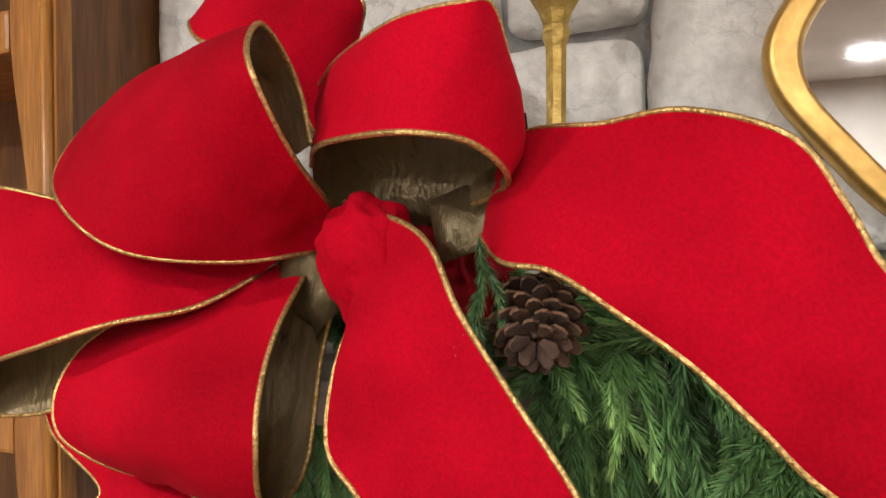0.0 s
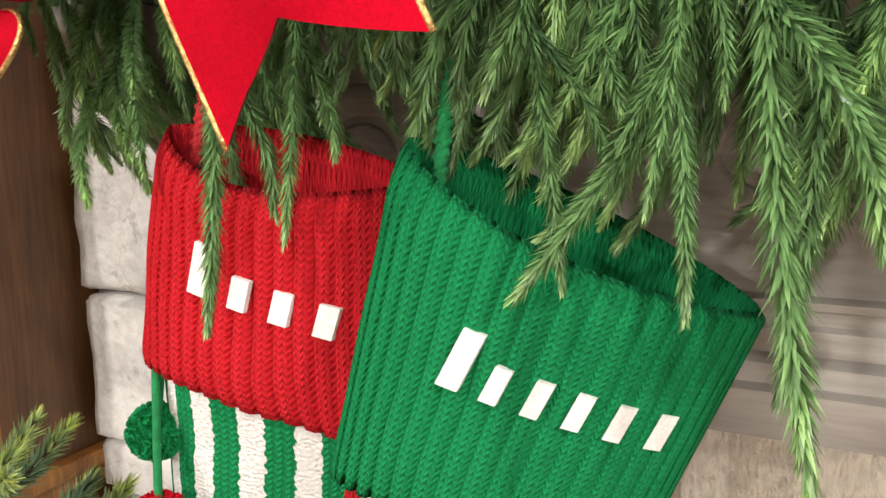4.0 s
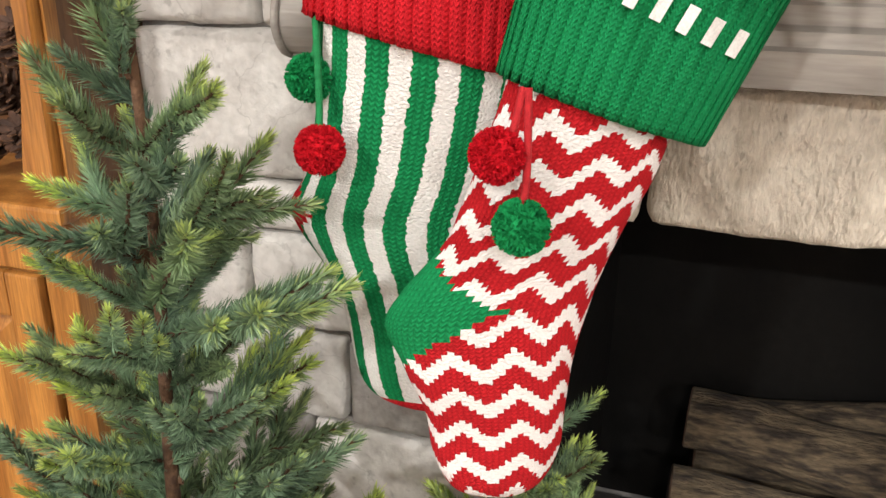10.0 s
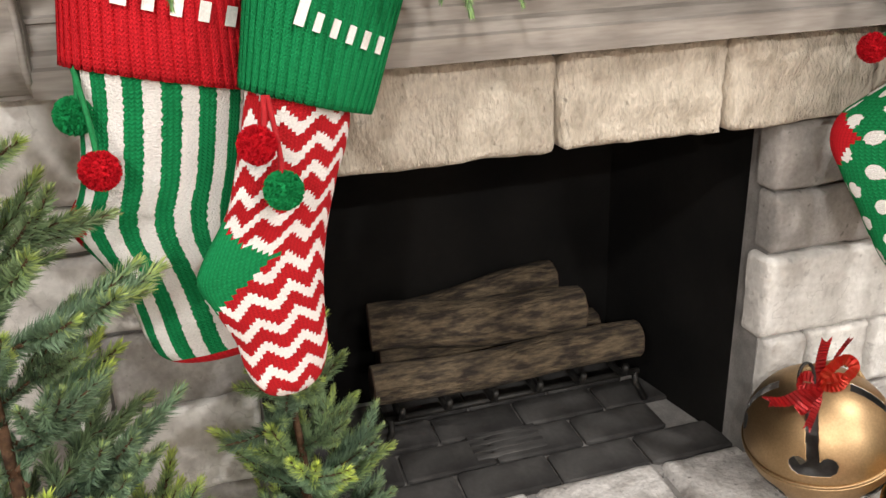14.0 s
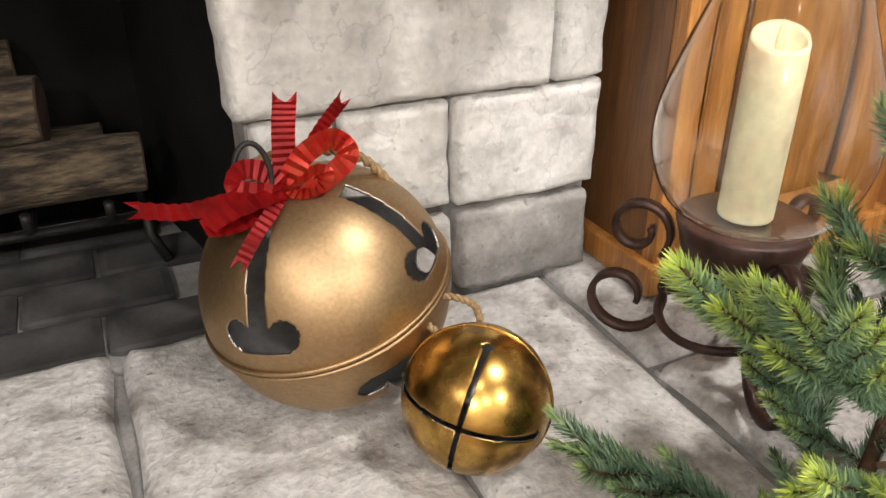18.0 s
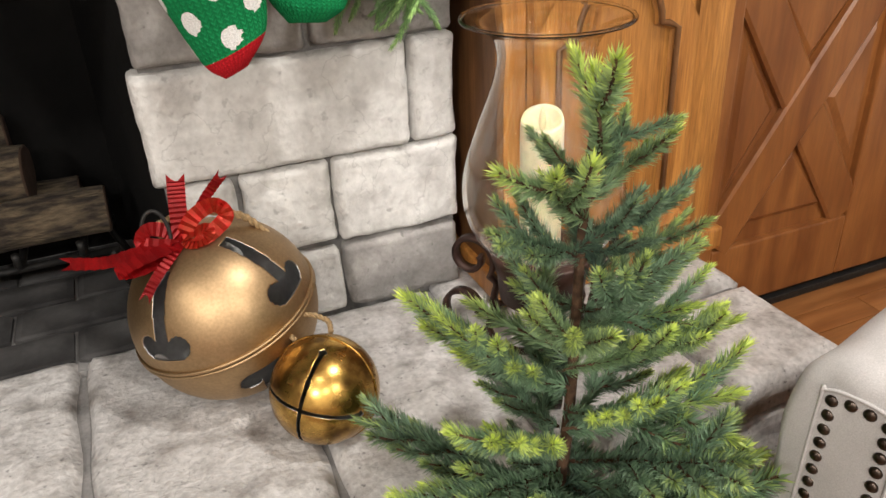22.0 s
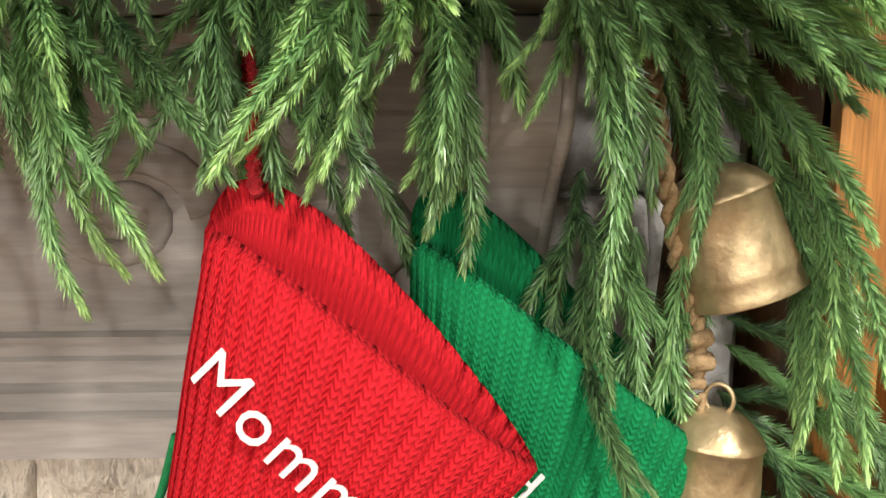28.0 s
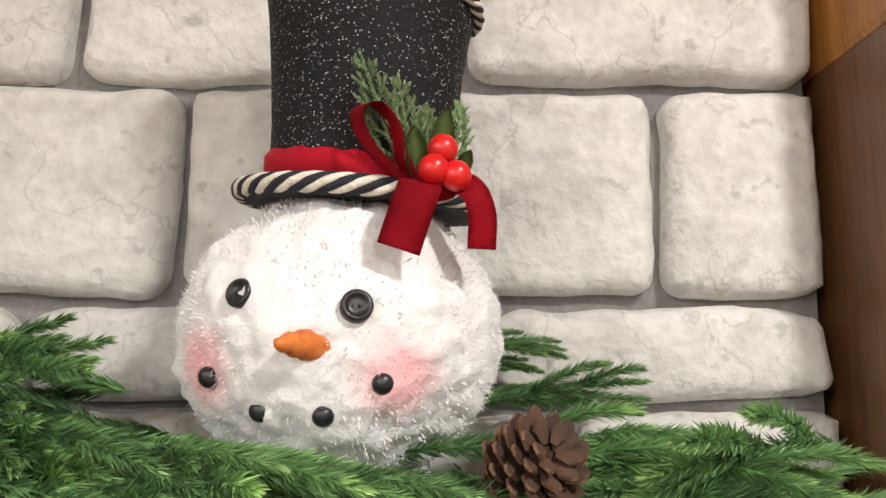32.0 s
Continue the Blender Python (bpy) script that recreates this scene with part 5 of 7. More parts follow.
bm = bmesh.new()
# the inset front panel and the piped seam round it
tube(bm, [CHAIR @ Vector(p) for p in smooth_line([(-0.030, -0.001, 0.03), (-0.018, -0.001, 0.35), (-0.011, -0.001, 0.598), (-0.006, -0.001, 0.622), (0.027, -0.001, 0.628), (0.060, -0.001, 0.622), (0.066, -0.001, 0.598), (0.066, -0.001, 0.30), (0.066, -0.001, 0.03)], 60)], 0.0022, 6)
part("piping", bm, LINEN, chair, "thin piped seam")
bm = bmesh.new()
bmesh.ops.create_uvsphere(bm, u_segments=12, v_segments=8, radius=0.0066)
nail_mesh = bpy.data.meshes.new("nailhead")
bm.to_mesh(nail_mesh)
bm.free()
nail_mesh.materials.append(NAIL)
for p in nail_mesh.polygons:
    p.use_smooth = True
NAILS = [(-0.0004 * k - 0.00003 * k * k, 0.612 - 0.018 * k) for k in range(28)] + [(0.018, 0.617), (0.036, 0.617)] + [(0.054, 0.612 - 0.018 * k) for k in range(28)]
for u, z in NAILS:
    put("nailhead", nail_mesh, CHAIR @ Matrix.Translation((u, -0.001, z)) @ Matrix.Diagonal((1, 0.6, 1, 1)), chair)
bm = bmesh.new()
box(bm, 0.108, 0.60, 0.02, 0.56, 0.05, 0.44, 0.04)
bmesh.ops.transform(bm, matrix=CHAIR, verts=bm.verts)
part("seat", bm, LINEN, chair)

# ---- stockings ----


CUFF_STITCH = 0.0052


def stocking(label, left, right, y_of, thick, body_mat, heel_mat, toe_mat, cuff, cuff_mat, loop_top, loop_mat, poms, heel_rows, toe_row, group="stockings hung on the mantel", gape=0.014, lip=None):
    """A knitted stocking. left and right: the outline from the ankle's top down to the toe, in x and z; y_of(x, z): the depth of its
    middle plane; cuff: its four corners (top left, top right, bottom left, bottom right) in x and z; poms: (place, radius, material)."""
    th = thing("christmas_stocking", ((cuff[0][0] + cuff[1][0]) / 2, y_of(cuff[0][0], cuff[0][1]), cuff[0][1]), label, "stocking", group)
    L = smooth_line([(x, 0, z) for x, z in left], 70)
    R = smooth_line([(x, 0, z) for x, z in right], 70)
    n, na = 71, 60
    rows, uvs, acc = [], [], 0.0
    for i in range(n):
        c, h = (L[i] + R[i]) / 2, (R[i] - L[i]) / 2
        if i:
            acc += (c - (L[i - 1] + R[i - 1]) / 2).length
        f = i / (n - 1)
        d = thick * (1.0 - 0.25 * f) * min(1.0, math.sqrt(max(0.02, (1 - f) / 0.10)))
        d = min(d, h.length * 0.8 + 0.002)
        row = []
        for k in range(na):
            a = 2 * math.pi * k / na
            cs, sn = math.cos(a), math.sin(a)
            p = c - h * cs
            y = y_of(p.x, p.z) - d * (abs(sn) ** 0.8) * (1 if sn > 0 else -1)
            y += 0.004 * noise.noise(Vector((p.x * 18, p.z * 18, 7)))
            row.append((p.x, y, p.z))
        rows.append(row)
        uvs.append((h.length * 2, acc))

    def uv(i, j):
        w, v = uvs[min(i, n - 1)]
        f = j / na
        x = 2 * f if f <= 0.5 else 2 - 2 * f
        return ((x - 0.5) * max(w, 0.10) * 1.15 + (0 if f <= 0.5 else 0.5), v)

    def piece(name, test, mat, lab=""):
        bm = bmesh.new()
        lay = bm.loops.layers.uv.verify()
        vv = {}
        for i in range(n - 1):
            for k in range(na):
                if not test(i, k):
                    continue
                q = (k + 1) % na
                ids = ((i, k), (i, q), (i + 1, q), (i + 1, k))
                vs = []
                for t in ids:
                    if t not in vv:
                        vv[t] = bm.verts.new(rows[t[0]][t[1]])
                    vs.append(vv[t])
                f = bm.faces.new(vs)
                for loop, (a, b) in zip(f.loops, ((i, k), (i, k + 1), (i + 1, k + 1), (i + 1, k))):
                    loop[lay].uv = uv(a, b)
        return part(name, bm, mat, th, lab)

    def is_heel(i, k):
        if heel_rows is None:
            return False
        side = k if k <= na // 2 else na - k
        mid, half = (heel_rows[0] + heel_rows[1]) / 2, (heel_rows[1] - heel_rows[0]) / 2
        reach = heel_rows[2] * (1 - abs(i - mid) / half) ** 0.75 if abs(i - mid) <= half else -1
        return side < reach * na / 2

    piece("body", lambda i, k: not is_heel(i, k) and i < toe_row, body_mat)
    if heel_rows:
        piece("heel", is_heel, heel_mat, "plain knitted heel")
    piece("toe", lambda i, k: i >= toe_row and not is_heel(i, k), toe_mat, "plain knitted toe")
    # ribbed cuff, open at the top, turned down over the ankle
    tl, tr, bl, br = [Vector((x, 0, z)) for x, z in cuff]
    ncol, nrow, ribs = 352, 18, 44
    outer, inner = [], []
    for j in range(nrow + 1):
        f = j / nrow
        a, b = tl.lerp(bl, f), tr.lerp(br, f)
        ro, ri = [], []
        for k in range(ncol):
            an = 2 * math.pi * k / ncol
            cs, sn = math.cos(an), math.sin(an)
            p = (a + b) / 2 - (b - a) / 2 * cs
            sag = gape * math.sin(math.pi * (0.5 - 0.5 * cs) ** 0.8) * (1 - f) ** 1.5 * (1 if sn > 0 else -0.35)
            if lip:
                # the back rim stands up at the loop, the front rim lies lower
                u = 0.5 - 0.5 * cs
                sag = -(lip[2] * math.sin(math.pi * u**0.5) if sn > 0 else lip[0] * max(0.0, math.sin(math.pi * u ** lip[1])) ** 0.8) * (1 - f) ** 1.5
            rib = 0.0044 * (min(1.0, 1.5 * abs(math.sin(an * ribs / 2))) - 0.8)
            dd = (thick + 0.012) * (0.98 + 0.24 * (1 - f)) * (abs(sn) ** 0.75)
            if lip and sn < 0:
                dd *= 0.45 + 0.55 * f
            edge = 0.004 * (1 - min(1, min(f, 1 - f) / 0.12)) ** 2
            y0 = y_of(p.x, p.z)
            wave = 0.005 * noise.noise(Vector((p.x * 22, p.z * 16, 3)))
            ro.append((p.x, y0 - (dd + rib - edge + wave) * (1 if sn > 0 else -1), p.z - sag))
            ri.append((p.x + (a.x + b.x - 2 * p.x) * 0.04, y0 - (dd - min(0.013, 0.5 * dd)) * (1 if sn > 0 else -1), p.z - sag))
        outer.append(ro)
        inner.append(ri)
    width = (tr - tl).length
    bm = bmesh.new()
    hgt = (tl - bl).length

    def cuv(i, j):
        f = j / ncol
        return (f * ribs * 3 * CUFF_STITCH, i / nrow * hgt)

    grid(bm, outer, closed=True, uv=cuv)
    grid(bm, [inner[8], inner[4], inner[1], [tuple((Vector(p) + Vector(q)) / 2 + Vector((0, 0, 0.0075))) for p, q in zip(inner[0], outer[0])], outer[0]], closed=True, uv=cuv)
    grid(bm, [outer[nrow], inner[nrow], inner[nrow - 2]], closed=True, uv=cuv)
    bmesh.ops.remove_doubles(bm, verts=bm.verts, dist=1e-6)
    bmesh.ops.recalc_face_normals(bm, faces=bm.faces)
    cf = part("cuff", bm, cuff_mat, th, "ribbed turned-down cuff")
    # hanging loop
    lt = Vector(loop_top)
    base = Vector((tl.x + 0.027, y_of(tl.x, tl.z) + 0.01, tl.z + 0.80 * lip[0])) if lip else Vector((tl.x + 0.02, y_of(tl.x, tl.z), tl.z - 0.005))
    rope([base + Vector((0, 0, -0.015)), base.lerp(lt, 0.5), lt], 0.0052, th, "hanging_loop", loop_mat, 110)
    # pompoms on a cord
    for (p, r, pm, start, cm) in poms:
        c = Vector(p)
        bm = bmesh.new()
        tube(bm, smooth_line([start, Vector(start).lerp(c, 0.5) + Vector((0.003, -0.004, -0.006)), c + Vector((0, 0, r * 0.3))], 14), 0.0032, 7)
        cord = part("cord", bm, cm, th)
        rng = random.Random(int(1000 * (c.x + 3) + 77 * c.z))
        bm = bmesh.new()
        bmesh.ops.create_icosphere(bm, subdivisions=3, radius=r * 0.86, matrix=Matrix.Translation(c))
        for _ in range(1500):
            zc, ph = rng.uniform(-1, 1), rng.uniform(0, 2 * math.pi)
            d = Vector((math.sqrt(1 - zc * zc) * math.cos(ph), math.sqrt(1 - zc * zc) * math.sin(ph), zc))
            s = d.orthogonal().normalized() * 0.0011
            s.rotate(Matrix.Rotation(rng.uniform(0, 6.3), 3, d))
            q = d + Vector((rng.uniform(-1, 1), rng.uniform(-1, 1), rng.uniform(-1, 1))) * 0.12
            a = c + d * r * 0.8
            b = c + q.normalized() * r * rng.uniform(0.96, 1.05)
            bm.faces.new([bm.verts.new(v) for v in (a - s, a + s, b + s * 0.9, b - s * 0.9)])
        part("pompom", bm, pm, cord)
    def front(x, z, off=0.0045):
        """The depth of the cuff's front at a place in x and z."""
        f = 0.5
        for _ in range(8):
            a, b = tl.lerp(bl, f), tr.lerp(br, f)
            w = b - a
            q = Vector((x, 0, z)) - a
            u = max(0.0, min(1.0, q.dot(w) / w.length_squared))
            down = (bl - tl).lerp(br - tr, u)
            f = max(0.0, min(1.0, f + (q - w * u).dot(down) / down.length_squared))
        sn = math.sqrt(max(0.0, 1 - (1 - 2 * u) ** 2))
        return y_of(x, z) - (thick + 0.012) * (0.98 + 0.24 * (1 - f)) * sn**0.75 - off

    return th, cf, front


YARN_R, YARN_G = material("red_yarn", (0.45, 0.012, 0.018), (0.33, 0.008, 0.014), 0.95, scale=100, bump=1.0, grain=700), material("green_yarn", (0.008, 0.24, 0.07), (0.006, 0.17, 0.05), 0.95, scale=100, bump=1.0, grain=700)
yB = lambda x, z: -0.240 + 0.62 * (x - 0.1)
yA = lambda x, z: -0.247 + 0.22 * (x + 0.1) + 0.05 * max(0, min(1, (1.33 - z) / 0.28))


def yC(x, z):
    """The dotted stocking twists: below its cuff the toe end stands out and the heel lies back."""
    w = max(0.0, min(1.0, (1.27 - z) / 0.14))
    w = w * w * (3 - 2 * w)
    return (-0.248 + 0.10 * (x - 1.1)) * (1 - w) + w * (-0.188 - 0.75 * (x - 1.05))


yD = lambda x, z: -0.170 + 0.12 * (x - 1.25)
stA, cuffA, frontA = stocking("green and white striped knitted stocking with a red ribbed cuff", [(-0.150, 1.36), (-0.155, 1.305), (-0.162, 1.255), (-0.178, 1.187), (-0.199, 1.150), (-0.196, 1.125), (-0.177, 1.085), (-0.158, 1.035), (-0.144, 0.960), (-0.120, 0.927), (-0.075, 0.910)],
    [(0.030, 1.33), (0.030, 1.28), (0.020, 1.23), (0.012, 1.18), (0.004, 1.13), (-0.002, 1.09), (-0.006, 1.05), (-0.004, 1.00), (0.000, 0.955), (-0.006, 0.925), (-0.03, 0.909)], yA, 0.026, KNIT_STRIPE, KNIT_RED, KNIT_RED,
    ((-0.138, 1.488), (0.038, 1.450), (-0.166, 1.329), (0.036, 1.276)), KNIT_RED, (-0.125, -0.20, 1.63), YARN_R,
    [((-0.161, -0.266, 1.274), 0.0215, POM_GREEN, (-0.150, -0.266, 1.335), YARN_G), ((-0.144, -0.285, 1.215), 0.0225, POM_RED, (-0.152, -0.270, 1.335), YARN_G)], (22, 38, 0.22), 62, gape=0.022)
stB, cuffB, frontB = stocking("red and white chevron knitted stocking, green ribbed cuff and heel", [(0.022, 1.33), (0.021, 1.285), (0.008, 1.235), (-0.008, 1.182), (-0.020, 1.152), (-0.050, 1.112), (-0.061, 1.085), (-0.047, 1.047), (-0.031, 1.000), (-0.024, 0.955), (-0.005, 0.915), (0.026, 0.893)],
    [(0.165, 1.30), (0.155, 1.262), (0.149, 1.236), (0.138, 1.196), (0.121, 1.160), (0.106, 1.118), (0.096, 1.078), (0.088, 1.032), (0.085, 0.985), (0.083, 0.938), (0.070, 0.903), (0.043, 0.888)], yB, 0.030, KNIT_CHEVRON, KNIT_GREEN, KNIT_GREEN,
    ((0.052, 1.480), (0.240, 1.372), (0.014, 1.294), (0.179, 1.228)), KNIT_GREEN, (0.075, -0.22, 1.63), YARN_G,
    [((0.026, -0.330, 1.235), 0.0220, POM_RED, (0.040, -0.315, 1.285), YARN_R), ((0.048, -0.332, 1.181), 0.0228, POM_GREEN, (0.044, -0.315, 1.285), YARN_R)], (25, 45, 0.54), 68)
stC, cuffC, frontC = stocking("green knitted stocking with white dots and a red ribbed cuff", [(1.060, 1.360), (1.040, 1.300), (1.014, 1.230), (0.994, 1.170), (0.972, 1.124), (0.971, 1.078), (0.991, 1.024), (1.015, 0.970), (1.034, 0.926), (1.059, 0.872), (1.081, 0.855)],
    [(1.200, 1.300), (1.185, 1.255), (1.163, 1.226), (1.140, 1.180), (1.130, 1.139), (1.122, 1.090), (1.121, 1.049), (1.128, 1.006), (1.137, 0.964), (1.133, 0.917), (1.108, 0.872)], yC, 0.026, KNIT_DOTS, KNIT_RED, KNIT_RED,
    ((1.078, 1.472), (1.270, 1.330), (1.046, 1.316), (1.158, 1.222)), KNIT_RED, (1.100, -0.215, 1.605), YARN_R,
    [((0.988, -0.165, 1.244), 0.0235, POM_RED, (1.035, -0.20, 1.34), YARN_G)], (25, 39, 0.24), 63, lip=(0.058, 0.55, 0.020))
stD, cuffD, frontD = stocking("red and white striped knitted stocking with a green ribbed cuff", [(1.215, 1.330), (1.200, 1.275), (1.186, 1.231), (1.161, 1.172), (1.138, 1.115), (1.124, 1.065), (1.129, 1.021), (1.138, 0.985), (1.154, 0.938), (1.176, 0.906)],
    [(1.338, 1.250), (1.321, 1.214), (1.304, 1.177), (1.284, 1.136), (1.270, 1.094), (1.262, 1.042), (1.259, 0.995), (1.263, 0.954), (1.257, 0.918), (1.227, 0.900)], yD, 0.024, KNIT_STRIPE_RED, KNIT_GREEN, KNIT_GREEN,
    ((1.191, 1.462), (1.424, 1.290), (1.186, 1.252), (1.324, 1.152)), KNIT_GREEN, (1.230, -0.195, 1.61), YARN_G, [], None, 60, lip=(0.052, 0.42, 0.006))


def name_bars(parent, front, p0, p1, count, height):
    """Embroidered letters drawn as plain upright bars, along a line from p0 to p1."""
    a, b = Vector((p0[0], 0, p0[1])), Vector((p1[0], 0, p1[1]))
    d = (b - a).normalized()
    up = Vector((-d.z, 0, d.x))
    step = (b - a).length / count
    for i in range(count):
        hh = height * (1.0 if i == 0 else 0.62)
        o = a + d * (i + 0.5) * step
        w = step * (0.27 if i == 0 else 0.21)
        rows = []
        for j in range(5):
            q = o + up * hh * j / 4
            l, rr = q - d * w, q + d * w
            yl, yr = front(l.x, l.z), front(rr.x, rr.z)
            rows.append([(l.x, yl + 0.004, l.z), (l.x, yl, l.z), (rr.x, yr, rr.z), (rr.x, yr + 0.004, rr.z)])
        bm = bmesh.new()
        v = grid(bm, rows, closed=True)
        bm.faces.new(v[0])
        bm.faces.new(v[-1])
        bmesh.ops.recalc_face_normals(bm, faces=bm.faces)
        part("embroidery", bm, THREAD, parent, "white embroidered bar", smooth=False)


name_bars(cuffA, frontA, (-0.106, 1.391), (0.030, 1.350), 5, 0.035)
name_bars(cuffB, frontB, (0.078, 1.358), (0.196, 1.302), 6, 0.0345)


def lettering(text, parent, front, p0, angle, size, spread=1.06):
    """Embroidered words with the built-in font, wrapped to the cuff."""
    cu = bpy.data.curves.new("lettering", "FONT")
    cu.body, cu.size, cu.extrude, cu.offset, cu.space_character = text, size, 0.0010, -0.0007, spread
    cu.bevel_depth, cu.resolution_u = 0.0006, 3
    tmp = new("lettering", cu)
    dg = bpy.context.evaluated_depsgraph_get()
    me = bpy.data.meshes.new_from_object(tmp.evaluated_get(dg))
    bpy.data.objects.remove(tmp)
    ca, sa = math.cos(radians(angle)), math.sin(radians(angle))
    for v in me.vertices:
        x, z, d = v.co.x, v.co.y, v.co.z
        X, Z = p0[0] + x * ca - z * sa, p0[1] + x * sa + z * ca
        v.co = (X, front(X, Z, 0.0050) - d, Z)
    me.materials.clear()
    me.materials.append(THREAD)
    ob = new("embroidery", me)
    ob.parent = parent
    ob.matrix_parent_inverse = Matrix.Identity(4)
    tagged(ob, "white embroidered word")
    return ob


lettering("Momma", cuffC, frontC, (1.071, 1.410), -46, 0.041, 1.10)
lettering("ad", cuffD, frontD, (1.232, 1.318), -42, 0.040, 1.12)

# ---- garland on the mantel ----
rng = random.Random(11)


def garland_variant(k, droop, Lm, fingers):
    """A spray of fir: thick fingers of needles that run out along +y together and hang over."""
    r = random.Random(100 + k)
    bend = r.uniform(-0.4, 0.4)
    main = []
    for i in range(8):
        f = i / 7
        main.append(Vector((bend * Lm * f * f * 0.5, Lm * math.sin(f * droop) / droop, -Lm * (1 - math.cos(f * droop)) / droop)))
    stems = [main]
    for j in range(fingers):
        f = 0.08 + 0.62 * (j + r.random() * 0.6) / fingers
        i = f * 7
        p = main[int(i)].lerp(main[min(7, int(i) + 1)], i - int(i))
        t = (main[min(7, int(i) + 1)] - main[int(i)]).normalized()
        s = Vector((1 if j % 2 else -1, 0, r.uniform(-0.2, 0.35)))
        d = (t + s * r.uniform(0.38, 0.62)).normalized()
        l = Lm * r.uniform(0.38, 0.55)
        g = Vector((0, 0, -1)) * l * 0.16 * droop
        stems.append([p, p + d * l * 0.34, p + d * l * 0.62 + t * l * 0.10 + g * 0.3, p + d * l * 0.72 + t * l * 0.34 + g])
    return twig_mesh("spray", stems, 0.0152, 38, 3300, r, 0.0020, [GARLAND, GARLAND], 0.0014)


HANG = [garland_variant(k, 1.25, 0.185 + 0.012 * k, 3 + k % 2) for k in range(6)]
OVER = [garland_variant(10 + k, 0.75, 0.17, 3) for k in range(5)]
FLAT = [garland_variant(20 + k, 0.30, 0.16, 4) for k in range(4)]
garland = thing("garland", (0.5, -0.12, 1.656), "thick green artificial fir garland draped along the mantel", "garland")
bm = bmesh.new()
tube(bm, [(-0.34 + i * 0.045, -0.13 + 0.02 * math.sin(i), 1.678 + 0.008 * math.sin(i * 1.7)) for i in range(38)], 0.016, 8)
part("core", bm, TWIG, garland)
N = 150
for i in range(N):
    x = -0.33 + 1.690 * (i + rng.random()) / N
    side = rng.uniform(-0.35, 0.35) + 0.22 * max(-1, min(1, (x - 0.5) * 1.2))
    tier = i % 4
    if x < 0.06:
        if tier != 3:
            put("spray", rng.choice(HANG), aim((x, -0.20, rng.uniform(1.63, 1.65)), (side * 0.6, -0.16, -1), rng.uniform(-40, 40), rng.uniform(0.65, 1.0)), garland)
        continue
    if tier == 0:
        put("spray", rng.choice(HANG), aim((x, rng.uniform(-0.235, -0.20), rng.uniform(1.665, 1.700)), (side, -0.55, rng.uniform(-0.85, -0.40)), rng.uniform(-30, 30), rng.uniform(0.8, 1.12) * (0.60 if x > 1.22 else 0.82 if x > 0.9 else 1)), garland)
    elif tier == 1:
        put("spray", rng.choice(OVER), aim((x, rng.uniform(-0.22, -0.17), rng.uniform(1.670, 1.700)), (side * 1.6, -0.7, rng.uniform(-0.50, -0.05)), rng.uniform(-40, 40), rng.uniform(0.85, 1.1)), garland)
    elif tier == 2:
        put("spray", rng.choice(OVER), aim((x, rng.uniform(-0.20, -0.12), rng.uniform(1.685, 1.725)), (side * 2.2, -0.7, rng.uniform(-0.20, 0.15)), rng.uniform(-40, 40), rng.uniform(0.85, 1.1)), garland)
    else:
        put("spray", rng.choice(OVER), aim((x, rng.uniform(-0.225, -0.20), rng.uniform(1.630, 1.660)), (side, -0.35, rng.uniform(-1.2, -0.7)), rng.uniform(-40, 40), rng.uniform(0.6, 0.95)), garland)
for i in range(64):
    x = -0.32 + 1.630 * (i + rng.random()) / 58
    put("spray", rng.choice(FLAT), aim((x, rng.uniform(-0.22, -0.07), rng.uniform(1.682, 1.722)), (rng.choice((-1, 1)) * rng.uniform(0.7, 1.5), -0.5, rng.uniform(-0.12, 0.14)), rng.uniform(-60, 60), rng.uniform(0.8, 1.05)), garland)
for i in range(22):
    x = 0.80 + 0.40 * (i + rng.random()) / 22
    put("spray", rng.choice(FLAT), aim((x, rng.uniform(-0.25, -0.19), rng.uniform(1.695, 1.725) - 0.10 * max(0, x - 1.0) - (0.018 if 1.0 < x < 1.2 else 0)), (rng.choice((-1, 1, 1)) * rng.uniform(0.6, 1.4), -0.6, rng.uniform(-0.25, 0.05)), rng.uniform(-60, 60), rng.uniform(0.8, 1.0)), garland)
for i in range(14):
    x = 0.80 + 0.20 * (i + rng.random()) / 14
    put("spray", rng.choice(FLAT), aim((x, rng.uniform(-0.22, -0.12), rng.uniform(1.70, 1.735) - 0.10 * max(0, x - 0.92)), (rng.choice((-1, 1, 1)) * rng.uniform(0.5, 1.2), -0.5, rng.uniform(-0.1, 0.25)), rng.uniform(-60, 60), rng.uniform(0.75, 0.95)), garland)
for i in range(26):
    x = 0.03 + 0.52 * (i + rng.random()) / 26
    put("spray", rng.choice(HANG), aim((x, rng.uniform(-0.27, -0.235), rng.uniform(1.64, 1.70)), (rng.uniform(-0.1, 0.45), -0.22, rng.uniform(-1.1, -0.6)), rng.uniform(-30, 30), rng.uniform(0.8, 1.15)), garland)
put("spray", OVER[0], aim((0.008, -0.335, 1.752), (0.22, -0.10, -1), 0, 0.50), garland)
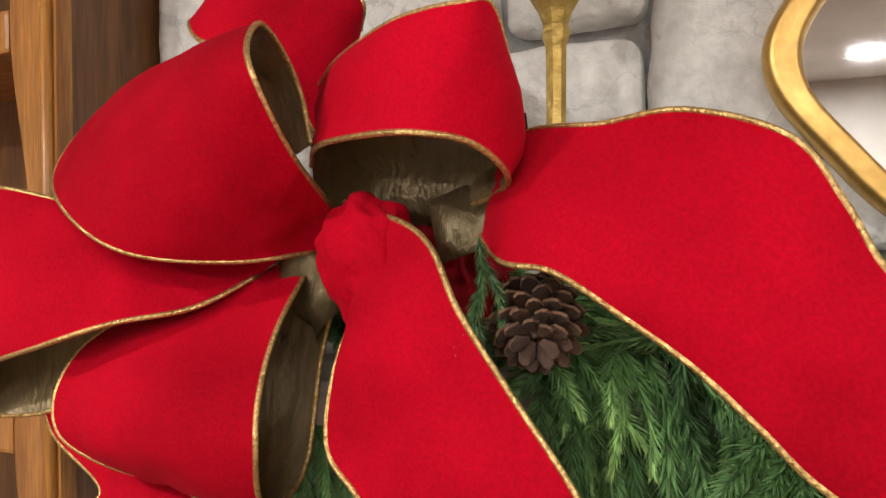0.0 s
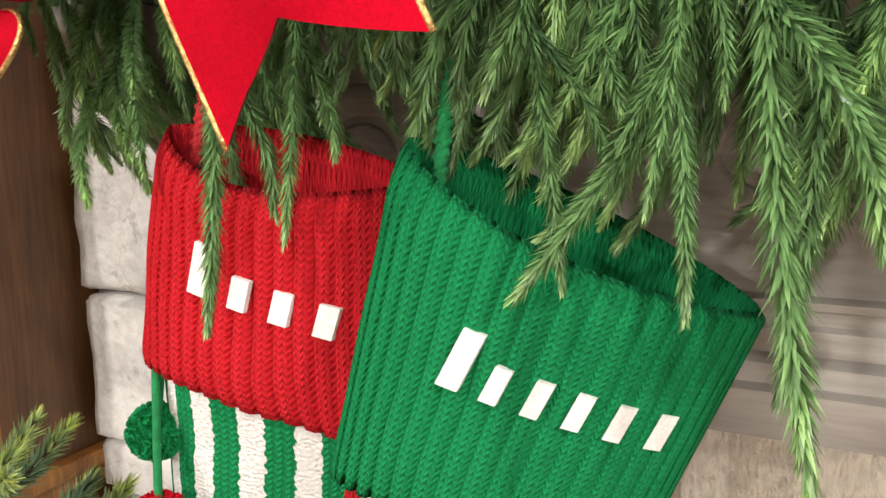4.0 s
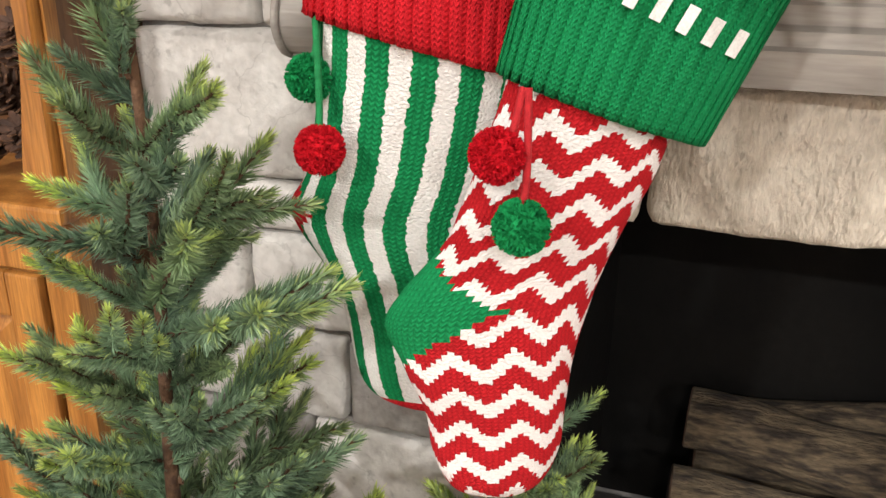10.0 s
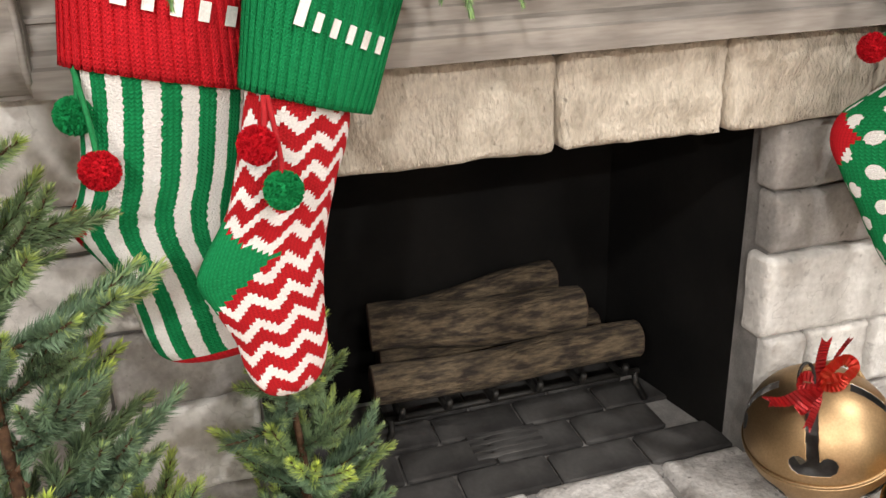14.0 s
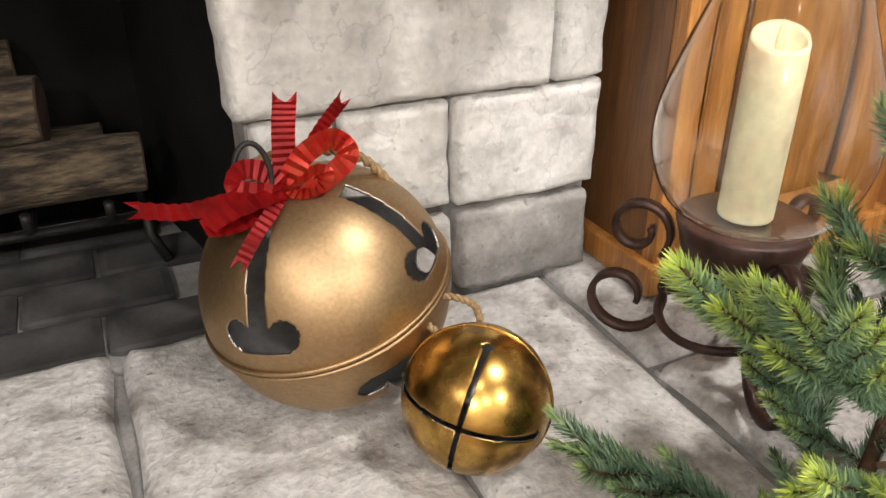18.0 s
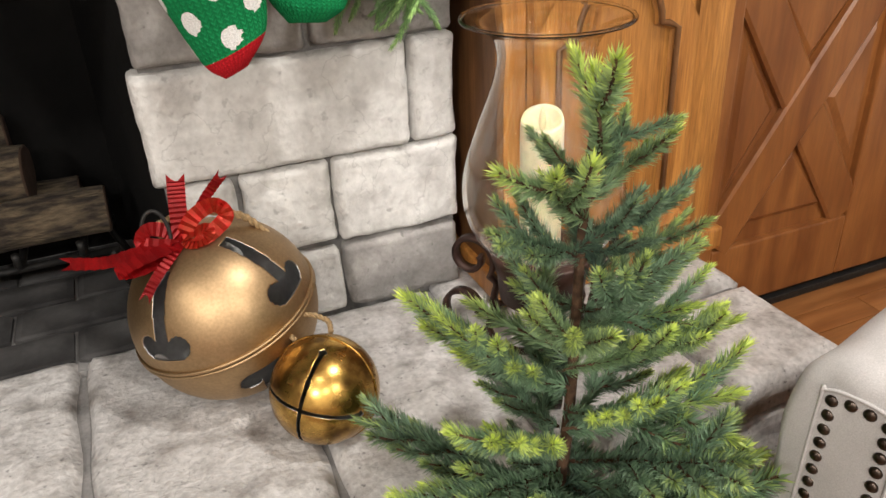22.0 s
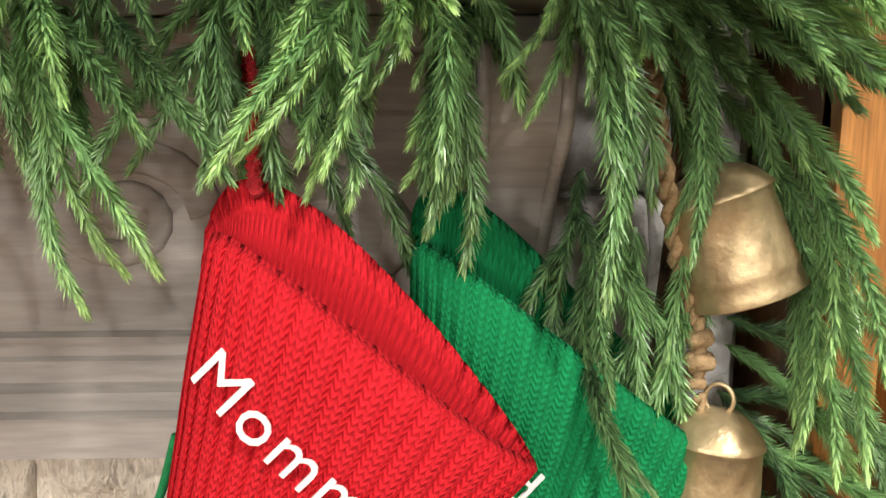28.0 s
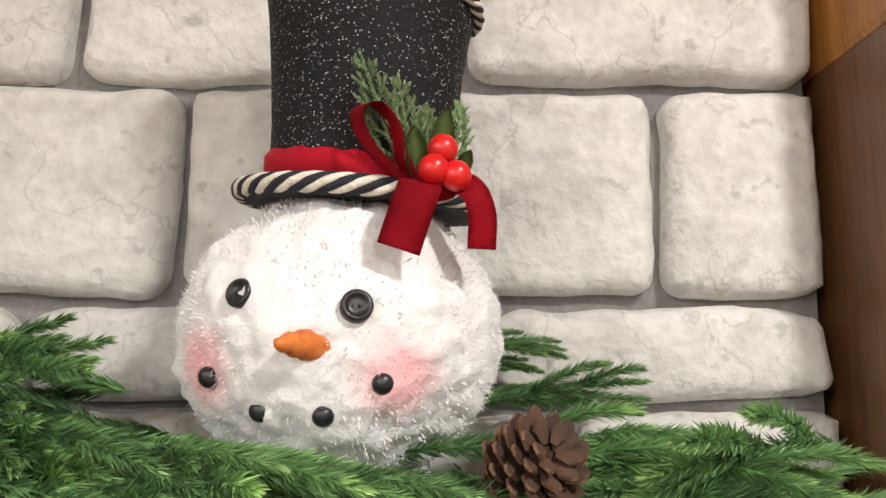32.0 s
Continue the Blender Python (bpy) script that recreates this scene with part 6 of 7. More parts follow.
for p, d, s in (((1.22, -0.06, 1.700), (1.0, -0.1, 0.30), 0.8), ((1.28, -0.06, 1.680), (1.0, -0.15, 0.16), 0.95), ((1.33, -0.08, 1.670), (1.0, -0.25, 0.08), 1.05), ((1.19, -0.06, 1.745), (1.0, -0.05, 0.10), 0.45), ((1.34, -0.13, 1.670), (1.0, -0.45, -0.2), 1.1), ((1.33, -0.16, 1.660), (0.9, -0.5, -0.5), 1.1),
                ((0.93, -0.06, 1.700), (-1.0, -0.2, 0.18), 0.8), ((0.86, -0.08, 1.690), (-1.0, -0.2, 0.25), 0.9), ((1.00, -0.05, 1.710), (-1, -0.1, 0.1), 0.7)):
    put("spray", rng.choice(FLAT), aim(p, d, rng.uniform(-40, 40), s), garland)
for p, d, s in (((1.10, -0.235, 1.668), (0.35, -0.35, -0.85), 1.05), ((1.19, -0.235, 1.672), (0.5, -0.35, -0.8), 1.1), ((1.26, -0.225, 1.668), (0.65, -0.35, -0.7), 1.15), ((1.32, -0.20, 1.662), (0.75, -0.42, -0.75), 0.8),
                ((0.90, -0.240, 1.668), (0.2, -0.4, -0.85), 1.0), ((1.00, -0.240, 1.672), (-0.1, -0.4, -0.75), 0.95)):
    put("spray", rng.choice(HANG), aim(p, d, rng.uniform(-30, 30), s), garland)
for i in range(18):
    x = 1.16 + 0.24 * (i + rng.random()) / 18
    put("spray", rng.choice(OVER), aim((x, rng.uniform(-0.245, -0.12), rng.uniform(1.655, 1.688)), (rng.uniform(0.5, 1.0), rng.uniform(-0.7, -0.3), rng.uniform(-0.35, 0.0)), rng.uniform(-40, 40), rng.uniform(0.85, 1.1)), garland)
# single strands that hang in front of the cuffs
STRAND = [garland_variant(30 + k, 0.22, 0.20, 1) for k in range(4)]
for i, (p, q) in enumerate((((-0.055, -0.30, 1.570), (-0.022, -0.342, 1.388)), ((-0.085, -0.27, 1.575), (-0.066, -0.300, 1.412)), ((0.235, -0.30, 1.600), (0.250, -0.372, 1.365)), ((0.262, -0.26, 1.590), (0.268, -0.300, 1.375)), ((0.120, -0.27, 1.570), (0.158, -0.300, 1.418)),
                             ((0.190, -0.27, 1.570), (0.224, -0.300, 1.408)), ((-0.165, -0.25, 1.600), (-0.140, -0.300, 1.455)), ((-0.010, -0.28, 1.580), (0.010, -0.320, 1.435)), ((0.205, -0.29, 1.610), (0.212, -0.330, 1.460)), ((0.310, -0.24, 1.560), (0.345, -0.290, 1.360)))):
    p, q = Vector(p), Vector(q)
    put("spray", STRAND[i % 4], aim(p, q - p + Vector((0, 0, 0.02)), rng.uniform(-60, 60), (q - p).length / 0.20), garland)
# thick dark greenery behind the bow
for i in range(22):
    x = 0.02 + 0.30 * (i + rng.random()) / 22
    put("spray", rng.choice(FLAT if i % 2 else OVER), aim((x - 0.05, rng.uniform(-0.25, -0.16), rng.uniform(1.66, 1.765)), (rng.uniform(0.3, 0.9), -0.45, rng.uniform(-0.9, -0.2)), rng.uniform(-40, 40), rng.uniform(0.85, 1.1)), garland)
for i in range(16):
    x = 0.78 + 0.25 * (i + rng.random()) / 16
    put("spray", rng.choice(FLAT), aim((x, rng.uniform(-0.20, -0.09), rng.uniform(1.715, 1.752)), ((-1 if x > 0.86 else rng.choice((-1, 1))) * rng.uniform(0.5, 1.0), rng.uniform(-0.6, -0.2), rng.uniform(0.0, 0.32)), rng.uniform(-50, 50), rng.uniform(0.75, 0.95)), garland)
# the pile rises beside the snowman
for p, d, s in (((0.94, -0.13, 1.735), (-1.0, -0.25, 0.42), 0.9), ((0.92, -0.17, 1.735), (-0.9, -0.4, 0.30), 0.95), ((0.88, -0.11, 1.740), (-1.0, -0.15, 0.45), 0.9), ((0.86, -0.17, 1.735), (-0.9, -0.4, 0.30), 0.95), ((0.95, -0.19, 1.720), (-0.6, -0.7, 0.15), 0.85), ((0.82, -0.13, 1.735), (-1.0, -0.2, 0.36), 0.9), ((0.80, -0.17, 1.725), (-0.9, -0.4, 0.22), 0.95), ((1.18, -0.07, 1.785), (1.0, -0.05, 0.08), 0.5)):
    put("spray", rng.choice(FLAT), aim(p, d, rng.uniform(-40, 40), s), garland)
for p, d, s in (((0.97, -0.12, 1.752), (-1.0, -0.15, 0.30), 1.0), ((0.93, -0.10, 1.765), (-1.0, -0.10, 0.18), 1.0), ((0.80, -0.12, 1.745), (0.9, -0.25, 0.42), 0.9), ((0.84, -0.14, 1.750), (0.9, -0.30, 0.30), 0.85), ((0.88, -0.10, 1.770), (-1.0, -0.25, 0.10), 0.95), ((0.76, -0.12, 1.755), (0.8, -0.30, 0.28), 0.95),
                ((0.96, -0.17, 1.742), (-0.8, -0.55, 0.20), 0.95), ((0.90, -0.18, 1.740), (0.5, -0.70, 0.10), 0.85), ((0.84, -0.17, 1.745), (-0.5, -0.60, 0.16), 0.95), ((0.78, -0.15, 1.750), (-0.8, -0.40, 0.20), 1.0), ((1.16, -0.06, 1.770), (1.0, -0.02, 0.12), 0.5), ((1.20, -0.08, 1.742), (1.0, -0.15, 0.28), 0.7), ((0.99, -0.255, 1.700), (0.9, -0.30, 0.04), 0.85), ((1.05, -0.262, 1.694), (0.9, -0.28, 0.0), 0.85), ((1.11, -0.262, 1.690), (0.95, -0.22, 0.02), 0.8), ((1.15, -0.275, 1.694), (1.0, -0.12, 0.10), 0.6), ((0.97, -0.240, 1.712), (1.0, -0.25, -0.06), 0.85), ((1.03, -0.248, 1.700), (1.0, -0.25, -0.04), 0.85), ((1.08, -0.250, 1.694), (1.0, -0.20, 0.0), 0.8)):
    put("spray", rng.choice(FLAT), aim(p, d, rng.uniform(-40, 40), s), garland)
for i in range(13):
    f = (i + 0.5 * rng.random()) / 13
    put("spray", rng.choice(FLAT), aim((0.80 + 0.42 * f, rng.uniform(-0.275, -0.25), 1.738 - 0.040 * min(1, f * 1.5) + rng.uniform(-0.006, 0.006)), (1.0, rng.uniform(-0.35, -0.15), rng.uniform(-0.42, -0.22)), rng.uniform(-25, 25), rng.uniform(0.95, 1.15)), garland)
for p, d in (((0.955, -0.255, 1.745), (1.0, -0.04, -0.15)), ((1.00, -0.258, 1.738), (1.0, -0.04, -0.12)), ((1.05, -0.258, 1.731), (1.0, -0.02, -0.10)), ((1.09, -0.255, 1.724), (1.0, 0.0, -0.08)), ((1.03, -0.250, 1.730), (1.0, 0.02, -0.12))):
    put("spray", rng.choice(FLAT), aim(p, d, rng.uniform(-30, 30), 0.75), garland)
# the end that falls beside the mantel
drop = thing("garland_drop", (1.36, -0.10, 1.60), "green fir garland end hanging down beside the mantel", "garland")
bm = tube(bmesh.new(), smooth_line([(1.34, -0.12, 1.655), (1.385, -0.13, 1.55), (1.385, -0.10, 1.35), (1.37, -0.09, 1.12), (1.36, -0.09, 0.99)], 24), 0.010, 7)
part("core", bm, TWIG, drop)
for p, d, s in (
    ((1.36, -0.15, 1.62), (0.9, -0.3, -0.5), 1.0), ((1.38, -0.13, 1.60), (0.8, -0.4, -0.5), 1.15), ((1.39, -0.12, 1.58), (0.9, -0.35, -0.8), 1.15), ((1.36, -0.13, 1.58), (0.5, -0.4, -0.9), 1.2), ((1.40, -0.12, 1.52), (0.8, -0.4, -0.6), 1.0),
    ((1.31, -0.15, 1.51), (-0.25, -0.45, -0.8), 1.0), ((1.335, -0.16, 1.50), (-0.05, -0.45, -1.0), 1.2), ((1.33, -0.15, 1.48), (-0.55, -0.4, -0.75), 1.0), ((1.345, -0.16, 1.47), (-0.1, -0.42, -1.1), 1.15),
    ((1.42, -0.14, 1.40), (0.9, -0.35, -0.25), 0.85), ((1.42, -0.13, 1.34), (0.75, -0.3, -0.6), 0.95),
    ((1.42, -0.13, 1.30), (0.85, -0.30, -0.15), 1.0), ((1.41, -0.15, 1.27), (0.95, -0.40, -0.25), 1.15), ((1.41, -0.13, 1.25), (0.55, -0.25, -0.8), 1.0), ((1.40, -0.12, 1.22), (0.3, -0.2, -1), 1.0),
    ((1.40, -0.12, 1.14), (0.45, -0.30, -0.9), 1.05), ((1.395, -0.14, 1.11), (0.35, -0.25, -1), 1.15), ((1.39, -0.11, 1.06), (0.15, -0.25, -1), 0.95), ((1.385, -0.11, 1.02), (0.05, -0.22, -1), 0.95),
    ((1.33, -0.12, 1.16), (-0.35, -0.3, -0.9), 0.85), ((1.33, -0.12, 1.12), (-0.5, -0.35, -0.9), 0.95), ((1.335, -0.11, 1.05), (-0.3, -0.25, -1), 0.9), ((1.345, -0.10, 1.02), (-0.1, -0.25, -1), 0.9)):
    put("spray", rng.choice(HANG), aim(p, d, rng.uniform(-30, 30), s * rng.uniform(0.92, 1.0)), drop)
    if p[2] < 1.45:
        put("spray", rng.choice(OVER), aim(Vector(p) + Vector((0.012, 0.02, 0.03)), Vector(d) + Vector((rng.uniform(-0.3, 0.3), 0.05, 0.2)), rng.uniform(-30, 30), s * 0.85), drop)
for i, (p, ax, s, lab) in enumerate((((1.015, -0.278, 1.676), (0.5, -0.85, -0.1), 0.064, "brown open pinecone set in the garland"), ((1.204, -0.272, 1.688), (0.3, -0.7, -0.45), 0.06, "brown open pinecone tucked under fir sprays"), ((1.212, -0.232, 1.716), (0.30, -0.75, 0.45), 0.062, "brown open pinecone standing up beside the snowman"), ((0.031, -0.302, 1.709), (0.25, -0.9, -0.35), 0.066, "brown open pinecone half hidden by the bow"), ((0.60, -0.26, 1.675), (0.1, -0.9, 0.1), 0.07, "brown open pinecone set in the garland"))):
    pinecone(p, ax, s, lab, 1.0, i + 1)

# ---- small spruce trees ----


def spruce_variant(k, Lm, pairs):
    r = random.Random(300 + k)
    main = [Vector((0.01 * math.sin(f * 3 + k), Lm * f, 0.012 * math.sin(f * 2.4 + k) + 0.10 * Lm * f * f)) for f in (0, 0.25, 0.5, 0.75, 1)]
    stems = [main]
    for j in range(pairs):
        f = 0.25 + 0.58 * (j + 0.4 * r.random()) / pairs
        i = f * 4
        p = main[int(i)].lerp(main[min(4, int(i) + 1)], i - int(i))
        s = 1 if j % 2 else -1
        d = Vector((s * r.uniform(0.5, 0.8), 0.85, r.uniform(-0.05, 0.35))).normalized()
        l = r.uniform(0.050, 0.075) * (1.1 - 0.3 * f)
        stems.append([p, p + d * l * 0.5, p + d * l + Vector((0, 0.006, 0.006))])
    return twig_mesh("branch", stems, 0.0175, 50, 3900, r, 0.0023, [TWIG, SPRUCE if k % 3 else SPRUCE_PALE], 0.0020)


SPR = {"short": [spruce_variant(k, 0.075, 2) for k in range(4)], "middle": [spruce_variant(10 + k, 0.14, 5) for k in range(5)], "long": [spruce_variant(20 + k, 0.215, 8) for k in range(6)]}


def spruce(x, y, z0, height, base_r, label, seed, bare=0.10, step=0.042, lean=(0, 0), taper=0.8, thin=0.10, also=()):
    r = random.Random(seed)
    th = thing("spruce_tree", (x, y, z0), label, "artificial tree", "small artificial spruce trees")
    bm = bmesh.new()
    tube(bm, [(x + lean[0] * f + 0.004 * math.sin(f * 9 + seed), y + lean[1] * f + 0.004 * math.cos(f * 7), z0 + height * f * 0.97) for f in [i / 16 for i in range(17)]], lambda f: 0.0105 * (1 - 0.6 * f), 8)
    part("trunk", bm, TWIG, th, "thin brown paper-wrapped trunk")
    z, a = z0 + height * bare, seed * 1.3
    while z < z0 + height * 0.87:
        f = (z - z0) / height
        a += 2.4 + r.uniform(-0.25, 0.25)
        reach = (base_r * (1 - f) ** taper + 0.05) * r.uniform(0.8, 1.08)
        if thin > 0.2:
            # short where the hearth and the lamp stand behind it
            reach *= 0.30 if f < 0.44 and math.sin(a) > 0.05 else 0.62 if math.sin(a) > 0.45 else 1.12 if f < 0.7 else 0.95
        kind, ln = ("short", 0.075) if reach < 0.11 else ("middle", 0.14) if reach < 0.19 else ("long", 0.215)
        d = (math.cos(a), math.sin(a), r.uniform(0.25, 0.55) + 0.5 * f)
        put("branch", r.choice(SPR[kind]), aim((x + lean[0] * f, y + lean[1] * f, z), d, r.uniform(-40, 40), reach / ln), th)
        z += step * (0.34 + 0.10 * f + 2.2 * max(0.0, thin - 0.10) * max(0.0, f - 0.55))
    for tip in also:
        tip = Vector(tip)
        f = (tip.z - z0) / height
        c = Vector((x + lean[0] * f, y + lean[1] * f, tip.z))
        c.z -= 0.28 * (tip - c).length
        L = (tip - c).length
        put("branch", r.choice(SPR["middle" if L < 0.24 else "long"]), aim(c, tip - c, r.uniform(-40, 40), L / (0.14 if L < 0.24 else 0.215)), th)
    put("branch", SPR["short"][0], aim((x + lean[0], y + lean[1], z0 + height - 0.105), (0.06, -0.03, 1), 30, 1.35), th)
    put("branch", SPR["short"][1], aim((x + lean[0], y + lean[1], z0 + height - 0.10), (0.45, -0.3, 1), 80, 0.8), th)
    bm = bmesh.new()
    lathe(bm, [(0.0002, z0), (0.05, z0), (0.062, z0 + 0.07), (0.058, z0 + 0.075), (0.0002, z0 + 0.07)], (x, y, 0), 20)
    part("burlap_base", bm, ROPE, th, "burlap-wrapped base")
    return th


spruce(1.332, -0.570, 0.0, 0.918, 0.33, "green artificial spruce with lime tips on the floor before the hearth", 3, lean=(0.050, -0.022), step=0.044, taper=0.95, thin=0.24, also=((1.125, -0.46, 0.432), (1.036, -0.56, 0.355), (1.205, -0.49, 0.610), (1.513, -0.70, 0.538), (1.48, -0.65, 0.65), (1.41, -0.64, 0.74),
    (1.13, -0.70, 0.48), (1.24, -0.80, 0.44), (1.37, -0.83, 0.46), (1.47, -0.78, 0.46), (1.08, -0.64, 0.33), (1.18, -0.78, 0.33), (1.32, -0.85, 0.32), (1.45, -0.82, 0.34), (1.10, -0.60, 0.24), (1.54, -0.68, 0.42)))
spruce(-0.294, -0.335, 0.349, 1.03, 0.36, "tall blue-green artificial spruce with lime tips on the hearth", 7, bare=0.14, step=0.044, taper=1.35, also=((-0.155, -0.36, 1.165), (-0.108, -0.37, 1.075)))
spruce(0.031, -0.091, 0.349, 0.52, 0.17, "small dark green artificial spruce on the hearth by the firebox", 9, step=0.048)

# ---- red velvet bow ----
bow = thing("bow", (-0.09, -0.28, 1.80), "large red velvet bow with gold wired edges and dull gold lining", "bow")
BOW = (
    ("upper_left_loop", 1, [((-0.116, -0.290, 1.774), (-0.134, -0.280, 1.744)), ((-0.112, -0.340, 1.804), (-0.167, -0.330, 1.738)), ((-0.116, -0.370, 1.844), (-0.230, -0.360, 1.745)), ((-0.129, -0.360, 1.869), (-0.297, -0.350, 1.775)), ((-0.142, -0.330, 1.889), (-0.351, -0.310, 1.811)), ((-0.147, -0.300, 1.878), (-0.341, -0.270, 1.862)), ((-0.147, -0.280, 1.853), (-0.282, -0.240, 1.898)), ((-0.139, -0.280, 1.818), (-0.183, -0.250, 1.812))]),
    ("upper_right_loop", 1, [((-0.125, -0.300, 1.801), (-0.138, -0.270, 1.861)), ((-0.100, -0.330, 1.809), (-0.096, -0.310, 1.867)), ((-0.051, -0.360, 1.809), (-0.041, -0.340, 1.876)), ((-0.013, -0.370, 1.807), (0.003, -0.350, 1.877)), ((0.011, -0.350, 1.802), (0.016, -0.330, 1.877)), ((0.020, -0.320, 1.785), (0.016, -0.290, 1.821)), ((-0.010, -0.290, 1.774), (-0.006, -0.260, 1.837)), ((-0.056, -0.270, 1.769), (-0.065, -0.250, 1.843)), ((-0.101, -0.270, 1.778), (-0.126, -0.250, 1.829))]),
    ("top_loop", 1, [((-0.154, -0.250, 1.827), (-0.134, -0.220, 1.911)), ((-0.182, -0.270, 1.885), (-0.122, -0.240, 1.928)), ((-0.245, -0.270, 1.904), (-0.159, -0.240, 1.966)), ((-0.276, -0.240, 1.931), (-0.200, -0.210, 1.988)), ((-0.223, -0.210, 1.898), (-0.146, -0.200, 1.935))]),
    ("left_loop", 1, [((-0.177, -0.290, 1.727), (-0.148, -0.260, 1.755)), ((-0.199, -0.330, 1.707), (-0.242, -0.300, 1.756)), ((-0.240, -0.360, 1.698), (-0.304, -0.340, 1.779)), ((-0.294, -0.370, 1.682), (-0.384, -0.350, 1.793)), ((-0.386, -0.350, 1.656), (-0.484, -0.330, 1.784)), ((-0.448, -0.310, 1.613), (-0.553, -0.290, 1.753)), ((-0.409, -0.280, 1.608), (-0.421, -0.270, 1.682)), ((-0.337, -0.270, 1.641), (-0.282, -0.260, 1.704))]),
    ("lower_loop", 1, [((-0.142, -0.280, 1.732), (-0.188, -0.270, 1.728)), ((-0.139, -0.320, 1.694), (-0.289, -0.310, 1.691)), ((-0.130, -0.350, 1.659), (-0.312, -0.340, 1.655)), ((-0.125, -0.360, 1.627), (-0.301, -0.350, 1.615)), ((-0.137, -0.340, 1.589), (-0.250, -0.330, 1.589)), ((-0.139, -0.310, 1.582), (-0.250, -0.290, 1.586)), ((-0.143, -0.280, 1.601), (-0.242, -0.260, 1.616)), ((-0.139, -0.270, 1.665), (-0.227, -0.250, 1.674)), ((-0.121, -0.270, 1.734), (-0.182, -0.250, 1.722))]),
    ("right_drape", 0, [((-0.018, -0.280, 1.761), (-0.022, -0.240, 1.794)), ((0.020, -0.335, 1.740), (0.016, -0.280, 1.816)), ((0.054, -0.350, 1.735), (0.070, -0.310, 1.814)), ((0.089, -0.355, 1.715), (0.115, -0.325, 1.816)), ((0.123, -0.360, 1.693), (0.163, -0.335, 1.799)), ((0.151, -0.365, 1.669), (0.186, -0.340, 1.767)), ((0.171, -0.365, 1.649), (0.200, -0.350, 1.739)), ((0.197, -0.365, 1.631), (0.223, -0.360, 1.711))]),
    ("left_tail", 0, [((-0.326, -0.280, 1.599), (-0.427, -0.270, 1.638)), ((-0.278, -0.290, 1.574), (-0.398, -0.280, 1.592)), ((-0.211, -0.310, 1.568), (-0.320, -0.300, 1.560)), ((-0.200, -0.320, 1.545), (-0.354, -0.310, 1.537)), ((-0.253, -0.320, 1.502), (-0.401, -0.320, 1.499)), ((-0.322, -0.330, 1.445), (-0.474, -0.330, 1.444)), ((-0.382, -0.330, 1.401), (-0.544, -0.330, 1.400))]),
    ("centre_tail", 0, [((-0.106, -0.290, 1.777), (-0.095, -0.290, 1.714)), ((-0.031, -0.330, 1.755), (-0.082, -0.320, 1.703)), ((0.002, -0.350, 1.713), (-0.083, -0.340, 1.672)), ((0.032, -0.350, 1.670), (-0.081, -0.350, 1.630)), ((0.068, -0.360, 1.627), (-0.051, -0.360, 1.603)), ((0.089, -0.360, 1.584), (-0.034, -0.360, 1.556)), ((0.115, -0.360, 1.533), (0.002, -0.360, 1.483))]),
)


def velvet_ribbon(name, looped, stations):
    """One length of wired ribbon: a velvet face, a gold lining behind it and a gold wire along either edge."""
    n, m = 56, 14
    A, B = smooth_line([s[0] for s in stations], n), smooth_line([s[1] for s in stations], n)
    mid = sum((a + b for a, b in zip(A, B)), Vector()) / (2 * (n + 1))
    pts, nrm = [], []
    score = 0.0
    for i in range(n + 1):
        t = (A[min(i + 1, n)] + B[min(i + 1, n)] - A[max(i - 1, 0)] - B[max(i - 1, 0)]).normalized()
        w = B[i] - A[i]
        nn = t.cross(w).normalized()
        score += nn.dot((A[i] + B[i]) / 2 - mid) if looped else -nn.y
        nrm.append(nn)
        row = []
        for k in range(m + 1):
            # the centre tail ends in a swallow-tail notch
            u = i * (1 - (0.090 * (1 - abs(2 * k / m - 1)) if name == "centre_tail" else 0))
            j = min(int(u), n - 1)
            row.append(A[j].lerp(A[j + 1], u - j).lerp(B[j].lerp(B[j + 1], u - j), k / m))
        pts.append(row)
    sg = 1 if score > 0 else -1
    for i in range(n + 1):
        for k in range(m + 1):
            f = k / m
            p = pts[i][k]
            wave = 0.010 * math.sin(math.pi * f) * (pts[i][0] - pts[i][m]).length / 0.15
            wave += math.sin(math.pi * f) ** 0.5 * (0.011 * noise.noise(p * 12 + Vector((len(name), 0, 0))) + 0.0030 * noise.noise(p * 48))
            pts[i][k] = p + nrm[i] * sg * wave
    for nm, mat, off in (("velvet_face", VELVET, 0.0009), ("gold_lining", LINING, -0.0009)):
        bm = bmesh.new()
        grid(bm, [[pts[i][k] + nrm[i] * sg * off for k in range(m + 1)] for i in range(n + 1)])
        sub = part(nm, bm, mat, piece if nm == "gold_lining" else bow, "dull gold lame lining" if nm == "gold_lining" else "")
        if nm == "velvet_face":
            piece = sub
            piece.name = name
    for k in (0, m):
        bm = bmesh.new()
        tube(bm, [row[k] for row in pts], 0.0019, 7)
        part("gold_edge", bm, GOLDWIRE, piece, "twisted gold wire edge")


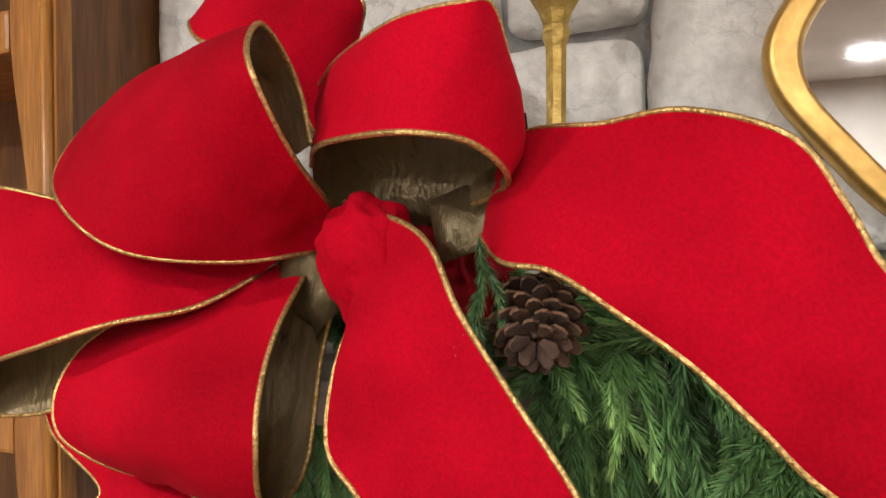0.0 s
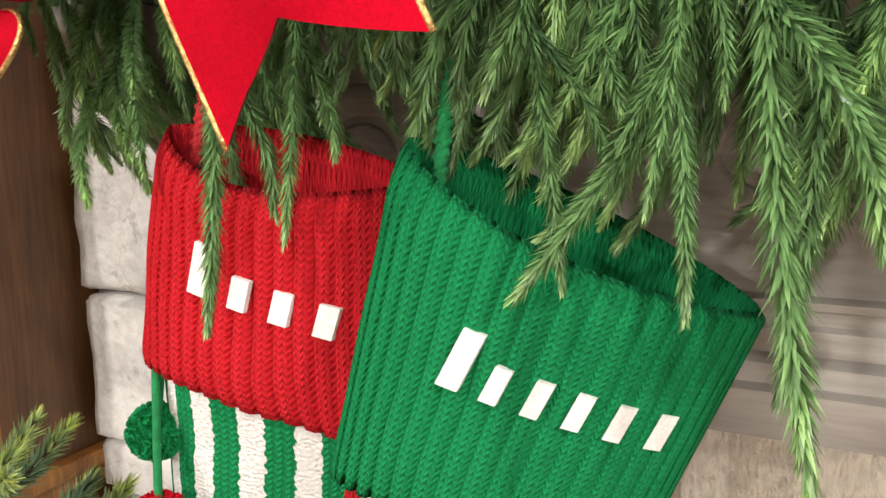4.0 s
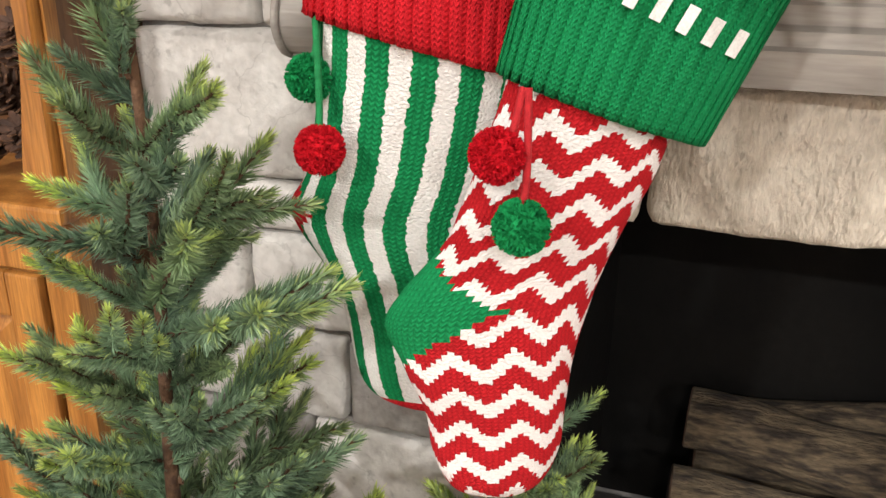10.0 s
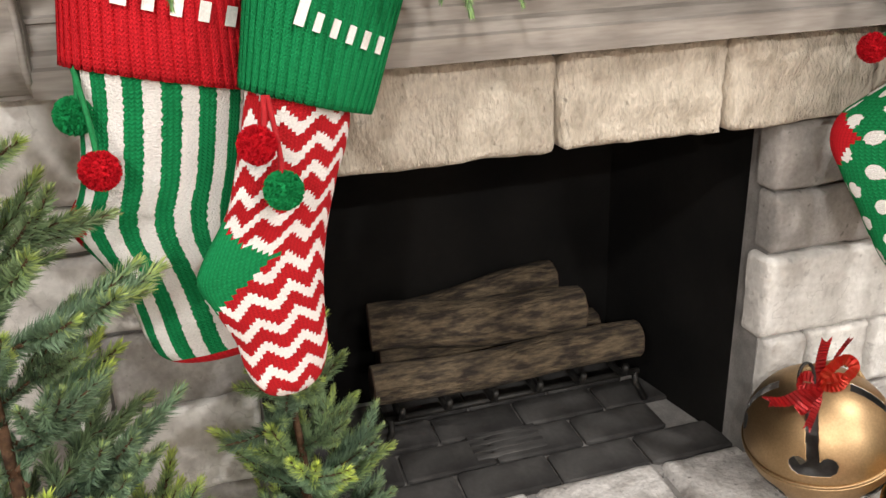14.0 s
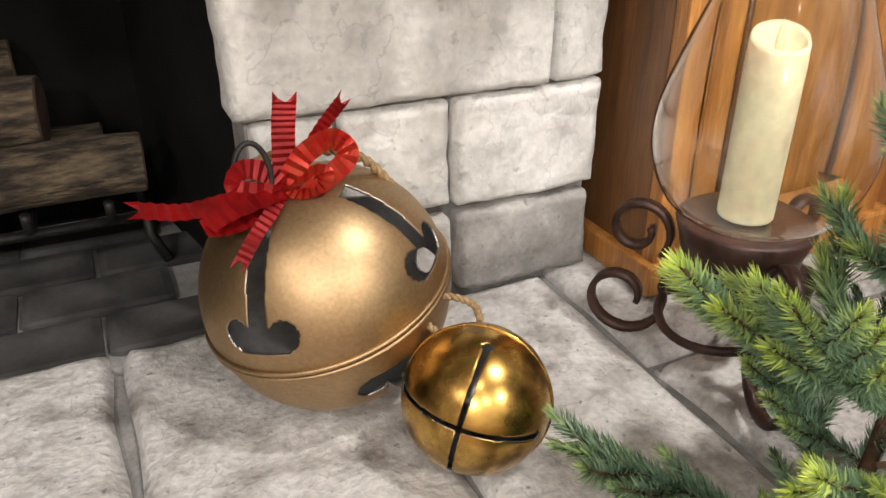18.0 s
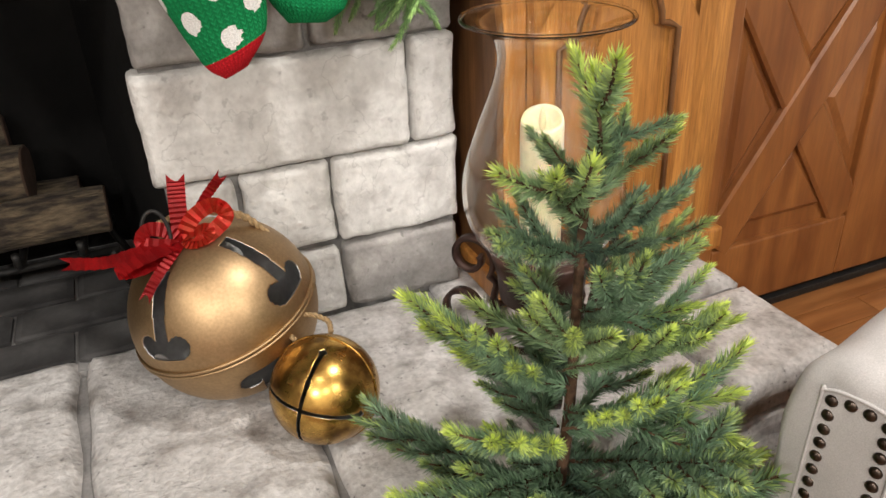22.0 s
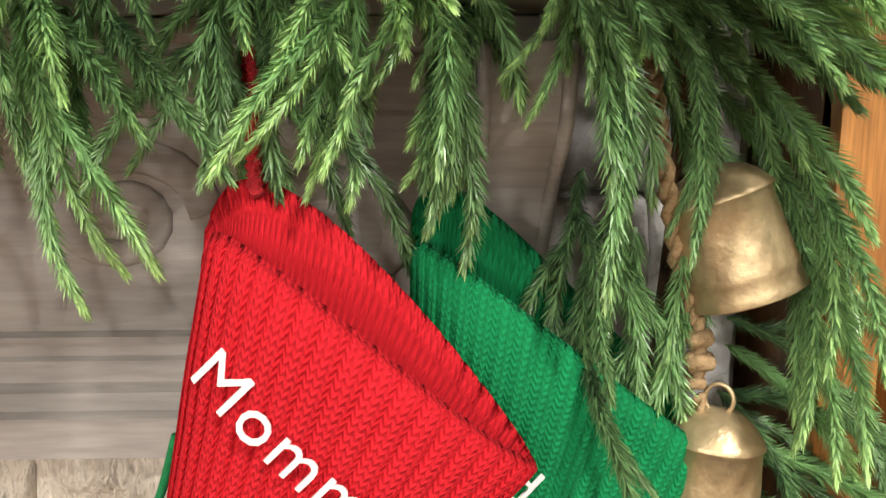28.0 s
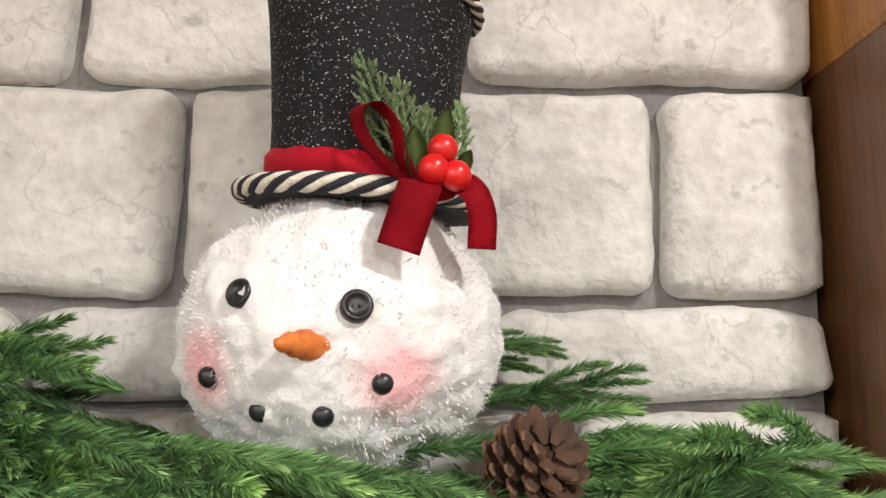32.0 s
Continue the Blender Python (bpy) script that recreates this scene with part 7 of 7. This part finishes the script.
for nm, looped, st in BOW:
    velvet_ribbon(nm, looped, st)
# the mass behind the knot is added; its darker velvet stands for shade
for nm, c, s, mat, lab in (("knot", (-0.078, -0.300, 1.738), (0.036, 0.030, 0.042), VELVET, "gathered velvet knot"), ("gathered_back", (-0.085, -0.250, 1.738), (0.085, 0.024, 0.046), VELVET_DARK, "added velvet filler, dark to stand for shade")):
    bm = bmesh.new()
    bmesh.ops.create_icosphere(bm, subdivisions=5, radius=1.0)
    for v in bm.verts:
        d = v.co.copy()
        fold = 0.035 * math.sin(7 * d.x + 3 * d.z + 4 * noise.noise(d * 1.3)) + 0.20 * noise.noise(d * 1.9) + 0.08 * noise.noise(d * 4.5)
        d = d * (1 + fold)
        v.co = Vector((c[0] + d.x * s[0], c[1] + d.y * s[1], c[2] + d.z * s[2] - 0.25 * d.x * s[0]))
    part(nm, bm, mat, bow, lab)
for k, (a, b, w) in enumerate((((-0.150, -0.262, 1.803), (0.014, -0.272, 1.793), 0.036), ((-0.02, -0.27, 1.795), (-0.005, -0.30, 1.745), 0.030), ((-0.125, -0.285, 1.735), (-0.16, -0.27, 1.70), 0.030))):
    a, b = Vector(a), Vector(b)
    d = (b - a).normalized()
    s = d.cross(Vector((0, -1, 0))).normalized() * w
    bm = bmesh.new()
    grid(bm, [[a.lerp(b, f) + s * g + Vector((0, 0.006 * math.sin(5 * g + 4 * f) - 0.01 * math.sin(math.pi * f), 0)) for g in (-1, -0.5, 0, 0.5, 1)] for f in [i / 10 for i in range(11)]])
    bmesh.ops.solidify(bm, geom=bm.faces[:], thickness=0.001)
    part("inner_fold", bm, LINING, bow, "dull gold lining showing between the loops")

# ---- snowman and its top hat ----
SC, SRAD = Vector((1.1095, -0.140, 1.787)), Vector((0.0985, 0.098, 0.090))


def plush():
    """White plush with two soft pink cheeks."""
    k = Nodes("white_plush_with_pink_cheeks")
    co = k.add("TexCoord").outputs["Object"]
    col = k.mix(k.noise(co, 60, 4), (0.70, 0.70, 0.71), (0.78, 0.78, 0.78))
    for c in ((1.042, -0.205, 1.768), (1.149, -0.226, 1.764)):
        d = k.add("VectorMath")
        d.operation = "DISTANCE"
        k.link(co, d.inputs[0])
        d.inputs[1].default_value = c
        mr = k.add("MapRange")
        mr.interpolation_type = "SMOOTHSTEP"
        k.link(k.math("ADD", d.outputs["Value"], k.math("MULTIPLY", k.noise(co, 90, 3), 0.012)), mr.inputs["Value"])
        mr.inputs["From Min"].default_value, mr.inputs["From Max"].default_value = 0.010, 0.040
        mr.inputs["To Min"].default_value, mr.inputs["To Max"].default_value = 0.75, 0.0
        col = k.mix(mr.outputs[0], col, (0.86, 0.36, 0.38))
    k.link(col, k.bsdf.inputs["Base Color"])
    k.bsdf.inputs["Roughness"].default_value = 0.95
    k.bsdf.inputs["Specular IOR Level"].default_value = 0.1
    k.bsdf.inputs["Sheen Weight"].default_value = 0.3
    k.bump(k.noise(co, 420, 3), 0.35, 0.002)
    return k.m


def head_place(x, z):
    """The front of the head over a place in x and z."""
    q = 1 - ((x - SC.x) / SRAD.x) ** 2 - ((z - SC.z) / SRAD.z) ** 2
    return Vector((x, SC.y - SRAD.y * math.sqrt(max(0.02, q)), z))


rng = random.Random(5)
bm = bmesh.new()
bmesh.ops.create_icosphere(bm, subdivisions=6, radius=1.0)
for v in bm.verts:
    d = v.co.copy()
    p = Vector((d.x * SRAD.x, d.y * SRAD.y, d.z * SRAD.z))
    v.co = SC + p + d * (0.0035 * noise.noise(p * 70) + 0.0022 * noise.noise(p * 190) + 0.004 * noise.noise(p * 22))
for _ in range(9000):
    z, a = rng.uniform(-1, 1), rng.uniform(0, 2 * math.pi)
    d = Vector((math.sqrt(1 - z * z) * math.cos(a), math.sqrt(1 - z * z) * math.sin(a), z))
    p = SC + Vector((d.x * SRAD.x, d.y * SRAD.y, d.z * SRAD.z))
    e = (d + Vector((rng.uniform(-1, 1), rng.uniform(-1, 1), rng.uniform(-1, 1))) * 0.45).normalized()
    s = d.orthogonal().normalized() * 0.0004
    s.rotate(Matrix.Rotation(rng.uniform(0, 6.3), 3, d))
    bm.faces.new([bm.verts.new(q) for q in (p - s, p + s, p + e * rng.uniform(0.0022, 0.0046))])


def disc_at(p, r, thick, mi, dished):
    """A round button, bead or eye facing out of the head."""
    d = Vector(((p.x - SC.x) / SRAD.x**2, (p.y - SC.y) / SRAD.y**2, (p.z - SC.z) / SRAD.z**2)).normalized()
    turn = d.to_track_quat("Z", "Y").to_matrix()
    prof = [(0.0002, thick * 0.6), (r * 0.35, thick * 0.6), (r * 0.62, thick * 0.62), (r * 0.70, thick), (r * 0.88, thick), (r, thick * 0.6), (r, -0.004)] if dished else [(r * math.sin(a), r * 0.8 * math.cos(a)) for a in (0.02, 0.3, 0.6, 0.9, 1.2, 1.5, 1.9)]
    old = set(bm.faces)
    lathe(bm, prof, p, 22, turn)
    for f in bm.faces:
        if f not in old:
            f.material_index = mi


for x, z, r in ((1.0660, 1.806, 0.0080), (1.1270, 1.799, 0.0086)):
    p = head_place(x, z)
    disc_at(p, r, 0.0045, 1, True)
    for s in (-1, 1):
        disc_at(p + Vector((s * 0.002, -0.0025, 0)), 0.0011, 0.0, 1, False)
for x, z in ((1.046, 1.763), (1.0765, 1.7455), (1.110, 1.7435), (1.1405, 1.760)):
    disc_at(head_place(x, z), 0.0060, 0.0, 1, False)
old = set(bm.faces)
n0, n1 = Vector((1.107, -0.228, 1.779)), Vector((1.092, -0.262, 1.780))
tube(bm, [n0.lerp(n1, f) + Vector((0, 0, 0.0008 * math.sin(f * 20))) for f in [i / 14 for i in range(15)]], lambda f: 0.0076 * (1 - f) ** 0.6 * (1 + 0.06 * math.sin(f * 22)) + 0.0016, 12)
for f in bm.faces:
    if f not in old:
        f.material_index = 2
# a padded neck that carries the head down to the shelf
old = set(bm.faces)
lathe(bm, [(0.055, 1.649), (0.062, 1.66), (0.055, 1.71), (0.05, 1.73)], (SC.x, SC.y, 0), 24)
snow = part("snowman", bm, [plush(), BUTTON, CARROT])
tagged(snow, "white plush snowman head with button eyes and orange nose", "snowman")


def glitter_felt():
    k = Nodes("black_felt_with_silver_glitter")
    co = k.add("TexCoord").outputs["Object"]
    v = k.add("TexVoronoi")
    v.inputs["Scale"].default_value = 900
    k.link(co, v.inputs["Vector"])
    sep = k.add("SeparateColor")
    k.link(v.outputs["Color"], sep.inputs[0])
    spot = k.math("MULTIPLY", k.math("GREATER_THAN", sep.outputs[0], 0.87), k.math("LESS_THAN", v.outputs["Distance"], 0.42))
    base = k.mix(k.noise(co, 260, 3), (0.006, 0.006, 0.007), (0.014, 0.014, 0.015))
    k.link(k.mix(k.math("MULTIPLY", spot, k.math("MULTIPLY_ADD", sep.outputs[1], 0.75, 0.15)), base, (0.75, 0.76, 0.76)), k.bsdf.inputs["Base Color"])
    k.bsdf.inputs["Roughness"].default_value = 0.7
    k.bsdf.inputs["Specular IOR Level"].default_value = 0.2
    k.bump(k.math("ADD", k.noise(co, 500, 2), k.math("MULTIPLY", spot, 0.6)), 0.6, 0.002)
    return k.m


GFELT = glitter_felt()
hat = thing("top_hat", (1.121, -0.140, 1.875), "black glitter felt top hat with red velvet band and striped cord", "hat")
HC = Vector((1.121, -0.140, 0))


def hat_z(x, y):
    return 1.8735 - 0.07 * (x - 1.115) + 0.06 * (y + 0.14)


def hat_ring(f, r, n=56, squash=0.92):
    """A ring of the crown: f runs from the brim to its slanted top edge."""
    out = []
    for k in range(n):
        a = 2 * math.pi * k / n
        x, y = HC.x + r * math.cos(a), HC.y + squash * r * math.sin(a)
        z0, z1 = hat_z(x, y), 2.030 - 0.42 * (x - HC.x)
        out.append((x, y, z0 + (z1 - z0) * f))
    return out


bm = bmesh.new()
grid(bm, [hat_ring(f, r) for f, r in ((0.0, 0.0605), (0.1, 0.0605), (0.25, 0.060), (0.45, 0.0615), (0.65, 0.064), (0.85, 0.0685), (1.0, 0.073))] + [hat_ring(1.0, r) for r in (0.070, 0.045, 0.02, 0.0005)], closed=True)
part("crown", bm, GFELT, hat)
bm = bmesh.new()
grid(bm, [[(x, y, z + dz) for x, y, z in hat_ring(0, r)] for r, dz in ((0.058, 0.004), (0.068, 0.002), (0.0755, 0.0), (0.0755, -0.006), (0.060, -0.006), (0.0005, -0.006))], closed=True)
part("brim", bm, FELT, hat)


def striped_cord(name, ring, r, turns):
    """A cord of cream and navy strands twisted round each other along a closed line."""
    fr = [Vector(p) for p in ring] + [Vector(ring[0])]
    n = len(fr) - 1
    cord = None
    for s in range(6):
        bm = bmesh.new()
        pts = []
        for i in range(n * 4 + 1):
            f = i / (n * 4)
            q = f * n
            p = fr[int(q) % n].lerp(fr[(int(q) + 1) % n], q - int(q))
            out = Vector((p.x - HC.x, p.y - HC.y, 0)).normalized()
            a = 2 * math.pi * (turns * f + s / 6)
            pts.append(p + (out * math.cos(a) + Vector((0, 0, 1)) * math.sin(a)) * r * 0.62)
        tube(bm, pts, r * 0.46, 6, caps=False)
        ob = part(name if s == 0 else "strand", bm, CORDWHITE if s % 2 else CORDBLACK, hat if s == 0 else cord, "twisted navy and cream cord" if s == 0 else "")
        cord = cord or ob


striped_cord("brim_cord", [(x, y, z + 0.0) for x, y, z in hat_ring(0, 0.0775)], 0.0060, 9)
striped_cord("top_cord", hat_ring(1.0, 0.0745), 0.0045, 11)
bm = bmesh.new()
rows = []
for f, dr in ((0.035, 0.0012), (0.04, 0.003), (0.085, 0.0034), (0.135, 0.003), (0.14, 0.0012)):
    rows.append([(x, y, z + 0.001 * math.sin(9 * x * 40)) for x, y, z in hat_ring(f, 0.0607 + dr)])
grid(bm, rows, closed=True)
part("hat_band", bm, VELVET_DARK, hat, "crimson velvet ribbon band")


def hat_ribbon(name, pts, width, normal, across=None):
    line = smooth_line(pts, 30)
    rows = []
    for i, p in enumerate(line):
        t = (line[min(i + 1, 30)] - line[max(i - 1, 0)]).normalized()
        s = (Vector(across) if across else t.cross(Vector(normal))).normalized() * width / 2
        rows.append([p - s, p - s * 0.4, p + s * 0.4, p + s])
    bm = bmesh.new()
    grid(bm, rows)
    bmesh.ops.solidify(bm, geom=bm.faces[:], thickness=0.0012)
    return part(name, bm, VELVET_DARK, hat)


hat_ribbon("bow_loop", [(1.156, -0.214, 1.866), (1.140, -0.217, 1.878), (1.126, -0.218, 1.896), (1.124, -0.218, 1.910), (1.134, -0.217, 1.913), (1.143, -0.215, 1.902), (1.148, -0.214, 1.884), (1.157, -0.214, 1.867)], 0.016, (0, 0, 1), (0.55, -0.80, -0.15))
hat_ribbon("bow_tail", [(1.158, -0.213, 1.872), (1.159, -0.232, 1.864), (1.155, -0.240, 1.850), (1.148, -0.240, 1.828)], 0.023, (0.1, -1, 0.2))
hat_ribbon("bow_tail", [(1.165, -0.205, 1.868), (1.184, -0.220, 1.866), (1.192, -0.222, 1.852), (1.192, -0.220, 1.831)], 0.018, (0.5, -1, 0.1))
for p in ((1.171, -0.221, 1.886), (1.166, -0.228, 1.873), (1.178, -0.226, 1.870)):
    bm = bmesh.new()
    bmesh.ops.create_uvsphere(bm, u_segments=20, v_segments=14, radius=0.0085, matrix=Matrix.Translation(p))
    part("berry", bm, BERRY, hat, "glossy red berry")


def flat_sprig(base, tip, seed):
    """A flat cypress sprig with many scaly fingers."""
    r = random.Random(seed)
    base, tip = Vector(base), Vector(tip)
    d = (tip - base).normalized()
    L = (tip - base).length
    s = d.cross(Vector((0, -1, 0))).normalized()
    stems = [[base, base.lerp(tip, 0.5), tip]]
    for j in range(9):
        f = 0.15 + 0.8 * j / 9
        sg = 1 if j % 2 else -1
        p = base.lerp(tip, f)
        e = (d + s * sg * 0.9).normalized()
        l = L * 0.30 * (1.2 - f)
        stems.append([p, p + e * l * 0.5, p + e * l + d * l * 0.2])
        stems.append([p + e * l * 0.4, p + e * l * 0.5 + d * l * 0.3, p + e * l * 0.6 + d * l * 0.6])
    me = twig_mesh("sprig", stems, 0.0036, 40, 3200, r, 0.0016, [SPRIG, SPRIG], 0.0009)
    ob = new("sprig", me)
    ob.parent = hat
    ob.matrix_parent_inverse = hat.matrix_basis.inverted()
    tagged(ob, "frosted pale green cypress sprig")


flat_sprig((1.149, -0.205, 1.874), (1.124, -0.215, 1.944), 1)
flat_sprig((1.155, -0.206, 1.874), (1.146, -0.216, 1.930), 2)
flat_sprig((1.163, -0.206, 1.880), (1.162, -0.212, 1.914), 3)
flat_sprig((1.178, -0.19, 1.880), (1.182, -0.192, 1.924), 4)
for base, tip, w in (((1.158, -0.214, 1.868), (1.155, -0.222, 1.900), 0.014), ((1.168, -0.208, 1.878), (1.174, -0.212, 1.914), 0.014), ((1.178, -0.208, 1.872), (1.187, -0.214, 1.888), 0.010)):
    b, t = Vector(base), Vector(tip)
    s = (t - b).cross(Vector((0.2, -1, 0))).normalized() * w / 2
    bm = bmesh.new()
    grid(bm, [[b.lerp(t, f) - s * g, b.lerp(t, f) + Vector((0, 0.002, 0)), b.lerp(t, f) + s * g] for f, g in ((0, 0.15), (0.2, 0.7), (0.45, 1), (0.7, 0.85), (0.9, 0.4), (1, 0.05))])
    bmesh.ops.solidify(bm, geom=bm.faces[:], thickness=0.0006)
    part("leaf", bm, material("olive_fabric_leaf", (0.13, 0.20, 0.05), (0.08, 0.13, 0.03), 0.7, scale=90), hat)

# ---- string of tin bells ----
bells = thing("bell_string", (1.36, -0.17, 1.30), "string of four aged gold tin bells on jute rope", "bells")
rope([(1.346, -0.165, 1.605), (1.352, -0.17, 1.56), (1.362, -0.172, 1.50), (1.374, -0.170, 1.44), (1.388, -0.17, 1.40), (1.390, -0.168, 1.365)], 0.0062, bells)
rope([(1.392, -0.17, 1.352), (1.398, -0.15, 1.28), (1.380, -0.168, 1.225), (1.363, -0.17, 1.200)], 0.0045, bells, turns=40)
rope([(1.362, -0.17, 1.19), (1.352, -0.165, 1.12), (1.349, -0.17, 1.075), (1.348, -0.17, 1.055)], 0.0045, bells, turns=40)
for p, r in (((1.389, -0.172, 1.395), 0.010), ((1.390, -0.172, 1.378), 0.011), ((1.388, -0.17, 1.362), 0.008), ((1.350, -0.172, 1.083), 0.009), ((1.349, -0.172, 1.070), 0.008)):
    bm = bmesh.new()
    tube(bm, [Vector(p) + Vector((r * 0.55 * math.cos(a), r * 0.55 * math.sin(a), 0.0012 * math.sin(3 * a))) for a in [2 * math.pi * i / 20 for i in range(21)]], r * 0.5, 8, caps=False)
    part("knot", bm, ROPE, bells)


def tin_bell(at, r, h, turn, seed):
    """A riveted sheet-iron bell: domed cap lapped over a straight skirt with a flared, banded lip. at: its rim's centre."""
    m = Matrix.Translation(at) @ turn
    prof = [(0.001, 1.0), (0.30, 0.995), (0.58, 0.955), (0.80, 0.885), (0.97, 0.80), (1.01, 0.775), (1.005, 0.762), (0.945, 0.755), (0.965, 0.5), (0.985, 0.24), (1.02, 0.20), (1.0, 0.165), (0.99, 0.13), (1.03, 0.06), (1.07, 0.01), (1.06, 0.0), (1.02, 0.01), (0.95, 0.15), (0.92, 0.5), (0.90, 0.74), (0.5, 0.9), (0.001, 0.95)]
    bm = bmesh.new()
    lathe(bm, [(a * r, b * h) for a, b in prof], (0, 0, 0), 56)
    for v in bm.verts:
        c = v.co
        q = 1 + 0.022 * noise.noise(Vector((c.x * 25, c.y * 25, c.z * 18 + seed)))
        v.co = m @ Vector((c.x * q, c.y * q, c.z + 0.0012 * noise.noise(Vector((c.x * 40, c.y * 40, seed)))))
    b = part("bell", bm, TINBELL, bells)
    bm = bmesh.new()
    ang = 0.5 + seed
    tube(bm, [m @ Vector((0.010 * math.cos(a) * math.cos(ang), 0.010 * math.cos(a) * math.sin(ang), h + 0.007 + 0.011 * math.sin(a))) for a in [2 * math.pi * i / 24 for i in range(25)]], 0.0017, 6, caps=False)
    part("ring", bm, TINBELL, b)
    bm = bmesh.new()
    tube(bm, [m @ Vector((0.004, 0.002, z)) for z in (h * 0.7, h * 0.3, 0.0, -0.010)], lambda f: 0.004 + 0.0025 * f, 8)
    part("clapper", bm, CUTWOOD, b, "wooden clapper")


tin_bell((1.4215, -0.172, 1.425), 0.0375, 0.092, Euler((radians(-6), radians(-19), 0)).to_matrix().to_4x4(), 1)
tin_bell((1.402, -0.172, 1.243), 0.034, 0.098, Euler((radians(-3), radians(3), 0)).to_matrix().to_4x4(), 2)
tin_bell((1.349, -0.172, 1.085), 0.0395, 0.097, Euler((radians(2), radians(7), 0)).to_matrix().to_4x4(), 3)
tin_bell((1.337, -0.172, 0.940), 0.0345, 0.096, Euler((radians(0), radians(4), 0)).to_matrix().to_4x4(), 4)

# ---- mirror and candlestick on the mantel ----
mirror = thing("mirror", (0.40, -0.04, 1.648), "mirror in a smooth scalloped gilt frame hung over the mantel", "mirror")


def lobed(r, n=120):
    out = []
    for i in range(n):
        a = 2 * math.pi * i / n
        q = r / 0.255 * (1.0 + 0.03 * math.cos(6 * a))
        out.append((0.393 + q * 0.245 * math.cos(a), 1.900 + q * 0.170 * math.sin(a)))
    return out


bm = bmesh.new()
rows = []
for r, y in ((0.255, -0.012), (0.255, -0.036), (0.250, -0.044), (0.243, -0.046), (0.236, -0.040), (0.230, -0.044), (0.226, -0.040), (0.224, -0.030), (0.224, -0.022)):
    rows.append([(x, y, z) for x, z in lobed(r)])
grid(bm, rows, closed=True)
part("mirror_frame", bm, GILT, mirror, "smooth gilt frame")
bm = bmesh.new()
front = [bm.verts.new((x, -0.028, z)) for x, z in lobed(0.2245)]
bm.faces.new(front[::-1])
bm.faces.new([bm.verts.new((x, -0.014, z)) for x, z in lobed(0.250)])
bmesh.ops.recalc_face_normals(bm, faces=bm.faces)
part("mirror_glass", bm, MIRROR, mirror, "silvered glass", smooth=False)
candlestick = thing("candlestick", (-0.016, -0.10, 1.648), "tall hammered gold candlestick standing on the mantel", "candlestick")
bm = bmesh.new()
lathe(bm, [(0.0005, 1.649), (0.05, 1.649), (0.05, 1.658), (0.026, 1.670), (0.012, 1.69), (0.0085, 1.72), (0.0085, 1.86), (0.009, 1.912), (0.0125, 1.924), (0.0105, 1.930), (0.015, 1.942), (0.024, 1.957), (0.034, 1.985), (0.036, 2.01), (0.030, 2.008), (0.0005, 1.99)], (-0.016, -0.10, 0), 8)
part("stick", bm, material("hammered_gold_paint", (0.62, 0.44, 0.14), (0.42, 0.28, 0.07), 0.45, metal=0.7, scale=40, bump=0.8, grain=140, depth=0.004), candlestick, smooth=False)
